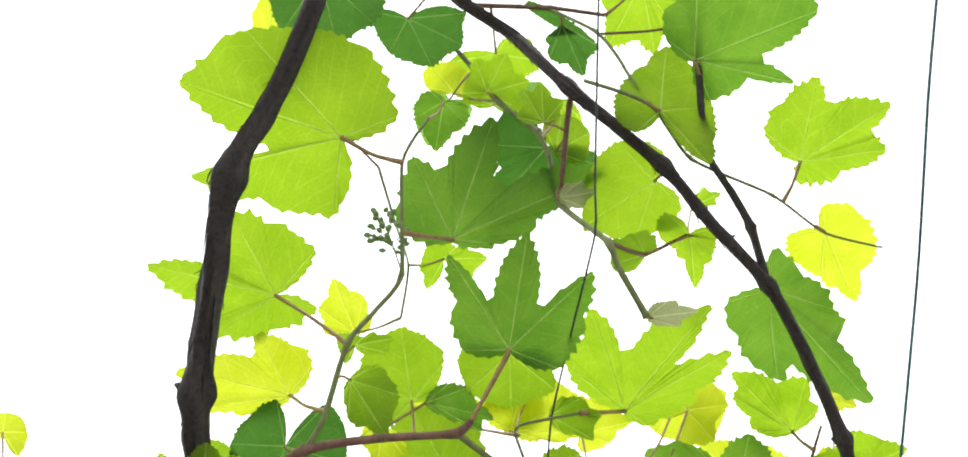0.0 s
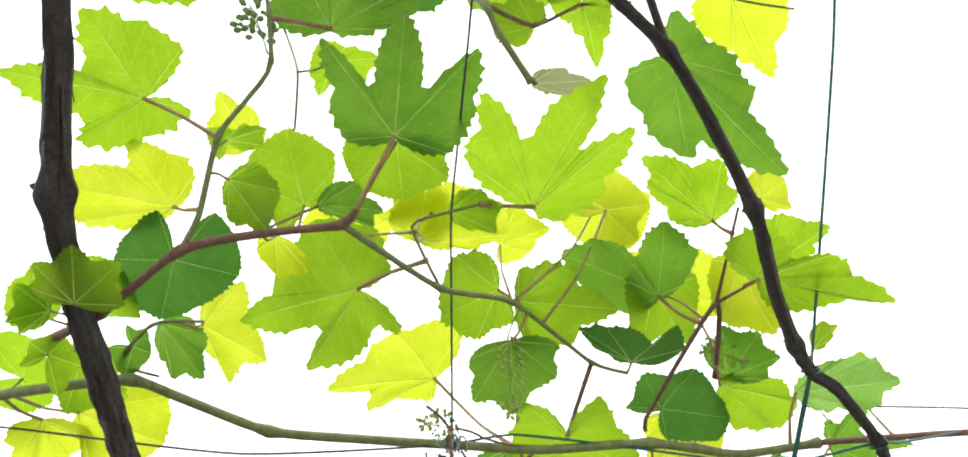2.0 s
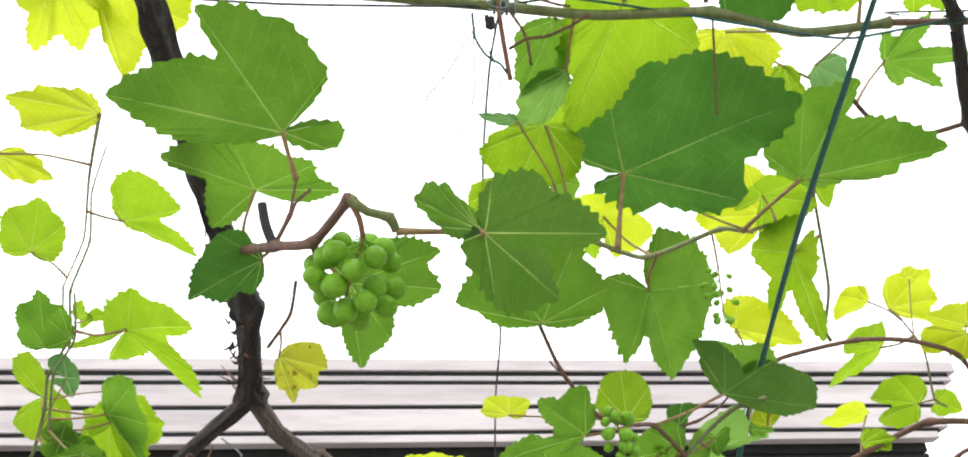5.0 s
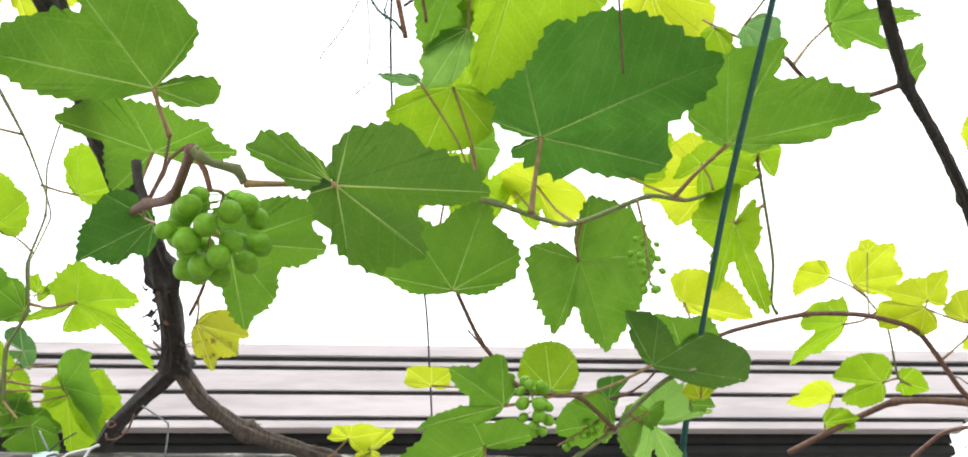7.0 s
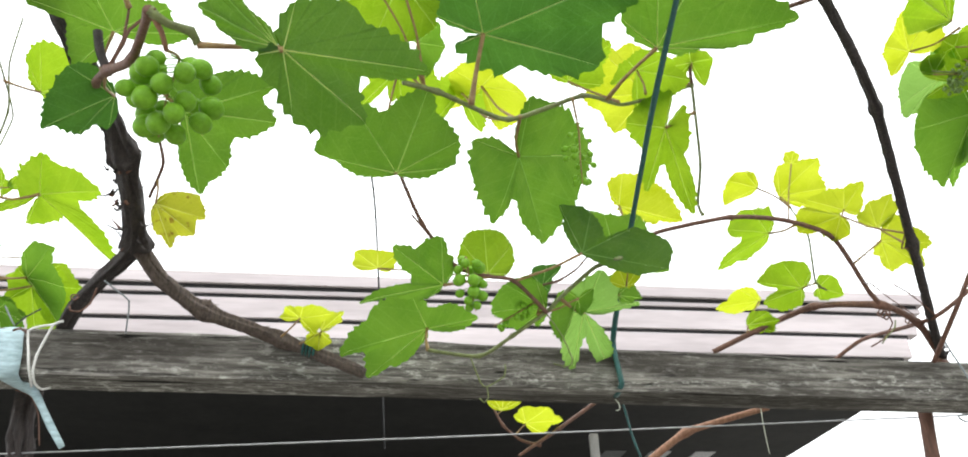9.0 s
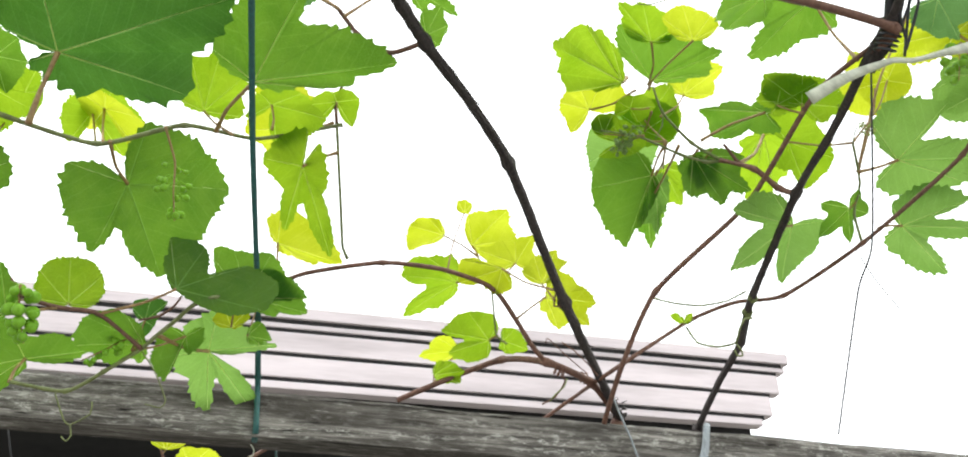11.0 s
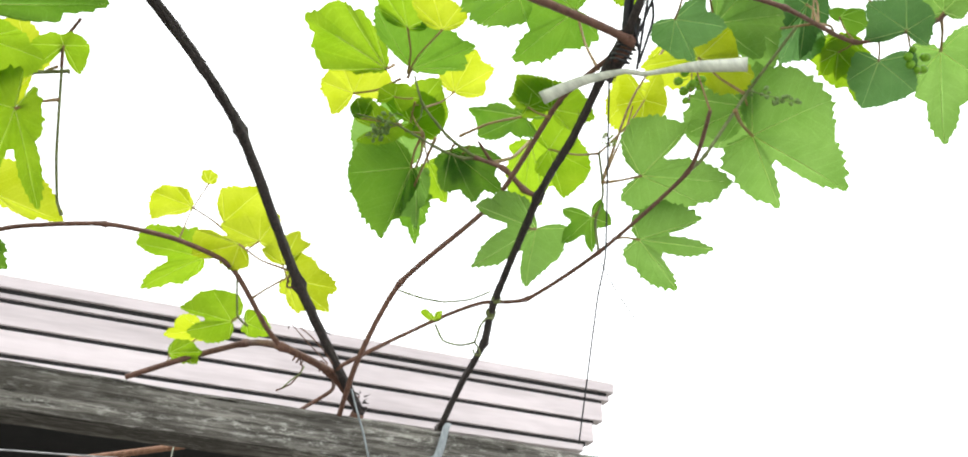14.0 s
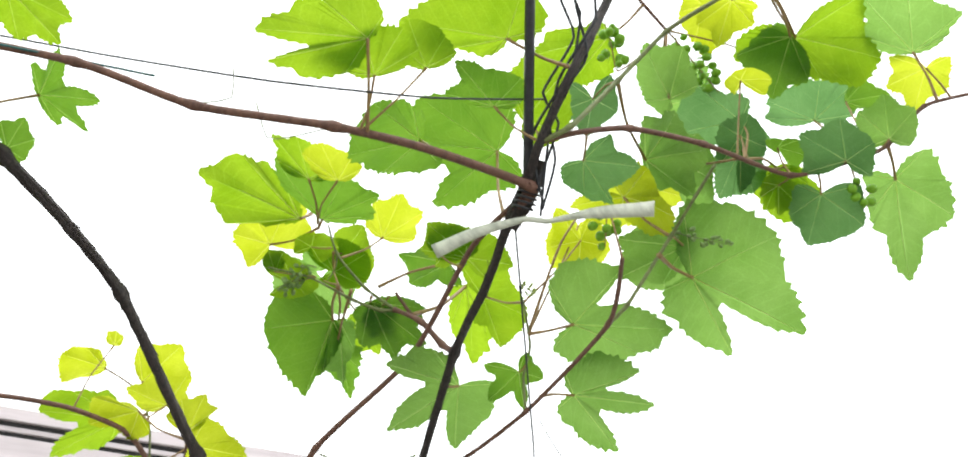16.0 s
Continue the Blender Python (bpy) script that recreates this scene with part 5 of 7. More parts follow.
leaf(vine_b, (1.559, 1.221, 2.139), (-20, -47, -107), (0.029, 0.091, 0.105, 0.093, 0.034), (-134, -47, 0, 26, 115), ((-97, 0.043), (-28, 0.039), (17, 0.043), (60, 0.068)), HAZED_PALE, (1.502, 1.203, 2.115))
leaf(vine_c, (1.541, 1.175, 2.216), (-6, -42, -112), (0.045, 0.092, 0.129, 0.100, 0.062), (-128, -22, 0, 51, 122), ((-83, 0.054), (-9, 0.117), (40, 0.041), (95, 0.083)), HAZED_PALE, (1.482, 1.190, 2.195))
leaf(vine_c, (1.646, 1.052, 2.288), (12, 39, 76), (0.025, 0.055, 0.087, 0.091, 0.058), (-107, -28, 0, 33, 68), 0.15, HAZED_PALE, (1.581, 0.99, 2.236))
leaf(vine_c, (1.665, 1.073, 2.258), (-14, -31, -80), (0.039, 0.125, 0.169, 0.119, 0.099), (-125, -34, 0, 54, 127), ((-81, 0.066), (-18, 0.056), (30, 0.120), (84, 0.110)), HAZED_PALE, (1.571, 1.005, 2.216))
leaf(vine_c, (1.876, 0.897, 2.355), (-44, 10, -46), (0.038, 0.057, 0.131, 0.083, 0.052), (-111, -40, 0, 47, 130), 0.22, HAZED_PALE, (1.825, 0.852, 2.355))
leaf(vine_c, (1.761, 0.917, 2.305), (-34, 23, -28), (0.031, 0.046, 0.065, 0.063, 0.047), (-100, -40, 0, 65, 117), 0.12, HAZED_DULL, (1.743, 0.895, 2.323))
leaf(vine_c, (1.76, 0.865, 2.315), (36, -9, 135), (0.034, 0.037, 0.053, 0.063, 0.051), (-133, -62, 0, 48, 98), 0.15, HAZED_DULL, (1.764, 0.883, 2.328))
leaf(vine_c, (1.849, 0.964, 2.525), (31, -14, 151), (0.052, 0.094, 0.06, 0.074, 0.07), (-76, -37, 0, 70, 91), 0.12, HAZED_DULL, (1.825, 0.852, 2.355))
leaf(vine_c, (1.821, 0.844, 2.357), (36, -8, 136), (0.026, 0.046, 0.058, 0.052, 0.03), (-118, -45, 0, 37, 103), 0.15, HAZED_PALE, (1.819, 0.855, 2.351))
leaf(vine_c, (1.674, 0.935, 2.393), (34, -22, 163), (0.076, 0.036, 0.031, 0.03, 0.045), (-160, -96, 0, 78, 166), 0.2, HAZED_DULL, (1.64, 0.902, 2.307))
leaf(vine_c, (1.581, 1.017, 2.391), (-34, -39, -136), (0.042, 0.085, 0.126, 0.098, 0.054), (-91, -43, 0, 33, 74), 0.2, HAZED_PALE, (1.471, 0.893, 2.365))
leaf(vine_c, (1.453, 0.958, 2.286), (-17, 0, -56), (0.029, 0.051, 0.072, 0.066, 0.047), (-95, -29, 0, 53, 109), ((-57, 0.044), (-13, 0.062), (8, 0.049), (80, 0.039)), HAZED_DULL, (1.438, 0.918, 2.289))
leaf(vine_c, (1.661, 1.086, 2.608), (13, -28, -160), (0.052, 0.107, 0.1, 0.088, 0.042), (-66, -34, 0, 41, 78), 0.15, HAZED_PALE, (1.566, 0.905, 2.525))
leaf(vine_c, (1.278, 1.043, 2.333), (-38, 6, 93), (0.078, 0.133, 0.110, 0.062, 0.088), (-55, -36, 0, 53, 138), ((-47, 0.098), (-23, 0.122), (20, 0.079), (98, 0.063)), MATURE, (1.291, 0.976, 2.250))
leaf(vine_b, (1.399, 1.094, 2.410), (3, 33, 77), (0.070, 0.127, 0.097, 0.114, 0.054), (-99, -28, 0, 48, 142), ((-55, 0.080), (-18, 0.128), (28, 0.072), (94, 0.056)), MATURE, (1.385, 1.036, 2.241))
leaf(vine_c, (1.174, 0.888, 2.292), (-9, 27, 77), (0.028, 0.059, 0.112, 0.105, 0.042), (-119, -35, 0, 17, 63), ((-90, 0.042), (-17, 0.082), (13, 0.060), (31, 0.081)), FRESH, (1.203, 0.979, 2.250))
leaf(vine_c, (1.192, 0.922, 2.280), (26, 10, 151), (0.055, 0.059, 0.047, 0.073, 0.027), (-72, -44, 0, 58, 73), ((-65, 0.051), (-22, 0.052), (25, 0.048), (61, 0.042)), FRESH, (1.194, 0.980, 2.250))
leaf(vine_c, (1.328, 0.889, 2.369), (4, 31, 79), (0.043, 0.066, 0.123, 0.057, 0.022), (-155, -99, 0, 19, 60), ((-130, 0.055), (-41, 0.064), (16, 0.092), (35, 0.039)), FRESH, (1.403, 0.874, 2.334))
leaf(vine_c, (1.335, 0.943, 2.314), (23, 17, 123), (0.032, 0.045, 0.069, 0.058, 0.021), (-119, -82, 0, 36, 52), ((-95, 0.041), (-29, 0.044), (14, 0.048), (43, 0.035)), MATURE, (1.388, 0.937, 2.271))
leaf(vine_c, (1.704, 0.835, 2.493), (-6, 32, 45), (0.018, 0.046, 0.072, 0.082, 0.062), (-79, -19, 0, 59, 98), 0.15, MATURE, (1.613, 0.773, 2.492))
leaf(vine_c, (1.712, 0.835, 2.496), (-28, -6, -61), (0.048, 0.081, 0.064, 0.107, 0.091), (-144, -104, 0, 42, 91), ((-116, 0.076), (-74, 0.042), (23, 0.106), (60, 0.083)), FRESH, (1.613, 0.773, 2.492))
leaf(vine_c, (1.841, 0.78, 2.461), (37, -12, 136), (0.038, 0.07, 0.096, 0.1, 0.062), (-70, -55, 0, 33, 62), 0.2, HAZED_PALE, (1.871, 0.798, 2.397))
leaf(vine_c, (1.859, 0.785, 2.444), (-28, 20, -27), (0.047, 0.05, 0.056, 0.04, 0.03), (-101, -53, 0, 47, 129), 0.2, YOUNG, (1.886, 0.789, 2.401))
leaf(vine_c, (1.615, 0.828, 2.517), (-23, 12, -14), (0.044, 0.052, 0.061, 0.043, 0.036), (-87, -39, 0, 57, 91), 0.2, YOUNG, (1.613, 0.773, 2.492))
leaf(vine_c, (1.473, 0.957, 2.402), (-58, 10, -20), (0.039, 0.043, 0.05, 0.035, 0.04), (-119, -60, 0, 71, 153), 0.2, HAZED_DULL, (1.471, 0.893, 2.365))
leaf(vine_c, (1.552, 1.159, 2.351), (-38, 5, -22), (0.056, 0.043, 0.054, 0.036, 0.047), (-138, -73, 0, 80, 163), 0.2, YOUNG, (1.466, 1.167, 2.226))
leaf(vine_c, (1.544, 1.023, 2.315), (-42, -21, -131), (0.105, 0.04, 0.099, 0.078, 0.039), (-165, -123, 0, 42, 123), 0.2, YOUNG, (1.581, 0.990, 2.236))
leaf(vine_c, (0.802, 1.023, 2.362), (-9, -30, -49), (0.04, 0.057, 0.075, 0.07, 0.034), (-73, -34, 0, 23, 75), 0.2, FRESH, (0.796, 0.99, 2.233))
leaf(vine_b, (0.855, 1.096, 2.206), (36, -23, -125), (0.017, 0.021, 0.028, 0.038, 0.029), (-123, -60, 0, 41, 78), 0.15, MATURE, (0.847, 1.104, 2.199))
leaf(vine_a, (0.12, 0.857, 2.341), (-10, 15, -11), (0.022, 0.029, 0.044, 0.048, 0.026), (-67, -49, 0, 43, 65), 0.1, YOUNG, (0.117, 0.792, 2.266))
leaf(vine_a, (0.594, 0.969, 2.412), (26, -20, -178), (0.032, 0.072, 0.063, 0.085, 0.073), (-117, -77, 0, 70, 115), 0.15, YOUNG, (0.583, 0.926, 2.287))
leaf(vine_a, (0.598, 0.829, 2.295), (-12, -24, -129), (0.040, 0.128, 0.076, 0.059, 0.041), (-85, -33, 0, 58, 121), ((-38, 0.084), (-16, 0.085), (12, 0.038), (92, 0.049)), FRESH, (0.599, 0.855, 2.313))
leaf(vine_a, (0.606, 0.96, 2.28), (26, -29, -169), (0.038, 0.06, 0.062, 0.06, 0.04), (-59, -33, 0, 37, 71), 0.15, MATURE, (0.589, 0.957, 2.277))
leaf(vine_a, (0.583, 1.083, 2.294), (-43, -1, -28), (0.031, 0.068, 0.053, 0.078, 0.060), (-86, -40, 0, 17, 60), ((-51, 0.044), (-25, 0.044), (14, 0.058), (40, 0.064)), YOUNG, (0.616, 1.009, 2.218))
leaf(vine_c, (1.145, 1.313, 2.334), (24, 31, 150), (0.065, 0.088, 0.077, 0.055, 0.044), (-114, -49, 0, 43, 110), 0.2, YOUNG, (1.202, 1.268, 2.348))
leaf(vine_a, (-0.075, 0.888, 2.247), (31, 15, -177), (0.015, 0.032, 0.046, 0.037, 0.022), (-105, -37, 0, 25, 115), 0.15, FRESH, (-0.05, 0.912, 2.258))
leaf(vine_a, (-0.077, 0.947, 2.253), (34, -16, -139), (0.042, 0.032, 0.022, 0.019, 0.025), (-123, -68, 0, 96, 160), 0.2, FRESH, (-0.087, 0.954, 2.276))
leaf(vine_a, (0.285, 0.802, 2.332), (-3, -30, -105), (0.019, 0.05, 0.051, 0.037, 0.016), (-59, -32, 0, 28, 61), 0.12, FRESH, (0.281, 0.796, 2.321))
leaf(vine_a, (0.277, 0.859, 2.402), (20, -11, -162), (0.039, 0.023, 0.029, 0.037, 0.058), (-195, -98, 0, 85, 123), 0.15, YOUNG, (0.253, 0.815, 2.312))
leaf(vine_a, (0.359, 0.912, 2.418), (12, -26, -118), (0.021, 0.036, 0.059, 0.052, 0.036), (-109, -32, 0, 47, 88), 0.15, YOUNG, (0.358, 0.885, 2.298))
leaf(vine_b, (0.652, 0.868, 2.242), (21, -35, -156), (0.009, 0.019, 0.033, 0.029, 0.021), (-47, -19, 0, 26, 44), 0.1, FRESH, (0.645, 0.878, 2.226))
leaf(vine_a, (0.08, 0.831, 2.448), (26, 14, 154), (0.018, 0.043, 0.066, 0.048, 0.034), (-89, -34, 0, 34, 69), 0.15, YOUNG, (0.127, 0.804, 2.453))
leaf(vine_a, (-0.059, 0.578, 2.623), (16, 10, 169), (0.012, 0.028, 0.052, 0.036, 0.013), (-129, -21, 0, 20, 86), 0.1, YOUNG, (0.077, 0.705, 2.601))
leaf(vine_a, (0.081, 0.738, 2.325), (6, -25, -115), (0.012, 0.032, 0.038, 0.012, 0.02), (-60, -24, 0, 32, 230), 0.1, FRESH, (0.072, 0.743, 2.314))
leaf(vine_a, (-0.278, 0.982, 2.382), (39, 13, -172), (0.032, 0.024, 0.021, 0.022, 0.029), (-144, -88, 0, 75, 158), 0.1, YOUNG, (-0.226, 1.042, 2.254))
leaf(vine_a, (0.163, 0.735, 2.479), (17, -18, -150), (0.038, 0.047, 0.019, 0.028, 0.04), (-91, -45, 0, 149, 194), 0.15, FRESH, (0.126, 0.754, 2.484))
leaf(vine_b, (1.377, 1.141, 2.254), (41, -4, 154), (0.037, 0.06, 0.039, 0.067, 0.06), (-136, -99, 0, 49, 81), 0.15, FRESH, (1.365, 1.13, 2.227))
leaf(vine_c, (1.622, 0.857, 2.393), (-9, -8, 161), (0.038, 0.036, 0.027, 0.016, 0.023), (-115, -70, 0, 57, 176), 0.1, YOUNG, (1.628, 0.9, 2.306))
leaf(vine_b, (0.471, 1.354, 2.222), (28, -12, -144), (0.073, 0.064, 0.047, 0.03, 0.055), (-111, -62, 0, 75, 186), 0.2, FRESH, (0.512, 1.250, 2.100))
leaf(vine_b, (0.61, 1.31, 2.216), (40, -2, -170), (0.046, 0.073, 0.086, 0.071, 0.033), (-82, -31, 0, 27, 79), 0.15, FRESH, (0.655, 1.257, 2.146))
leaf(vine_b, (0.693, 1.276, 2.216), (13, -26, -129), (0.06, 0.071, 0.043, 0.021, 0.037), (-111, -36, 0, 107, 185), 0.15, FRESH, (0.698, 1.271, 2.174))
leaf(vine_b, (0.773, 1.279, 2.241), (35, 17, 160), (0.038, 0.03, 0.013, 0.036, 0.04), (-166, -99, 0, 79, 118), 0.15, FRESH, (0.775, 1.289, 2.232))
leaf(vine_b, (0.402, 1.312, 2.203), (43, -2, -154), (0.031, 0.02, 0.034, 0.026, 0.042), (-145, -63, 0, 83, 164), 0.15, FRESH, (0.369, 1.287, 2.04))
leaf(vine_b, (0.399, 1.204, 2.164), (37, -20, -139), (0.041, 0.033, 0.033, 0.04, 0.025), (-118, -49, 0, 46, 90), 0.15, MATURE, (0.406, 1.183, 2.079))
leaf(vine_b, (0.711, 1.441, 2.025), (11, -50, -104), (0.012, 0.025, 0.061, 0.044, 0.032), (-50, -6, 0, 80, 125), ((-9, 0.017), (-3, 0.041), (46, 0.044), (110, 0.040)), MATURE, (0.711, 1.459, 2.047))
leaf(vine_b, (0.372, 1.399, 1.971), (50, -3, 172), (0.015, 0.031, 0.022, 0.035, 0.032), (-104, -53, 0, 53, 84), 0.1, YOUNG, (0.487, 1.404, 1.969))
leaf(vine_a, (0.279, 1.499, 1.944), (36, 2, -166), (0.031, 0.041, 0.018, 0.027, 0.026), (-131, -73, 0, 55, 95), 0.15, YOUNG, (0.255, 1.536, 1.933))
leaf(vine_b, (0.971, 1.515, 2.207), (3, 34, 106), (0.017, 0.042, 0.060, 0.059, 0.012), (-58, -29, 0, 44, 75), ((-46, 0.031), (-12, 0.056), (24, 0.060), (48, 0.035)), YOUNG, (1.031, 1.532, 2.186))
leaf(vine_b, (1.067, 1.452, 2.136), (48, -3, 160), (0.024, 0.050, 0.033, 0.059, 0.028), (-112, -32, 0, 70, 110), ((-57, 0.032), (-17, 0.042), (48, 0.044), (89, 0.042)), YOUNG, (1.033, 1.448, 2.085))
leaf(vine_b, (0.982, 1.427, 2.195), (45, -7, 169), (0.007, 0.018, 0.021, 0.021, 0.012), (-82, -33, 0, 34, 75), 0.1, YOUNG, (0.96, 1.434, 2.098))
leaf(vine_b, (1.102, 1.437, 2.098), (47, -18, 176), (0.03, 0.049, 0.054, 0.043, 0.035), (-31, -28, 0, 37, 80), 0.15, YOUNG, (1.106, 1.398, 2.052))
leaf(vine_b, (1.088, 1.595, 2.076), (-17, -38, -80), (0.015, 0.022, 0.042, 0.029, 0.023), (-97, -58, 0, 67, 109), 0.12, FRESH, (1.084, 1.574, 2.065))
leaf(vine_a, (-0.177, 1.814, 2.134), (-20, -38, -91), (0.014, 0.102, 0.071, 0.086, 0.048), (-56, -50, 0, 51, 89), ((-53, 0.051), (-32, 0.075), (31, 0.066), (69, 0.074)), MATURE, (-0.249, 1.781, 2.112))
leaf(vine_a, (-0.198, 1.841, 2.184), (34, -38, -117), (0.02, 0.041, 0.049, 0.035, 0.021), (-49, -25, 0, 28, 55), 0.1, MATURE, (-0.248, 1.764, 2.137))
leaf(vine_a, (-0.184, 1.750, 2.047), (-13, -24, -65), (0.062, 0.080, 0.040, 0.027, 0.045), (-118, -68, 0, 67, 214), ((-98, 0.066), (-39, 0.060), (27, 0.030), (193, 0.025)), MATURE, (-0.249, 1.790, 2.099))
leaf(vine_a, (-0.225, 1.716, 2.214), (42, 22, -179), (0.015, 0.034, 0.056, 0.048, 0.036), (-33, -17, 0, 26, 96), 0.12, MATURE, (-0.226, 1.72, 2.199))
leaf(vine_a, (-0.226, 1.747, 2.263), (46, 7, -170), (0.015, 0.016, 0.035, 0.032, 0.012), (-180, -19, 0, 19, 65), 0.1, FRESH, (-0.219, 1.704, 2.222))
leaf(vine_a, (-0.217, 1.748, 2.264), (34, -42, -113), (0.008, 0.023, 0.03, 0.023, 0.013), (-42, -19, 0, 42, 61), 0.1, FRESH, (-0.219, 1.697, 2.232))
leaf(vine_a, (0.367, 1.020, 2.219), (-30, 7, 18), (0.043, 0.061, 0.079, 0.046, 0.015), (-46, -16, 0, 43, 99), ((-28, 0.050), (-7, 0.070), (15, 0.060), (63, 0.026)), MATURE, (0.359, 1.002, 2.210))
leaf(vine_b, (0.381, 1.248, 2.158), (10, -17, -134), (0.064, 0.059, 0.039, 0.014, 0.076), (-122, -66, 0, 149, 190), 0.15, FRESH, (0.369, 1.287, 2.04))
leaf(vine_c, (1.743, 0.854, 2.516), (-22, -28, -101), (0.048, 0.081, 0.095, 0.076, 0.023), (-59, -15, 0, 15, 372), 0.12, FRESH, (1.613, 0.773, 2.492))
leaf(vine_c, (1.734, 0.887, 2.504), (-6, -32, -139), (0.031, 0.037, 0.025, 0.013, 0.037), (-76, -47, 0, 141, 227), 0.15, MATURE, (1.566, 0.905, 2.525))
leaf(vine_c, (1.838, 0.895, 2.488), (-4, -34, -130), (0.016, 0.026, 0.055, 0.036, 0.013), (-68, -32, 0, 41, 81), 0.12, MATURE, (1.8, 0.863, 2.341))
leaf(vine_c, (1.72, 0.924, 2.378), (-23, -24, -166), (0.038, 0.04, 0.044, 0.02, 0.011), (-103, -43, 0, 22, 225), 0.12, MATURE, (1.716, 0.911, 2.316))
leaf(vine_c, (1.728, 0.948, 2.336), (9, -43, -153), (0.04, 0.033, 0.017, 0.019, 0.028), (-117, -74, 0, 140, 187), 0.12, FRESH, (1.716, 0.911, 2.316))
leaf(vine_c, (1.199, 1.286, 2.326), (34, 3, 178), (0.026, 0.038, 0.02, 0.025, 0.027), (-139, -79, 0, 69, 121), 0.12, FRESH, (1.225, 1.277, 2.325))
leaf(vine_c, (1.158, 1.299, 2.28), (34, -21, 177), (0.009, 0.016, 0.034, 0.03, 0.018), (-50, -28, 0, 42, 97), 0.1, FRESH, (1.211, 1.277, 2.271))
leaf(vine_c, (1.247, 1.312, 2.349), (15, -38, -127), (0.039, 0.059, 0.041, 0.051, 0.03), (-123, -81, 0, 40, 103), 0.1, FRESH, (1.229, 1.279, 2.321))
leaf(vine_c, (1.308, 1.283, 2.254), (-43, 9, -7), (0.017, 0.034, 0.045, 0.042, 0.017), (-88, -35, 0, 40, 92), 0.12, MATURE, (1.311, 1.264, 2.258))
leaf(vine_a, (0.301, 1.534, 1.947), (37, 26, 162), (0.01, 0.024, 0.035, 0.03, 0.018), (-61, -34, 0, 29, 48), 0.12, YOUNG, (0.283, 1.555, 1.929))
leaf(vine_a, (0.306, 1.536, 1.943), (50, -30, -145), (0.015, 0.03, 0.04, 0.029, 0.017), (-26, -18, 0, 28, 42), 0.12, YOUNG, (0.3, 1.562, 1.925))
leaf(vine_a, (0.305, 1.537, 1.941), (-51, -5, 14), (0.019, 0.024, 0.024, 0.021, 0.01), (-78, -53, 0, 55, 85), 0.12, YOUNG, (0.278, 1.552, 1.93))
leaf(vine_b, (0.598, 1.79, 1.923), (55, -2, -175), (0.036, 0.033, 0.031, 0.028, 0.031), (-56, -39, 0, 42, 64), 0.1, YOUNG, (0.592, 1.8, 1.919))
leaf(vine_a, (-0.188, 1.862, 2.153), (-52, -12, 9), (0.034, 0.055, 0.113, 0.071, 0.057), (-114, -49, 0, 38, 116), ((-80, 0.037), (-14, 0.066), (21, 0.104), (57, 0.093)), FRESH, (-0.277, 1.824, 2.148))
leaf(vine_a, (-0.284, 1.837, 2.171), (-36, -42, -21), (0.056, 0.084, 0.058, 0.030, 0.075), (-92, -30, 0, 129, 172), ((-50, 0.070), (-20, 0.079), (75, 0.020), (156, 0.080)), FRESH, (-0.277, 1.824, 2.148))
leaf(vine_a, (-0.277, 1.77, 2.226), (49, 16, -170), (0.034, 0.065, 0.093, 0.078, 0.029), (-94, -33, 0, 23, 78), 0.15, MATURE, (-0.245, 1.757, 2.237))
leaf(vine_a, (-0.239, 1.823, 2.087), (55, -9, -153), (0.016, 0.029, 0.04, 0.044, 0.034), (-81, -37, 0, 41, 76), 0.15, MATURE, (-0.284, 1.852, 2.108))
leaf(vine_a, (-0.229, 1.829, 2.077), (48, -34, -133), (0.051, 0.058, 0.04, 0.015, 0.033), (-88, -44, 0, 89, 175), 0.15, MATURE, (-0.284, 1.852, 2.108))
leaf(vine_a, (0.643, 1.186, 2.41), (-36, -2, -34), (0.037, 0.074, 0.086, 0.1, 0.07), (-103, -44, 0, 20, 57), 0.15, YOUNG, (0.757, 1.142, 2.268))
leaf(vine_a, (0.387, 1.17, 2.205), (38, -11, 177), (0.02, 0.053, 0.071, 0.053, 0.032), (-64, -20, 0, 39, 86), 0.15, FRESH, (0.375, 1.168, 2.194))
leaf(vine_b, (0.701, 1.464, 1.981), (-2, -51, -87), (0.011, 0.021, 0.032, 0.026, 0.017), (-67, -25, 0, 53, 77), ((-40, 0.014), (-11, 0.023), (30, 0.026), (70, 0.022)), MATURE, (0.711, 1.459, 2.047))
leaf(vine_c, (1.249, 0.931, 2.329), (24, 13, 144), (0.038, 0.040, 0.057, 0.043, 0.014), (-83, -51, 0, 31, 70), ((-76, 0.037), (-29, 0.048), (19, 0.052), (54, 0.025)), FRESH, (1.194, 0.980, 2.250))
leaf(vine_b, (0.256, 0.598, 2.508), (40, -42, -146), (0.012, 0.031, 0.044, 0.045, 0.034), (-92, -52, 0, 47, 78), ((-68, 0.020), (-24, 0.037), (27, 0.048), (65, 0.040)), FRESH, (0.254, 0.559, 2.480))
leaf(vine_b, (0.189, 0.586, 2.567), (18, 7, 143), (0.021, 0.030, 0.015, 0.035, 0.024), (-135, -90, 0, 41, 61), ((-122, 0.034), (-45, 0.021), (18, 0.028), (58, 0.034)), FRESH, (0.189, 0.568, 2.541))
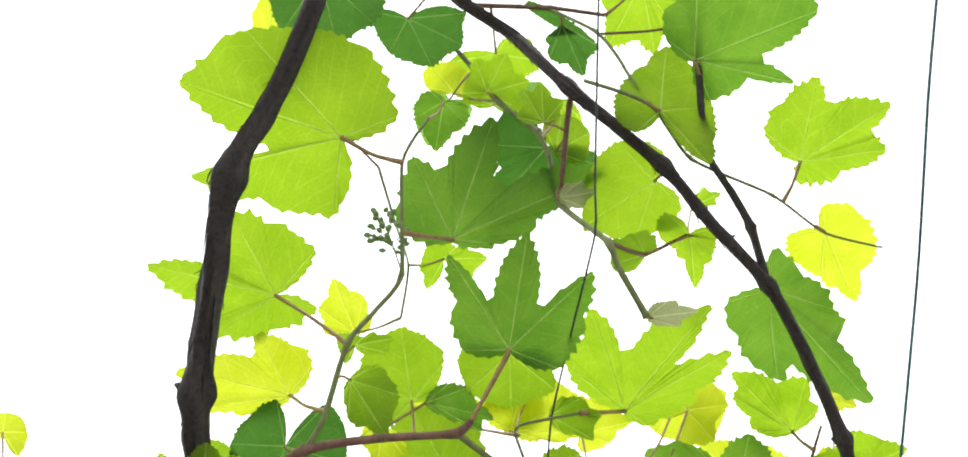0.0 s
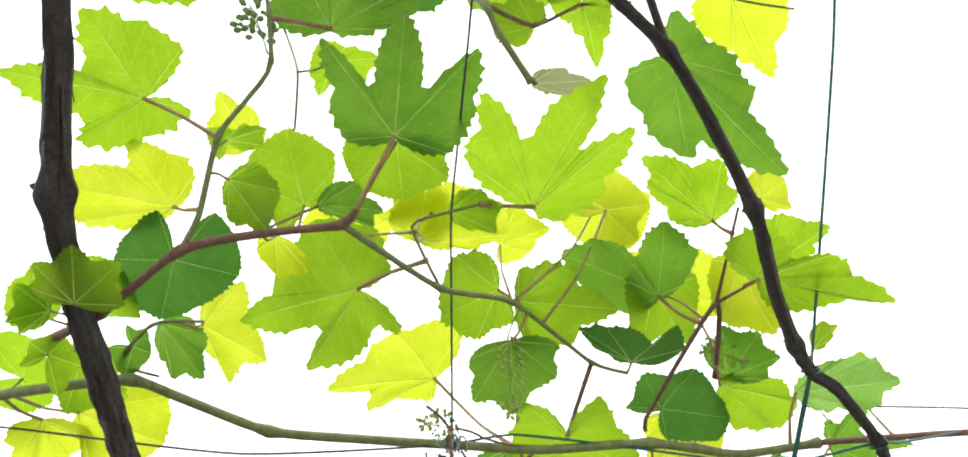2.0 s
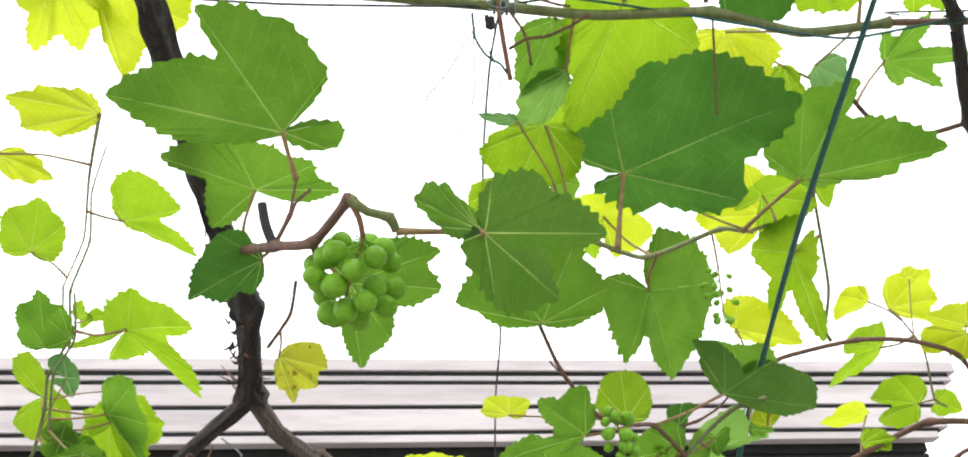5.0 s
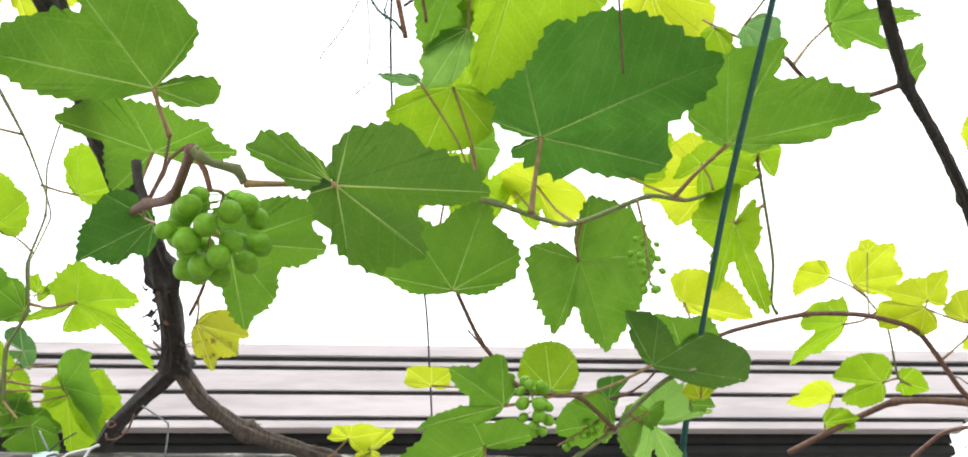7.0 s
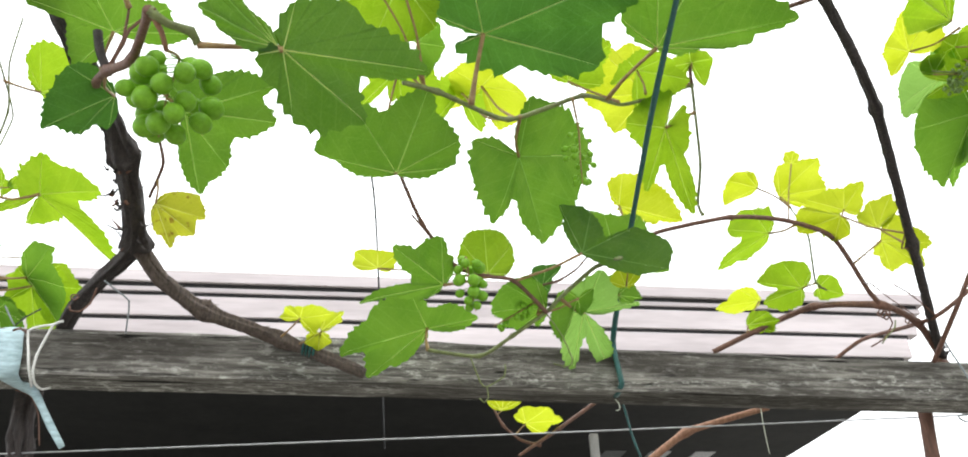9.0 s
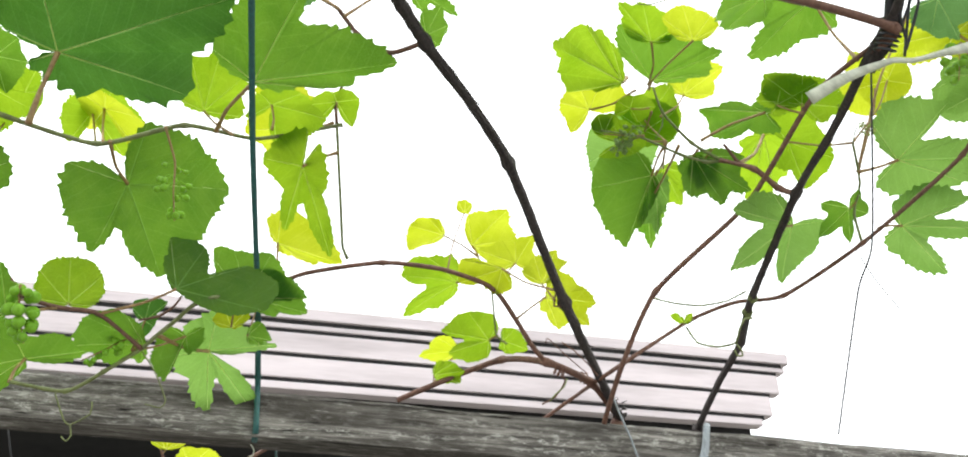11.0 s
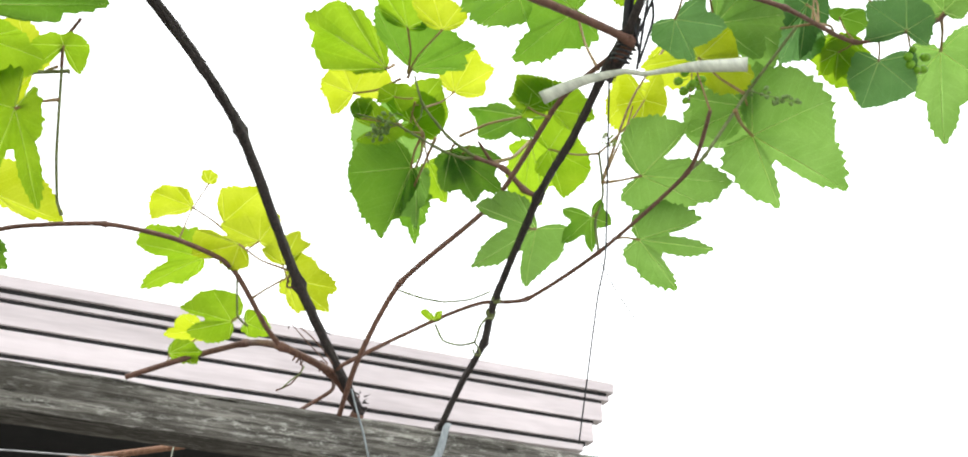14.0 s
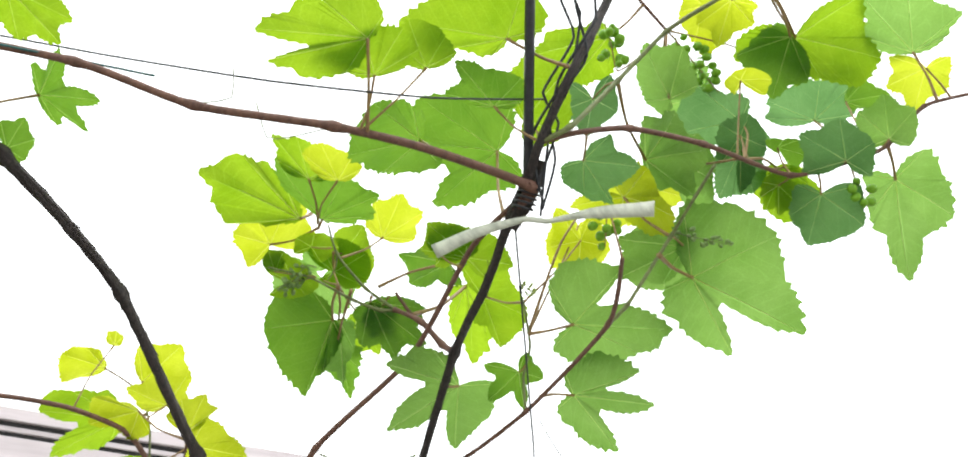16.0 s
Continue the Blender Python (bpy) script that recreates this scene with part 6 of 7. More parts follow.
leaf(vine_b, (0.147, 0.595, 2.601), (16, -11, -163), (0.009, 0.014, 0.028, 0.039, 0.032), (-98, -60, 0, 68, 108), ((-78, 0.011), (-29, 0.020), (36, 0.034), (85, 0.041)), YOUNG, (0.189, 0.568, 2.541))
leaf(vine_a, (-0.034, 0.910, 2.274), (9, -36, -84), (0.007, 0.015, 0.038, 0.055, 0.029), (-41, -6, 0, 104, 131), ((-13, 0.010), (-3, 0.023), (79, 0.049), (118, 0.042)), FRESH, (-0.034, 0.861, 2.238))
leaf(vine_a, (-0.062, 0.988, 2.293), (-37, -2, 16), (0.018, 0.039, 0.059, 0.062, 0.038), (-106, -44, 0, 56, 104), ((-70, 0.030), (-18, 0.045), (34, 0.055), (70, 0.038)), FRESH, (-0.087, 0.954, 2.276))
leaf(vine_a, (0.350, 0.906, 2.338), (-36, 30, 61), (0.038, 0.060, 0.076, 0.056, 0.040), (-96, -58, 0, 41, 100), ((-74, 0.051), (-32, 0.064), (17, 0.064), (62, 0.041)), FRESH, (0.358, 0.885, 2.298))
leaf(vine_a, (0.265, 0.884, 2.382), (12, -19, -132), (0.034, 0.093, 0.086, 0.055, 0.039), (-46, -30, 0, 49, 114), ((-40, 0.066), (-13, 0.098), (24, 0.073), (78, 0.052)), YOUNG, (0.253, 0.815, 2.312))
leaf(vine_a, (0.469, 0.861, 2.454), (-25, -14, -29), (0.043, 0.054, 0.070, 0.063, 0.037), (-117, -49, 0, 43, 80), ((-83, 0.051), (-11, 0.061), (17, 0.071), (63, 0.062)), YOUNG, (0.358, 0.885, 2.298))
leaf(vine_a, (0.640, 0.867, 2.354), (-3, -27, -151), (0.013, 0.040, 0.088, 0.071, 0.044), (-40, -24, 0, 36, 55), ((-32, 0.026), (-11, 0.059), (16, 0.073), (44, 0.062)), FRESH, (0.599, 0.855, 2.313))
leaf(vine_a, (-0.128, 1.034, 2.296), (20, -8, -49), (0.033, 0.063, 0.034, 0.067, 0.073), (-143, -57, 0, 118, 144), ((-82, 0.055), (-35, 0.063), (83, 0.035), (134, 0.078)), FRESH, (-0.134, 1.017, 2.260))
leaf(vine_a, (0.681, 0.870, 2.493), (43, -24, -121), (0.016, 0.061, 0.054, 0.034, 0.032), (-71, -37, 0, 72, 127), ((-49, 0.038), (-26, 0.054), (31, 0.046), (105, 0.034)), YOUNG, (0.606, 0.851, 2.314))
leaf(vine_a, (0.186, 0.923, 2.418), (10, -21, -126), (0.031, 0.031, 0.062, 0.047, 0.049), (-180, -56, 0, 87, 135), ((-98, 0.019), (-19, 0.049), (32, 0.042), (113, 0.051)), YOUNG, (0.253, 0.815, 2.312))
leaf(vine_b, (0.694, 1.438, 2.025), (49, -16, -166), (0.018, 0.081, 0.065, 0.063, 0.065), (-126, -79, 0, 43, 69), ((-94, 0.047), (-36, 0.056), (21, 0.058), (59, 0.076)), MATURE, (0.711, 1.459, 2.047))
leaf(vine_b, (0.630, 1.420, 1.953), (-54, 10, 16), (0.022, 0.037, 0.060, 0.024, 0.024), (-100, -50, 0, 33, 141), ((-76, 0.029), (-26, 0.051), (7, 0.012), (80, 0.022)), MATURE, (0.573, 1.414, 1.925))
leaf(vine_b, (0.581, 1.409, 1.963), (48, -29, -146), (0.020, 0.013, 0.034, 0.027, 0.021), (-174, -78, 0, 35, 91), ((-130, 0.019), (-13, 0.016), (11, 0.033), (73, 0.027)), OLD, (0.573, 1.414, 1.925))
leaf(vine_b, (0.683, 1.384, 1.955), (70, -31, -158), (0.004, 0.015, 0.031, 0.024, 0.023), (-78, -32, 0, 62, 115), ((-58, 0.007), (-14, 0.026), (29, 0.027), (95, 0.024)), YOUNG, (0.684, 1.366, 1.986))
leaf(vine_c, (1.580, 0.943, 2.434), (47, -19, 104), (0.048, 0.073, 0.079, 0.041, 0.013), (-92, -45, 0, 74, 173), ((-66, 0.055), (-21, 0.068), (35, 0.061), (100, 0.032)), HAZED_PALE, (1.566, 0.905, 2.525))
leaf(vine_c, (1.688, 0.942, 2.435), (5, 39, 52), (0.030, 0.073, 0.086, 0.040, 0.046), (-122, -50, 0, 44, 136), ((-76, 0.041), (-26, 0.084), (10, 0.068), (102, 0.054)), HAZED_DULL, (1.640, 0.902, 2.307))
leaf(vine_c, (1.689, 0.956, 2.396), (-40, 0, -46), (0.032, 0.071, 0.060, 0.043, 0.024), (-92, -38, 0, 32, 63), ((-63, 0.048), (-22, 0.062), (14, 0.057), (43, 0.032)), HAZED_DULL, (1.640, 0.902, 2.307))
leaf(vine_c, (1.735, 0.937, 2.361), (-40, 3, -43), (0.025, 0.061, 0.062, 0.039, 0.015), (-74, -33, 0, 40, 78), ((-51, 0.041), (-19, 0.053), (14, 0.054), (58, 0.024)), FRESH, (1.640, 0.902, 2.307))
leaf(vine_c, (1.498, 0.943, 2.524), (5, 40, 51), (0.022, 0.056, 0.107, 0.085, 0.035), (-80, -26, 0, 38, 99), ((-42, 0.034), (-13, 0.089), (16, 0.102), (66, 0.059)), FRESH, (1.528, 0.895, 2.550))
leaf(vine_c, (1.602, 0.865, 2.547), (-36, 19, -22), (0.026, 0.033, 0.049, 0.059, 0.041), (-117, -65, 0, 30, 89), ((-87, 0.029), (-24, 0.039), (14, 0.065), (57, 0.046)), YOUNG, (1.566, 0.905, 2.525))
leaf(vine_c, (1.242, 1.331, 2.327), (27, -31, -148), (0.028, 0.044, 0.056, 0.055, 0.048), (-180, -59, 0, 84, 111), ((-100, 0.027), (-32, 0.053), (48, 0.050), (106, 0.058)), FRESH, (1.229, 1.279, 2.321))
leaf(vine_b, (1.348, 1.154, 2.257), (18, -38, -149), (0.016, 0.026, 0.058, 0.043, 0.031), (-150, -37, 0, 51, 107), ((-84, 0.016), (-16, 0.048), (24, 0.047), (89, 0.039)), FRESH, (1.365, 1.130, 2.227))
leaf(vine_c, (1.184, 1.299, 2.271), (19, -35, -152), (0.039, 0.026, 0.028, 0.045, 0.039), (-181, -78, 0, 80, 128), ((-145, 0.026), (-38, 0.037), (56, 0.033), (110, 0.052)), FRESH, (1.211, 1.277, 2.271))
leaf(vine_b, (1.353, 1.490, 2.089), (40, -10, 161), (0.007, 0.022, 0.006, 0.022, 0.013), (-78, -29, 0, 41, 83), ((-51, 0.014), (-9, 0.016), (26, 0.013), (65, 0.025)), FRESH, (1.353, 1.492, 2.089))
leaf(vine_c, (1.392, 0.987, 2.359), (23, -17, -168), (0.030, 0.054, 0.073, 0.082, 0.044), (-138, -71, 0, 36, 58), ((-104, 0.044), (-36, 0.059), (19, 0.082), (48, 0.067)), FRESH, (1.388, 0.937, 2.271))
leaf(vine_a, (0.271, 0.973, 1.939), (22, 68, 155), (0.022, 0.045, 0.059, 0.074, 0.044), (-23, -11, 0, 17, 30), ((-15, 0.034), (-3, 0.052), (9, 0.067), (22, 0.054)), MATURE, (0.275, 0.981, 1.940))
leaf(vine_a, (-0.233, 1.802, 2.088), (-17, -54, -48), (0.031, 0.034, 0.026, 0.024, 0.029), (-141, -81, 0, 100, 182), ((-110, 0.031), (-51, 0.030), (49, 0.021), (152, 0.031)), MATURE, (-0.284, 1.852, 2.108))
leaf(vine_a, (-0.240, 1.785, 2.181), (15, -54, -88), (0.021, 0.033, 0.019, 0.039, 0.033), (-180, -71, 0, 100, 144), ((-118, 0.016), (-51, 0.025), (74, 0.025), (125, 0.041)), HAZED_DULL, (-0.284, 1.852, 2.108))
leaf(vine_b, (0.338, 1.093, 2.151), (4, 23, 98), (0.008, 0.025, 0.042, 0.030, 0.012), (-58, -7, 0, 8, 36), ((-24, 0.014), (-4, 0.035), (3, 0.037), (21, 0.021)), HAZED_DULL, (0.406, 1.183, 2.079))
leaf(vine_b, (0.341, 1.178, 2.141), (-28, 26, 31), (0.027, 0.046, 0.056, 0.035, 0.015), (-47, -14, 0, 21, 113), ((-36, 0.038), (-7, 0.056), (18, 0.048), (74, 0.021)), FRESH, (0.406, 1.183, 2.079))
leaf(vine_b, (1.435, 1.308, 2.341), (3, 14, -25), (0.016, 0.113, 0.194, 0.132, 0.052), (-73, -17, 0, 12, 107), ((-34, 0.057), (-8, 0.159), (8, 0.165), (56, 0.069)), FRESH, (1.341, 1.253, 2.228))
leaf(vine_c, (1.230, 1.363, 2.333), (-28, 14, 25), (0.069, 0.073, 0.067, 0.065, 0.037), (-80, -21, 0, 75, 168), ((-56, 0.068), (-3, 0.077), (36, 0.049), (109, 0.053)), HAZED_PALE, (1.242, 1.273, 2.263))
leaf(vine_c, (1.239, 1.325, 2.346), (22, 23, 136), (0.019, 0.018, 0.038, 0.047, 0.035), (-180, -87, 0, 43, 93), ((-143, 0.016), (-31, 0.026), (20, 0.044), (70, 0.045)), HAZED_PALE, (1.242, 1.273, 2.263))
leaf(vine_c, (1.292, 1.380, 2.301), (-24, -20, -38), (0.018, 0.065, 0.075, 0.038, 0.018), (-81, -32, 0, 44, 99), ((-44, 0.046), (-11, 0.065), (12, 0.060), (74, 0.025)), FRESH, (1.242, 1.273, 2.263))
leaf(vine_c, (1.262, 1.353, 2.264), (-30, -9, -17), (0.011, 0.072, 0.102, 0.049, 0.012), (-65, -30, 0, 22, 85), ((-33, 0.037), (-8, 0.082), (7, 0.067), (59, 0.025)), HAZED_PALE, (1.242, 1.273, 2.263))
leaf(vine_c, (1.575, 1.112, 2.439), (-17, -39, -96), (0.048, 0.073, 0.115, 0.061, 0.023), (-121, -61, 0, 25, 37), ((-98, 0.066), (-29, 0.084), (10, 0.094), (34, 0.036)), YOUNG, (1.482, 1.190, 2.195))
leaf(vine_c, (1.566, 1.189, 2.407), (-42, -7, -39), (0.042, 0.070, 0.071, 0.044, 0.020), (-146, -55, 0, 50, 101), ((-106, 0.040), (-29, 0.075), (32, 0.061), (74, 0.036)), YOUNG, (1.482, 1.190, 2.195))
leaf(vine_c, (1.661, 1.077, 2.351), (-41, 13, -18), (0.058, 0.088, 0.092, 0.065, 0.020), (-73, -48, 0, 46, 103), ((-56, 0.070), (-25, 0.103), (32, 0.090), (74, 0.043)), HAZED_PALE, (1.581, 0.990, 2.236))
leaf(vine_c, (1.615, 1.001, 2.395), (-44, 27, -68), (0.056, 0.036, 0.075, 0.065, 0.050), (-136, -56, 0, 51, 119), ((-109, 0.048), (-15, 0.050), (26, 0.079), (89, 0.055)), HAZED_PALE, (1.637, 0.901, 2.307))
leaf(vine_c, (1.738, 0.952, 2.375), (-39, -6, -53), (0.030, 0.064, 0.106, 0.063, 0.022), (-101, -28, 0, 34, 74), ((-58, 0.047), (-9, 0.075), (17, 0.086), (52, 0.039)), FRESH, (1.640, 0.902, 2.307))
leaf(vine_b, (0.143, 0.607, 2.602), (-16, 8, 14), (0.015, 0.041, 0.056, 0.035, 0.024), (-116, -45, 0, 45, 109), ((-69, 0.027), (-18, 0.048), (16, 0.032), (89, 0.029)), HAZED_PALE, (0.161, 0.552, 2.573))
leaf(vine_b, (0.247, 0.594, 2.582), (18, -6, -175), (0.027, 0.007, 0.027, 0.040, 0.042), (-249, -102, 0, 50, 86), ((-200, 0.012), (-23, 0.017), (29, 0.038), (72, 0.043)), HAZED_PALE, (0.235, 0.582, 2.499))
leaf(vine_b, (0.265, 0.575, 2.587), (-18, -6, -29), (0.022, 0.056, 0.064, 0.031, 0.010), (-49, -22, 0, 28, 61), ((-31, 0.040), (-11, 0.057), (9, 0.046), (47, 0.018)), FRESH, (0.235, 0.582, 2.499))
leaf(vine_b, (0.187, 0.553, 2.632), (-18, -2, -17), (0.056, 0.068, 0.040, 0.055, 0.024), (-85, -63, 0, 74, 136), ((-73, 0.069), (-49, 0.043), (43, 0.043), (99, 0.043)), FRESH, (0.169, 0.497, 2.622))
leaf(vine_a, (0.523, 0.903, 2.351), (-29, -37, -21), (0.039, 0.062, 0.075, 0.062, 0.038), (-156, -50, 0, 68, 119), ((-94, 0.038), (-15, 0.050), (36, 0.064), (94, 0.044)), FRESH, (0.562, 0.890, 2.294))
leaf(vine_a, (0.622, 0.879, 2.374), (-34, -32, -12), (0.045, 0.071, 0.084, 0.085, 0.029), (-124, -56, 0, 60, 136), ((-84, 0.052), (-26, 0.068), (32, 0.078), (89, 0.051)), YOUNG, (0.606, 0.851, 2.314))
stem(vine_a, "shoot", GREEN, 0.0012, 0.003, [(-0.197, 1.583, 2.481), (-0.216, 1.626, 2.422), (-0.216, 1.669, 2.359), (-0.242, 1.716, 2.297), (-0.24, 1.757, 2.237), (-0.27, 1.793, 2.191), (-0.274, 1.826, 2.144), (-0.289, 1.866, 2.089), (-0.314, 1.888, 2.062)], (2, 3, 4, 6))
bunch(vine_a, (0.189, 0.981, 1.933), (0.19, 1.019, 1.957), (0.176, 1.058, 1.906), 24, .0086, .033, GRAPE)
bunch(vine_b, (0.468, 1.340, 1.945), (0.466, 1.3, 1.94), (0.48, 1.324, 1.885), 18, .0062, .015, GRAPE)
bunch(vine_b, (0.584, 1.223, 2.119), (0.598, 1.253, 2.093), (0.607, 1.285, 2.034), 16, .0038, .016, GRAPE)
bunch(vine_a, (0.112, 0.669, 2.36), (0.105, 0.668, 2.385), (0.083, 0.662, 2.445), 40, .0026, .017, BUD)
bunch(vine_a, (0.366, 0.89, 2.295), (0.354, 0.902, 2.269), (0.361, 0.95, 2.201), 70, .0016, .014, BLOSSOM)
bunch(vine_a, (0.583, 0.926, 2.287), (0.575, 0.937, 2.305), (0.619, 0.938, 2.282), 50, .0016, .013, BLOSSOM)
bunch(vine_a, (0.317, 1.003, 2.211), (0.314, 0.994, 2.222), (0.271, 0.991, 2.23), 44, .0018, .014, BLOSSOM)
bunch(vine_c, (1.566, 0.905, 2.525), (1.582, 0.91, 2.518), (1.651, 0.929, 2.462), 22, .0055, .02, GRAPE)
bunch(vine_c, (1.204, 1.280, 2.270), (1.195, 1.285, 2.266), (1.170, 1.303, 2.251), 20, .0024, .010, BUD)
bunch(vine_c, (1.505, 0.981, 2.173), (1.497, 0.986, 2.252), (1.503, 1.012, 2.213), 11, .0055, .015, GRAPE)
bunch(vine_c, (1.498, 0.869, 2.401), (1.503, 0.938, 2.449), (1.47, 0.903, 2.493), 12, .006, .016, GRAPE)
bunch(vine_c, (1.582, 0.982, 2.239), (1.582, 0.986, 2.24), (1.649, 0.967, 2.226), 18, .0026, .008, BUD)
bunch(vine_c, (1.778, 0.875, 2.332), (1.791, 0.887, 2.315), (1.81, 0.899, 2.286), 8, .006, .014, GRAPE)
bunch(vine_c, (1.208, 1.266, 2.278), (1.198, 1.271, 2.282), (1.175, 1.294, 2.258), 20, .0028, .012, BUD)
bunch(vine_b, (0.569, 1.407, 1.939), (0.566, 1.408, 1.937), (0.519, 1.426, 1.912), 12, .004, .012, GRAPE)
bunch(vine_c, (1.466, 1.167, 2.226), (1.442, 1.127, 2.218), (1.461, 1.12, 2.208), 20, .0016, .008, BLOSSOM)
cord("cord_wire", TEAL, .0016, [(0.594, 0.349, 2.568), (0.598, 0.454, 2.489), (0.642, 0.626, 2.42), (0.651, 0.885, 2.227)])
cord("trellis_wire", BLACKWIRE, .0012, [(-0.289, 1.084, 2.276), (-0.142, 1.077, 2.267), (0.104, 1.009, 2.196), (0.309, 1.004, 2.212)])
cord("trellis_wire", TEAL, .0014, [(0.309, 1.004, 2.212), (0.369, 0.993, 2.219), (0.464, 0.991, 2.21), (0.593, 0.991, 2.196), (0.652, 0.988, 2.192), (0.752, 0.966, 2.207), (0.771, 0.963, 2.205), (0.977, 1.007, 2.277)])
cord("hanging_wire", BLACKWIRE, .0012, [(0.255, 0.409, 2.546), (0.273, 0.564, 2.389), (0.28, 0.6, 2.365), (0.284, 0.708, 2.349), (0.287, 0.804, 2.33), (0.295, 0.878, 2.287), (0.309, 1.004, 2.212)])
cord("hanging_wire", BLACKWIRE, .0012, [(0.309, 1.004, 2.212), (0.308, 1.067, 2.191), (0.318, 1.185, 2.143), (0.36, 1.35, 2.062), (0.377, 1.5, 2.023), (0.408, 1.75, 1.846)])
cord("trellis_wire", BLACKWIRE, .0012, [(0.756, 1.028, 2.281), (0.798, 1.081, 2.349), (0.922, 1.038, 2.321), (1.093, 0.925, 2.229), (1.253, 0.912, 2.26), (1.388, 0.924, 2.329)])
cord("hanging_wire", BLACKWIRE, .0013, [(1.39, 1.018, 2.239), (1.492, 1.21, 2.098), (1.545, 1.32, 2.085), (1.654, 1.572, 1.963)])
cord("low_wire", GALV, .0012, [(-0.122, 1.68, 1.81), (0.106, 1.68, 1.823), (0.707, 1.68, 1.858), (1.797, 1.68, 1.926)])

# ---- twine, rod and tape ----
def ribbon(name, material, pts, widths, thick, label, cat, side=(0, 0, 1)):
    """A flat band through pts with a width at each."""
    path, marks = spline(pts, 0.012)
    n = len(path) - 1
    verts, faces = [], []
    ref = Vector(side)
    for i, p in enumerate(path):
        f = i / n * (len(widths) - 1)
        k = min(int(f), len(widths) - 2)
        w = widths[k] + (widths[k + 1] - widths[k]) * (f - k)
        t = (path[min(i + 1, n)] - path[max(i - 1, 0)]).normalized()
        s = (ref - t * ref.dot(t)).normalized()
        o = t.cross(s) * thick
        s = s * (w / 2) * (1 + 0.12 * noise.noise((i * 0.3, 2, 0)))
        verts += [p - s - o, p + o * 0.6, p + s - o, p + s + o, p + o * 2.2, p - s + o]
    for i in range(n):
        for k in range(6):
            q = (k + 1) % 6
            faces.append((i * 6 + k, i * 6 + q, i * 6 + 6 + q, i * 6 + 6 + k))
    faces += [tuple(range(5, -1, -1)), tuple(n * 6 + k for k in range(6))]
    me = bpy.data.meshes.new(name)
    me.from_pydata(verts, [], faces)
    return tagged(link(name, me, material, None), label, cat)


ribbon("twine_band", TEAL, [(0.651, 0.885, 2.227), (0.679, 1.2, 2.118), (0.709, 1.45, 2.02), (0.722, 1.566, 1.958), (0.728, 1.567, 1.893), (0.728, 1.6, 1.885)], [0.004, 0.0065, 0.007, 0.0065, 0.008, 0.008], 0.0006, "dark green flat twine tied from vine down round the beam", "twine", (1, 0, 0))
ribbon("plastic_tape", STRAP, [(1.306, 1.045, 2.169), (1.345, 1.02, 2.19), (1.395, 0.995, 2.206), (1.418, 0.991, 2.207), (1.455, 0.955, 2.202), (1.507, 0.91, 2.189)], [0.017, 0.013, 0.007, 0.006, 0.014, 0.019], 0.0007, "faded white plastic tape knotted round the vine", "tape", (0, -0.4, 1))
path, _ = spline([(1.395, 0.988, 2.25), (1.325, 0.813, 2.4), (1.231, 0.579, 2.6)], 0.03)
tagged(link("black_rod", tube_mesh("black_rod", path, [0.0058] * len(path), 12), BLACKWIRE, None), "straight black coated rod lashed to the vine", "rod")
# wire lashing twisted round the junction and up the stem
for pts in ([(1.401, 0.975, 2.243), (1.406, 0.924, 2.296), (1.381, 0.91, 2.322), (1.398, 0.859, 2.37), (1.368, 0.832, 2.412), (1.35, 0.75, 2.5)],
            [(1.412, 0.985, 2.227), (1.382, 0.944, 2.285), (1.404, 0.881, 2.344), (1.398, 0.84, 2.391), (1.381, 0.827, 2.412), (1.37, 0.74, 2.5)],
            [(1.413, 0.995, 2.216), (1.402, 0.95, 2.269), (1.394, 0.895, 2.333), (1.416, 0.838, 2.386), (1.404, 0.818, 2.413), (1.38, 0.74, 2.49)],
            [(1.413, 0.99, 2.222), (1.413, 0.951, 2.264), (1.393, 0.92, 2.306), (1.417, 0.867, 2.354), (1.385, 0.826, 2.412), (1.4, 0.75, 2.49)]):
    cord("lashing_wire", BLACKWIRE, 0.0018, pts)


def coil(name, material, centre, axis, radius, turns, r, length):
    """Several turns of cord wound round a stem."""
    ax = Vector(axis).normalized()
    u = ax.orthogonal().normalized()
    v = ax.cross(u)
    n = int(turns * 12)
    pts = [Vector(centre) + ax * (length * (i / n - 0.5)) + (u * math.cos(i * 0.5236) + v * math.sin(i * 0.5236)) * radius * (1 + 0.2 * noise.noise((i * 0.4, radius * 50, 1))) for i in range(n + 1)]
    me = tube_mesh(name, pts, [r] * len(pts), 5)
    label, cat = CORD_LABEL[name]
    return tagged(link(name, me, material, None), label, cat)


coil("lashing_wire", BLACKWIRE, (1.396, 0.995, 2.238), (0.1, -0.55, 0.6), 0.012, 5, 0.0014, 0.03)
coil("tie_cord", TEAL, (0.309, 1.004, 2.212), (1, 0, 0.02), 0.0068, 4, 0.0011, 0.016)
coil("tie_cord", TEAL, (0.751, 0.966, 2.207), (0.2, 0.6, -0.5), 0.0085, 3, 0.0011, 0.012)
coil("tie_cord", GREEN, (1.4062, 1.376, 2.0835), (-0.03, -0.236, 0.111), 0.0064, 3, 0.0013, 0.007)
coil("tie_cord", GREEN, (1.409, 1.4, 2.072), (-0.03, -0.236, 0.111), 0.0068, 3, 0.0014, 0.009)
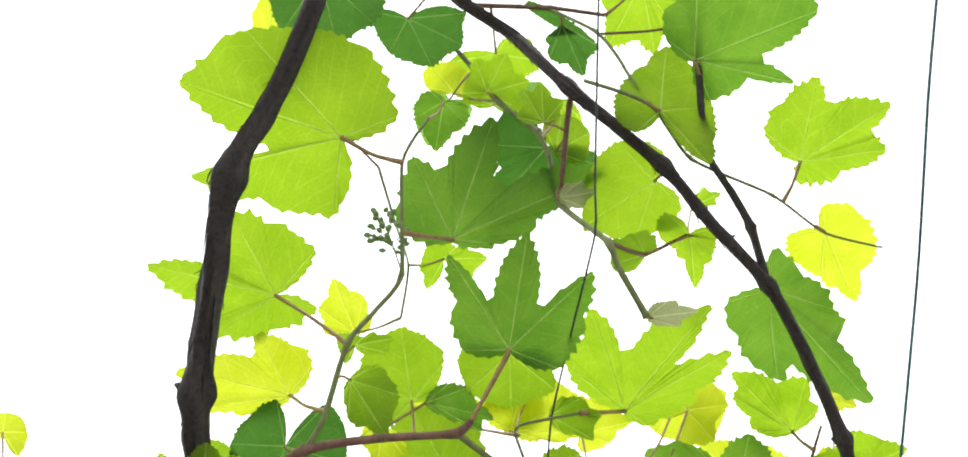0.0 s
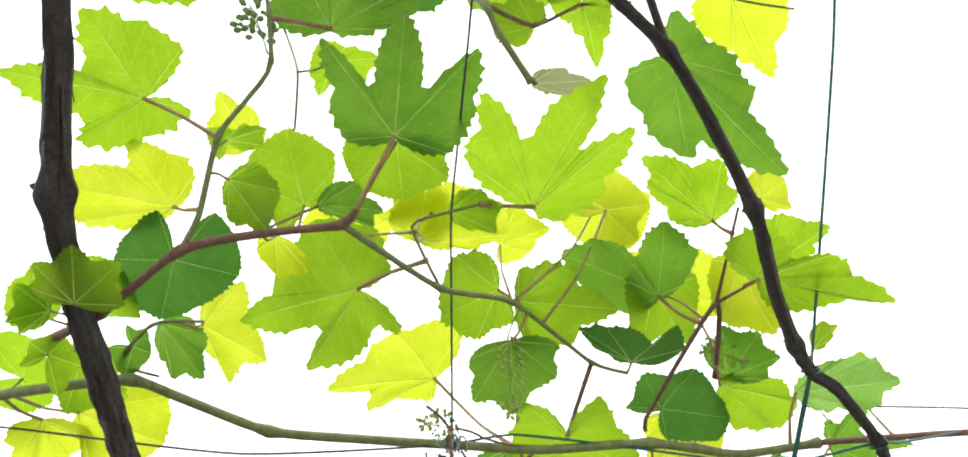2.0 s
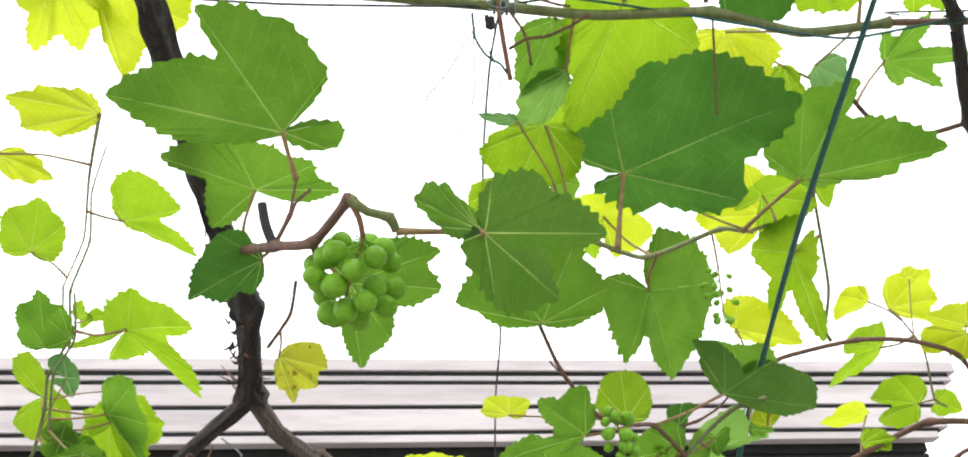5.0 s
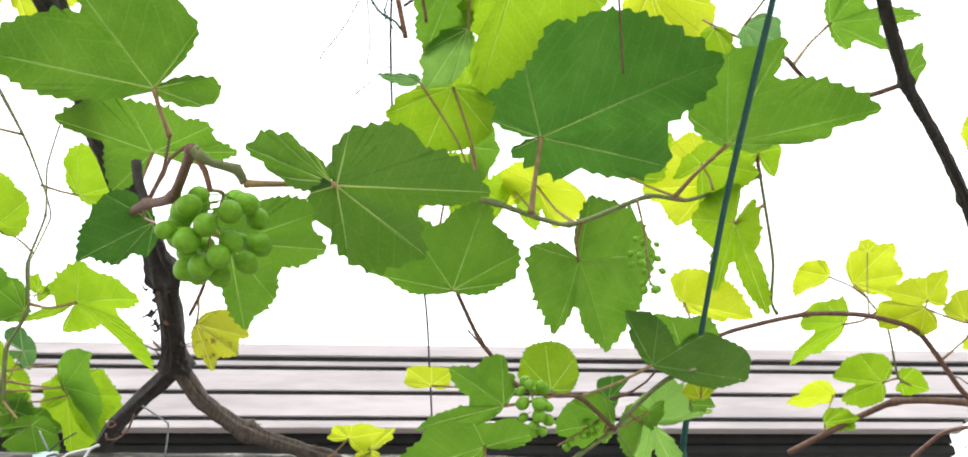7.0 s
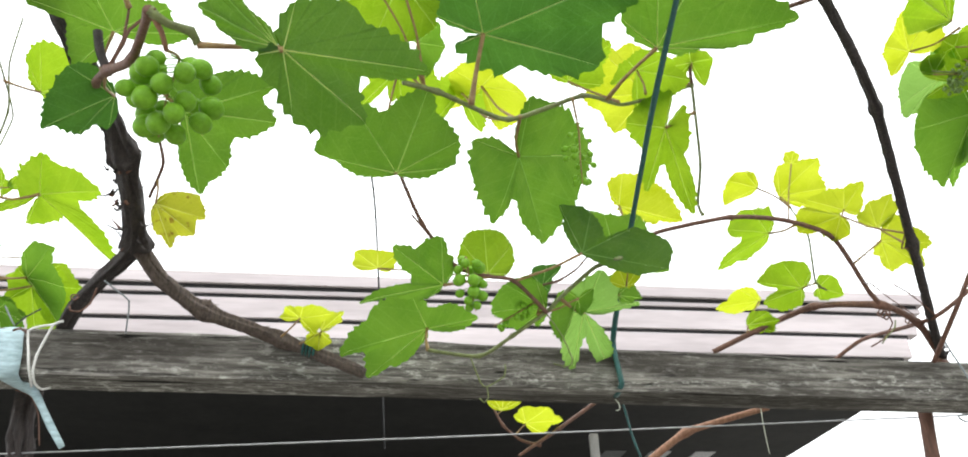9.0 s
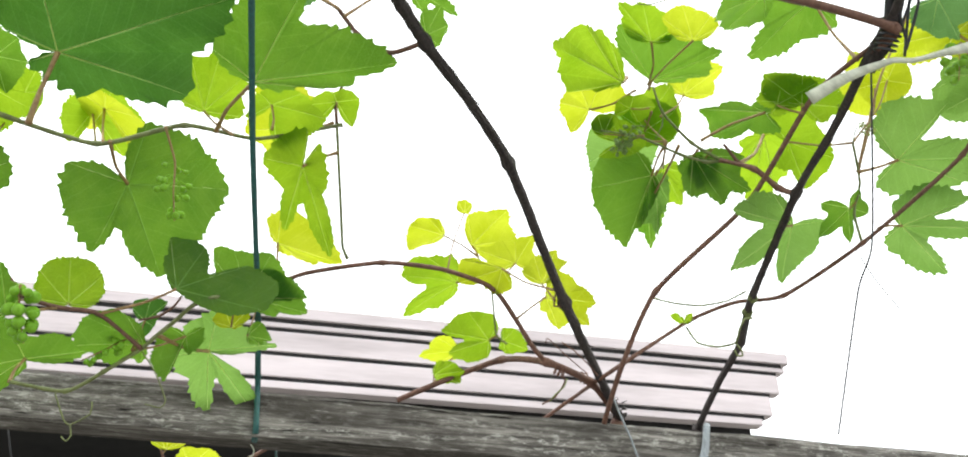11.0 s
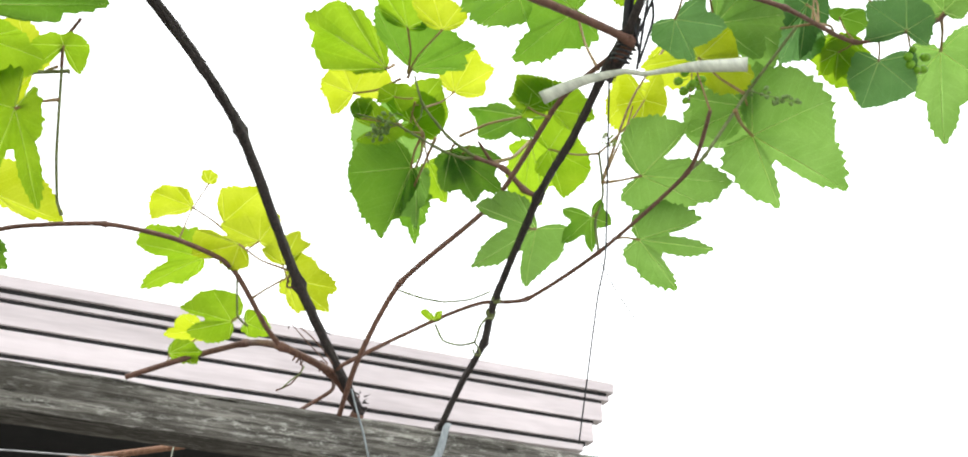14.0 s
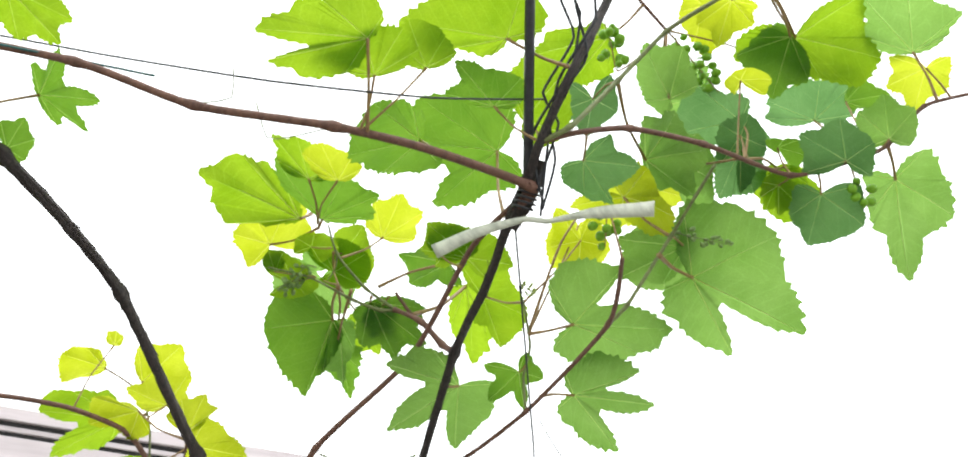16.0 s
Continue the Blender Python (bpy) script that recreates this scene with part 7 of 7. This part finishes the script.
coil("tie_cord", TEAL, (0.651, 0.885, 2.229), (0.2, 0.6, -0.6), 0.0085, 2, 0.0011, 0.008)

# cut ends, twigs and tendrils at the trellis knot
cord("tendril", REDCANE, 0.0024, [(0.304, 0.985, 2.221), (0.307, 1.002, 2.204), (0.314, 1.022, 2.181), (0.322, 1.042, 2.156)])
cord("tendril", CANE, 0.0016, [(0.280, 0.975, 2.236), (0.294, 0.980, 2.228), (0.305, 0.988, 2.218), (0.306, 0.997, 2.209)])
cord("tendril", CANE, 0.0013, [(0.310, 0.986, 2.219), (0.326, 0.986, 2.215), (0.340, 0.988, 2.209), (0.360, 0.988, 2.203), (0.371, 0.987, 2.201)])
cord("tendril", CANE, 0.0016, [(0.319, 1.024, 2.178), (0.334, 1.015, 2.184), (0.351, 1.010, 2.183), (0.373, 0.999, 2.188), (0.388, 0.988, 2.194)])
cord("tendril", CANE, 0.0014, [(0.317, 1.001, 2.203), (0.330, 1.010, 2.190), (0.336, 1.018, 2.180), (0.340, 1.030, 2.165)])
cord("tendril", GREYTIE, 0.0006, [(0.283, 1.007, 2.204), (0.288, 1.037, 2.171), (0.290, 1.049, 2.157), (0.288, 1.063, 2.140)])
cord("tendril", GREYTIE, 0.0006, [(0.259, 1.051, 2.160), (0.252, 1.057, 2.153), (0.247, 1.062, 2.149), (0.245, 1.066, 2.144)])
cord("tendril", GREYTIE, 0.0006, [(0.295, 1.006, 2.203), (0.280, 1.024, 2.186), (0.269, 1.040, 2.170), (0.259, 1.051, 2.160)])
cord("tendril", GREYTIE, 0.0005, [(0.304, 1.032, 2.173), (0.313, 1.042, 2.159), (0.313, 1.051, 2.148), (0.312, 1.059, 2.139), (0.304, 1.063, 2.136), (0.291, 1.072, 2.127), (0.278, 1.081, 2.119)])
cord("tie_cord", TEAL, 0.0012, [(0.283, 1.007, 2.204), (0.287, 1.022, 2.188), (0.296, 1.030, 2.177), (0.304, 1.033, 2.172), (0.312, 1.034, 2.168), (0.319, 1.039, 2.161)])
cord("tie_cord", TEAL, 0.0007, [(0.305, 1.021, 2.185), (0.302, 1.029, 2.176), (0.303, 1.035, 2.170), (0.305, 1.032, 2.173), (0.300, 1.028, 2.178)])
coil("tie_cord", BLACKWIRE, (0.300, 1.011, 2.197), (0.1, 0.3, -0.9), 0.0034, 4, 0.0016, 0.012)
coil("tie_cord", GREYTIE, (0.303, 0.995, 2.206), (0.2, -0.9, 0.3), 0.011, 2, 0.0006, 0.008)
coil("tie_cord", GREYTIE, (0.314, 1.003, 2.213), (1, 0.1, 0.1), 0.008, 3, 0.0011, 0.022)
cord("tendril", CANE, 0.0012, [(0.513, 0.992, 2.21), (0.519, 1.019, 2.176), (0.525, 1.05, 2.137)])
cord("tendril", GREEN, 0.0008, [(1.016, 1.06, 2.306), (1.055, 1.04, 2.312), (1.048, 1.019, 2.338)])
cord("tendril", GREEN, 0.0008, [(1.17, 1.019, 2.289), (1.127, 1.043, 2.279), (1.103, 1.053, 2.279), (1.082, 1.033, 2.309)])
cord("tendril", GREEN, 0.001, [(0.494, 1.454, 1.88), (0.508, 1.467, 1.853), (0.516, 1.469, 1.848), (0.537, 1.458, 1.859), (0.537, 1.451, 1.872)])
cord("tendril", GREEN, 0.001, [(0.516, 1.469, 1.848), (0.519, 1.474, 1.837), (0.514, 1.479, 1.831), (0.508, 1.477, 1.836)])
cord("tendril", GREEN, 0.0009, [(0.585, 1.412, 1.925), (0.604, 1.421, 1.903), (0.62, 1.434, 1.875), (0.615, 1.439, 1.867), (0.597, 1.441, 1.871)])

# ties, loose wires and a dry cane about the beam
dry = thing("loose_cane", (0.9, 1.76, 1.9), "dry reddish vine cane lying behind the beam", "cane")
ribbon("cloth_strip", CLOTH, [(-0.095, 1.585, 1.951), (-0.088, 1.571, 1.939), (-0.084, 1.57, 1.91), (-0.08, 1.57, 1.881), (-0.077, 1.6, 1.881), (-0.059, 1.61, 1.876), (-0.045, 1.6, 1.859), (-0.024, 1.6, 1.826), (-0.005, 1.6, 1.799)], [0.028, 0.03, 0.03, 0.026, 0.02, 0.011, 0.009, 0.009, 0.008], 0.0008, "faded pale blue cloth strip tied round the beam", "cloth strip", (1, 0, 0))
cord("white_wire", WHITE, 0.0018, [(-0.025, 1.56, 1.953), (-0.034, 1.555, 1.946), (-0.041, 1.556, 1.924), (-0.046, 1.556, 1.904), (-0.046, 1.556, 1.883), (-0.045, 1.57, 1.871), (-0.042, 1.59, 1.871), (-0.035, 1.6, 1.877)])
cord("white_wire", WHITE, 0.0016, [(-0.032, 1.56, 1.949), (-0.051, 1.555, 1.942), (-0.063, 1.556, 1.936), (-0.056, 1.556, 1.905), (-0.052, 1.556, 1.888), (-0.051, 1.58, 1.87)])
cord("tie_cord", CANE, 0.0016, [(-0.084, 1.563, 1.939), (-0.074, 1.56, 1.941), (-0.064, 1.558, 1.934)])
cord("tie_cord", BLACKWIRE, 0.0011, [(-0.082, 1.56, 1.944), (-0.071, 1.555, 1.954), (-0.052, 1.55, 1.965)])
cord("tie_cord", GREYTIE, 0.0011, [(-0.082, 1.56, 1.944), (-0.089, 1.555, 1.955), (-0.096, 1.55, 1.967)])
cord("tie_cord", GREYTIE, 0.0011, [(0.049, 1.44, 1.957), (0.058, 1.47, 1.958), (0.066, 1.5, 1.959), (0.061, 1.53, 1.947), (0.057, 1.55, 1.936)])
cord("tendril", CANE, 0.0011, [(0.039, 1.45, 1.951), (0.03, 1.47, 1.94), (0.02, 1.47, 1.929), (0.012, 1.46, 1.925), (0.01, 1.46, 1.932)])
cord("tendril", CANE, 0.001, [(0.017, 1.46, 1.945), (0.012, 1.455, 1.944), (0.011, 1.455, 1.939), (0.016, 1.455, 1.937), (0.02, 1.455, 1.941)])
cord("tendril", CANE, 0.001, [(-0.083, 1.62, 1.879), (-0.063, 1.62, 1.872), (-0.052, 1.63, 1.851), (-0.045, 1.64, 1.812)])
cord("tie_cord", STRAP, 0.0009, [(1.034, 1.755, 1.926), (1.033, 1.755, 1.891), (1.034, 1.755, 1.85)])
cord("cord_wire", TEAL, 0.0018, [(0.757, 1.66, 1.912), (0.763, 1.66, 1.878), (0.769, 1.66, 1.845), (0.778, 1.66, 1.815)])
cord("tie_cord", STRAP, 0.0008, [(0.724, 1.59, 1.878), (0.729, 1.59, 1.872), (0.729, 1.59, 1.863), (0.723, 1.59, 1.862)])
cord("lashing_wire", GREYTIE, 0.0016, [(1.251, 1.555, 1.982), (1.261, 1.557, 1.955), (1.274, 1.558, 1.924), (1.287, 1.56, 1.884), (1.306, 1.6, 1.88), (1.341, 1.64, 1.883), (1.342, 1.67, 1.884), (1.33, 1.67, 1.893), (1.359, 1.675, 1.898), (1.39, 1.675, 1.887), (1.414, 1.675, 1.896), (1.446, 1.675, 1.887), (1.498, 1.675, 1.891)])
ribbon("nylon_tie", GREYTIE, [(1.423, 1.585, 1.965), (1.412, 1.57, 1.951), (1.406, 1.569, 1.926), (1.398, 1.568, 1.903), (1.386, 1.57, 1.887)], [0.009, 0.011, 0.012, 0.012, 0.02], 0.0007, "frayed grey nylon tie wound over the beam", "tie", (1, 0, 0))
coil("tie_cord", GREYTIE, (1.393, 1.566, 1.894), (1, 0, 0.2), 0.007, 4, 0.0018, 0.022)
coil("tie_cord", TEAL, (0.292, 1.562, 1.928), (1, 0, -0.3), 0.01, 4, 0.0018, 0.02)
cord("tie_cord", GREYTIE, 0.0014, [(1.406, 1.58, 1.891), (1.44, 1.65, 1.881), (1.407, 1.66, 1.838)])
cord("tendril", CANE, 0.001, [(1.151, 1.5, 2.039), (1.169, 1.5, 2.028), (1.19, 1.5, 2.009), (1.205, 1.5, 1.991)])
cord("tendril", GREEN, 0.0012, [(1.175, 1.55, 2.003), (1.17, 1.55, 1.99), (1.158, 1.555, 1.979), (1.149, 1.56, 1.968)])
cord("tendril", GREEN, 0.0017, [(1.358, 1.493, 2.085), (1.365, 1.479, 2.053), (1.379, 1.447, 2.034), (1.388, 1.412, 2.026), (1.387, 1.394, 2.04), (1.395, 1.389, 2.055), (1.408, 1.389, 2.057)])
cord("tendril", GREEN, 0.0015, [(1.388, 1.412, 2.026), (1.396, 1.413, 2.015), (1.398, 1.415, 2.008), (1.391, 1.418, 2.009), (1.387, 1.416, 2.017)])
coil("tendril", CANE, (1.168, 1.563, 2.021), (0.9, 0.2, -0.3), 0.0075, 3, 0.0012, 0.02)
coil("tendril", CANE, (1.204, 1.554, 2.009), (0.9, 0.2, -0.2), 0.0078, 2, 0.0011, 0.014)
cord("tendril", CANE, 0.0009, [(1.145, 1.554, 2.060), (1.146, 1.550, 2.067), (1.154, 1.550, 2.062), (1.175, 1.551, 2.043), (1.210, 1.550, 2.014)])
cord("tendril", CANE, 0.0012, [(1.167, 1.554, 2.017), (1.175, 1.558, 2.002), (1.163, 1.571, 1.981), (1.144, 1.581, 1.971)])
cord("hanging_wire", GREYTIE, 0.0008, [(1.541, 1.3, 2.146), (1.581, 1.32, 2.109), (1.629, 1.34, 2.075)])
stem(dry, "cane", REDCANE, 0.0062, 0.0052, [(0.83, 1.76, 1.838), (0.896, 1.76, 1.883), (0.977, 1.76, 1.909), (1.05, 1.76, 1.93)], (1,))
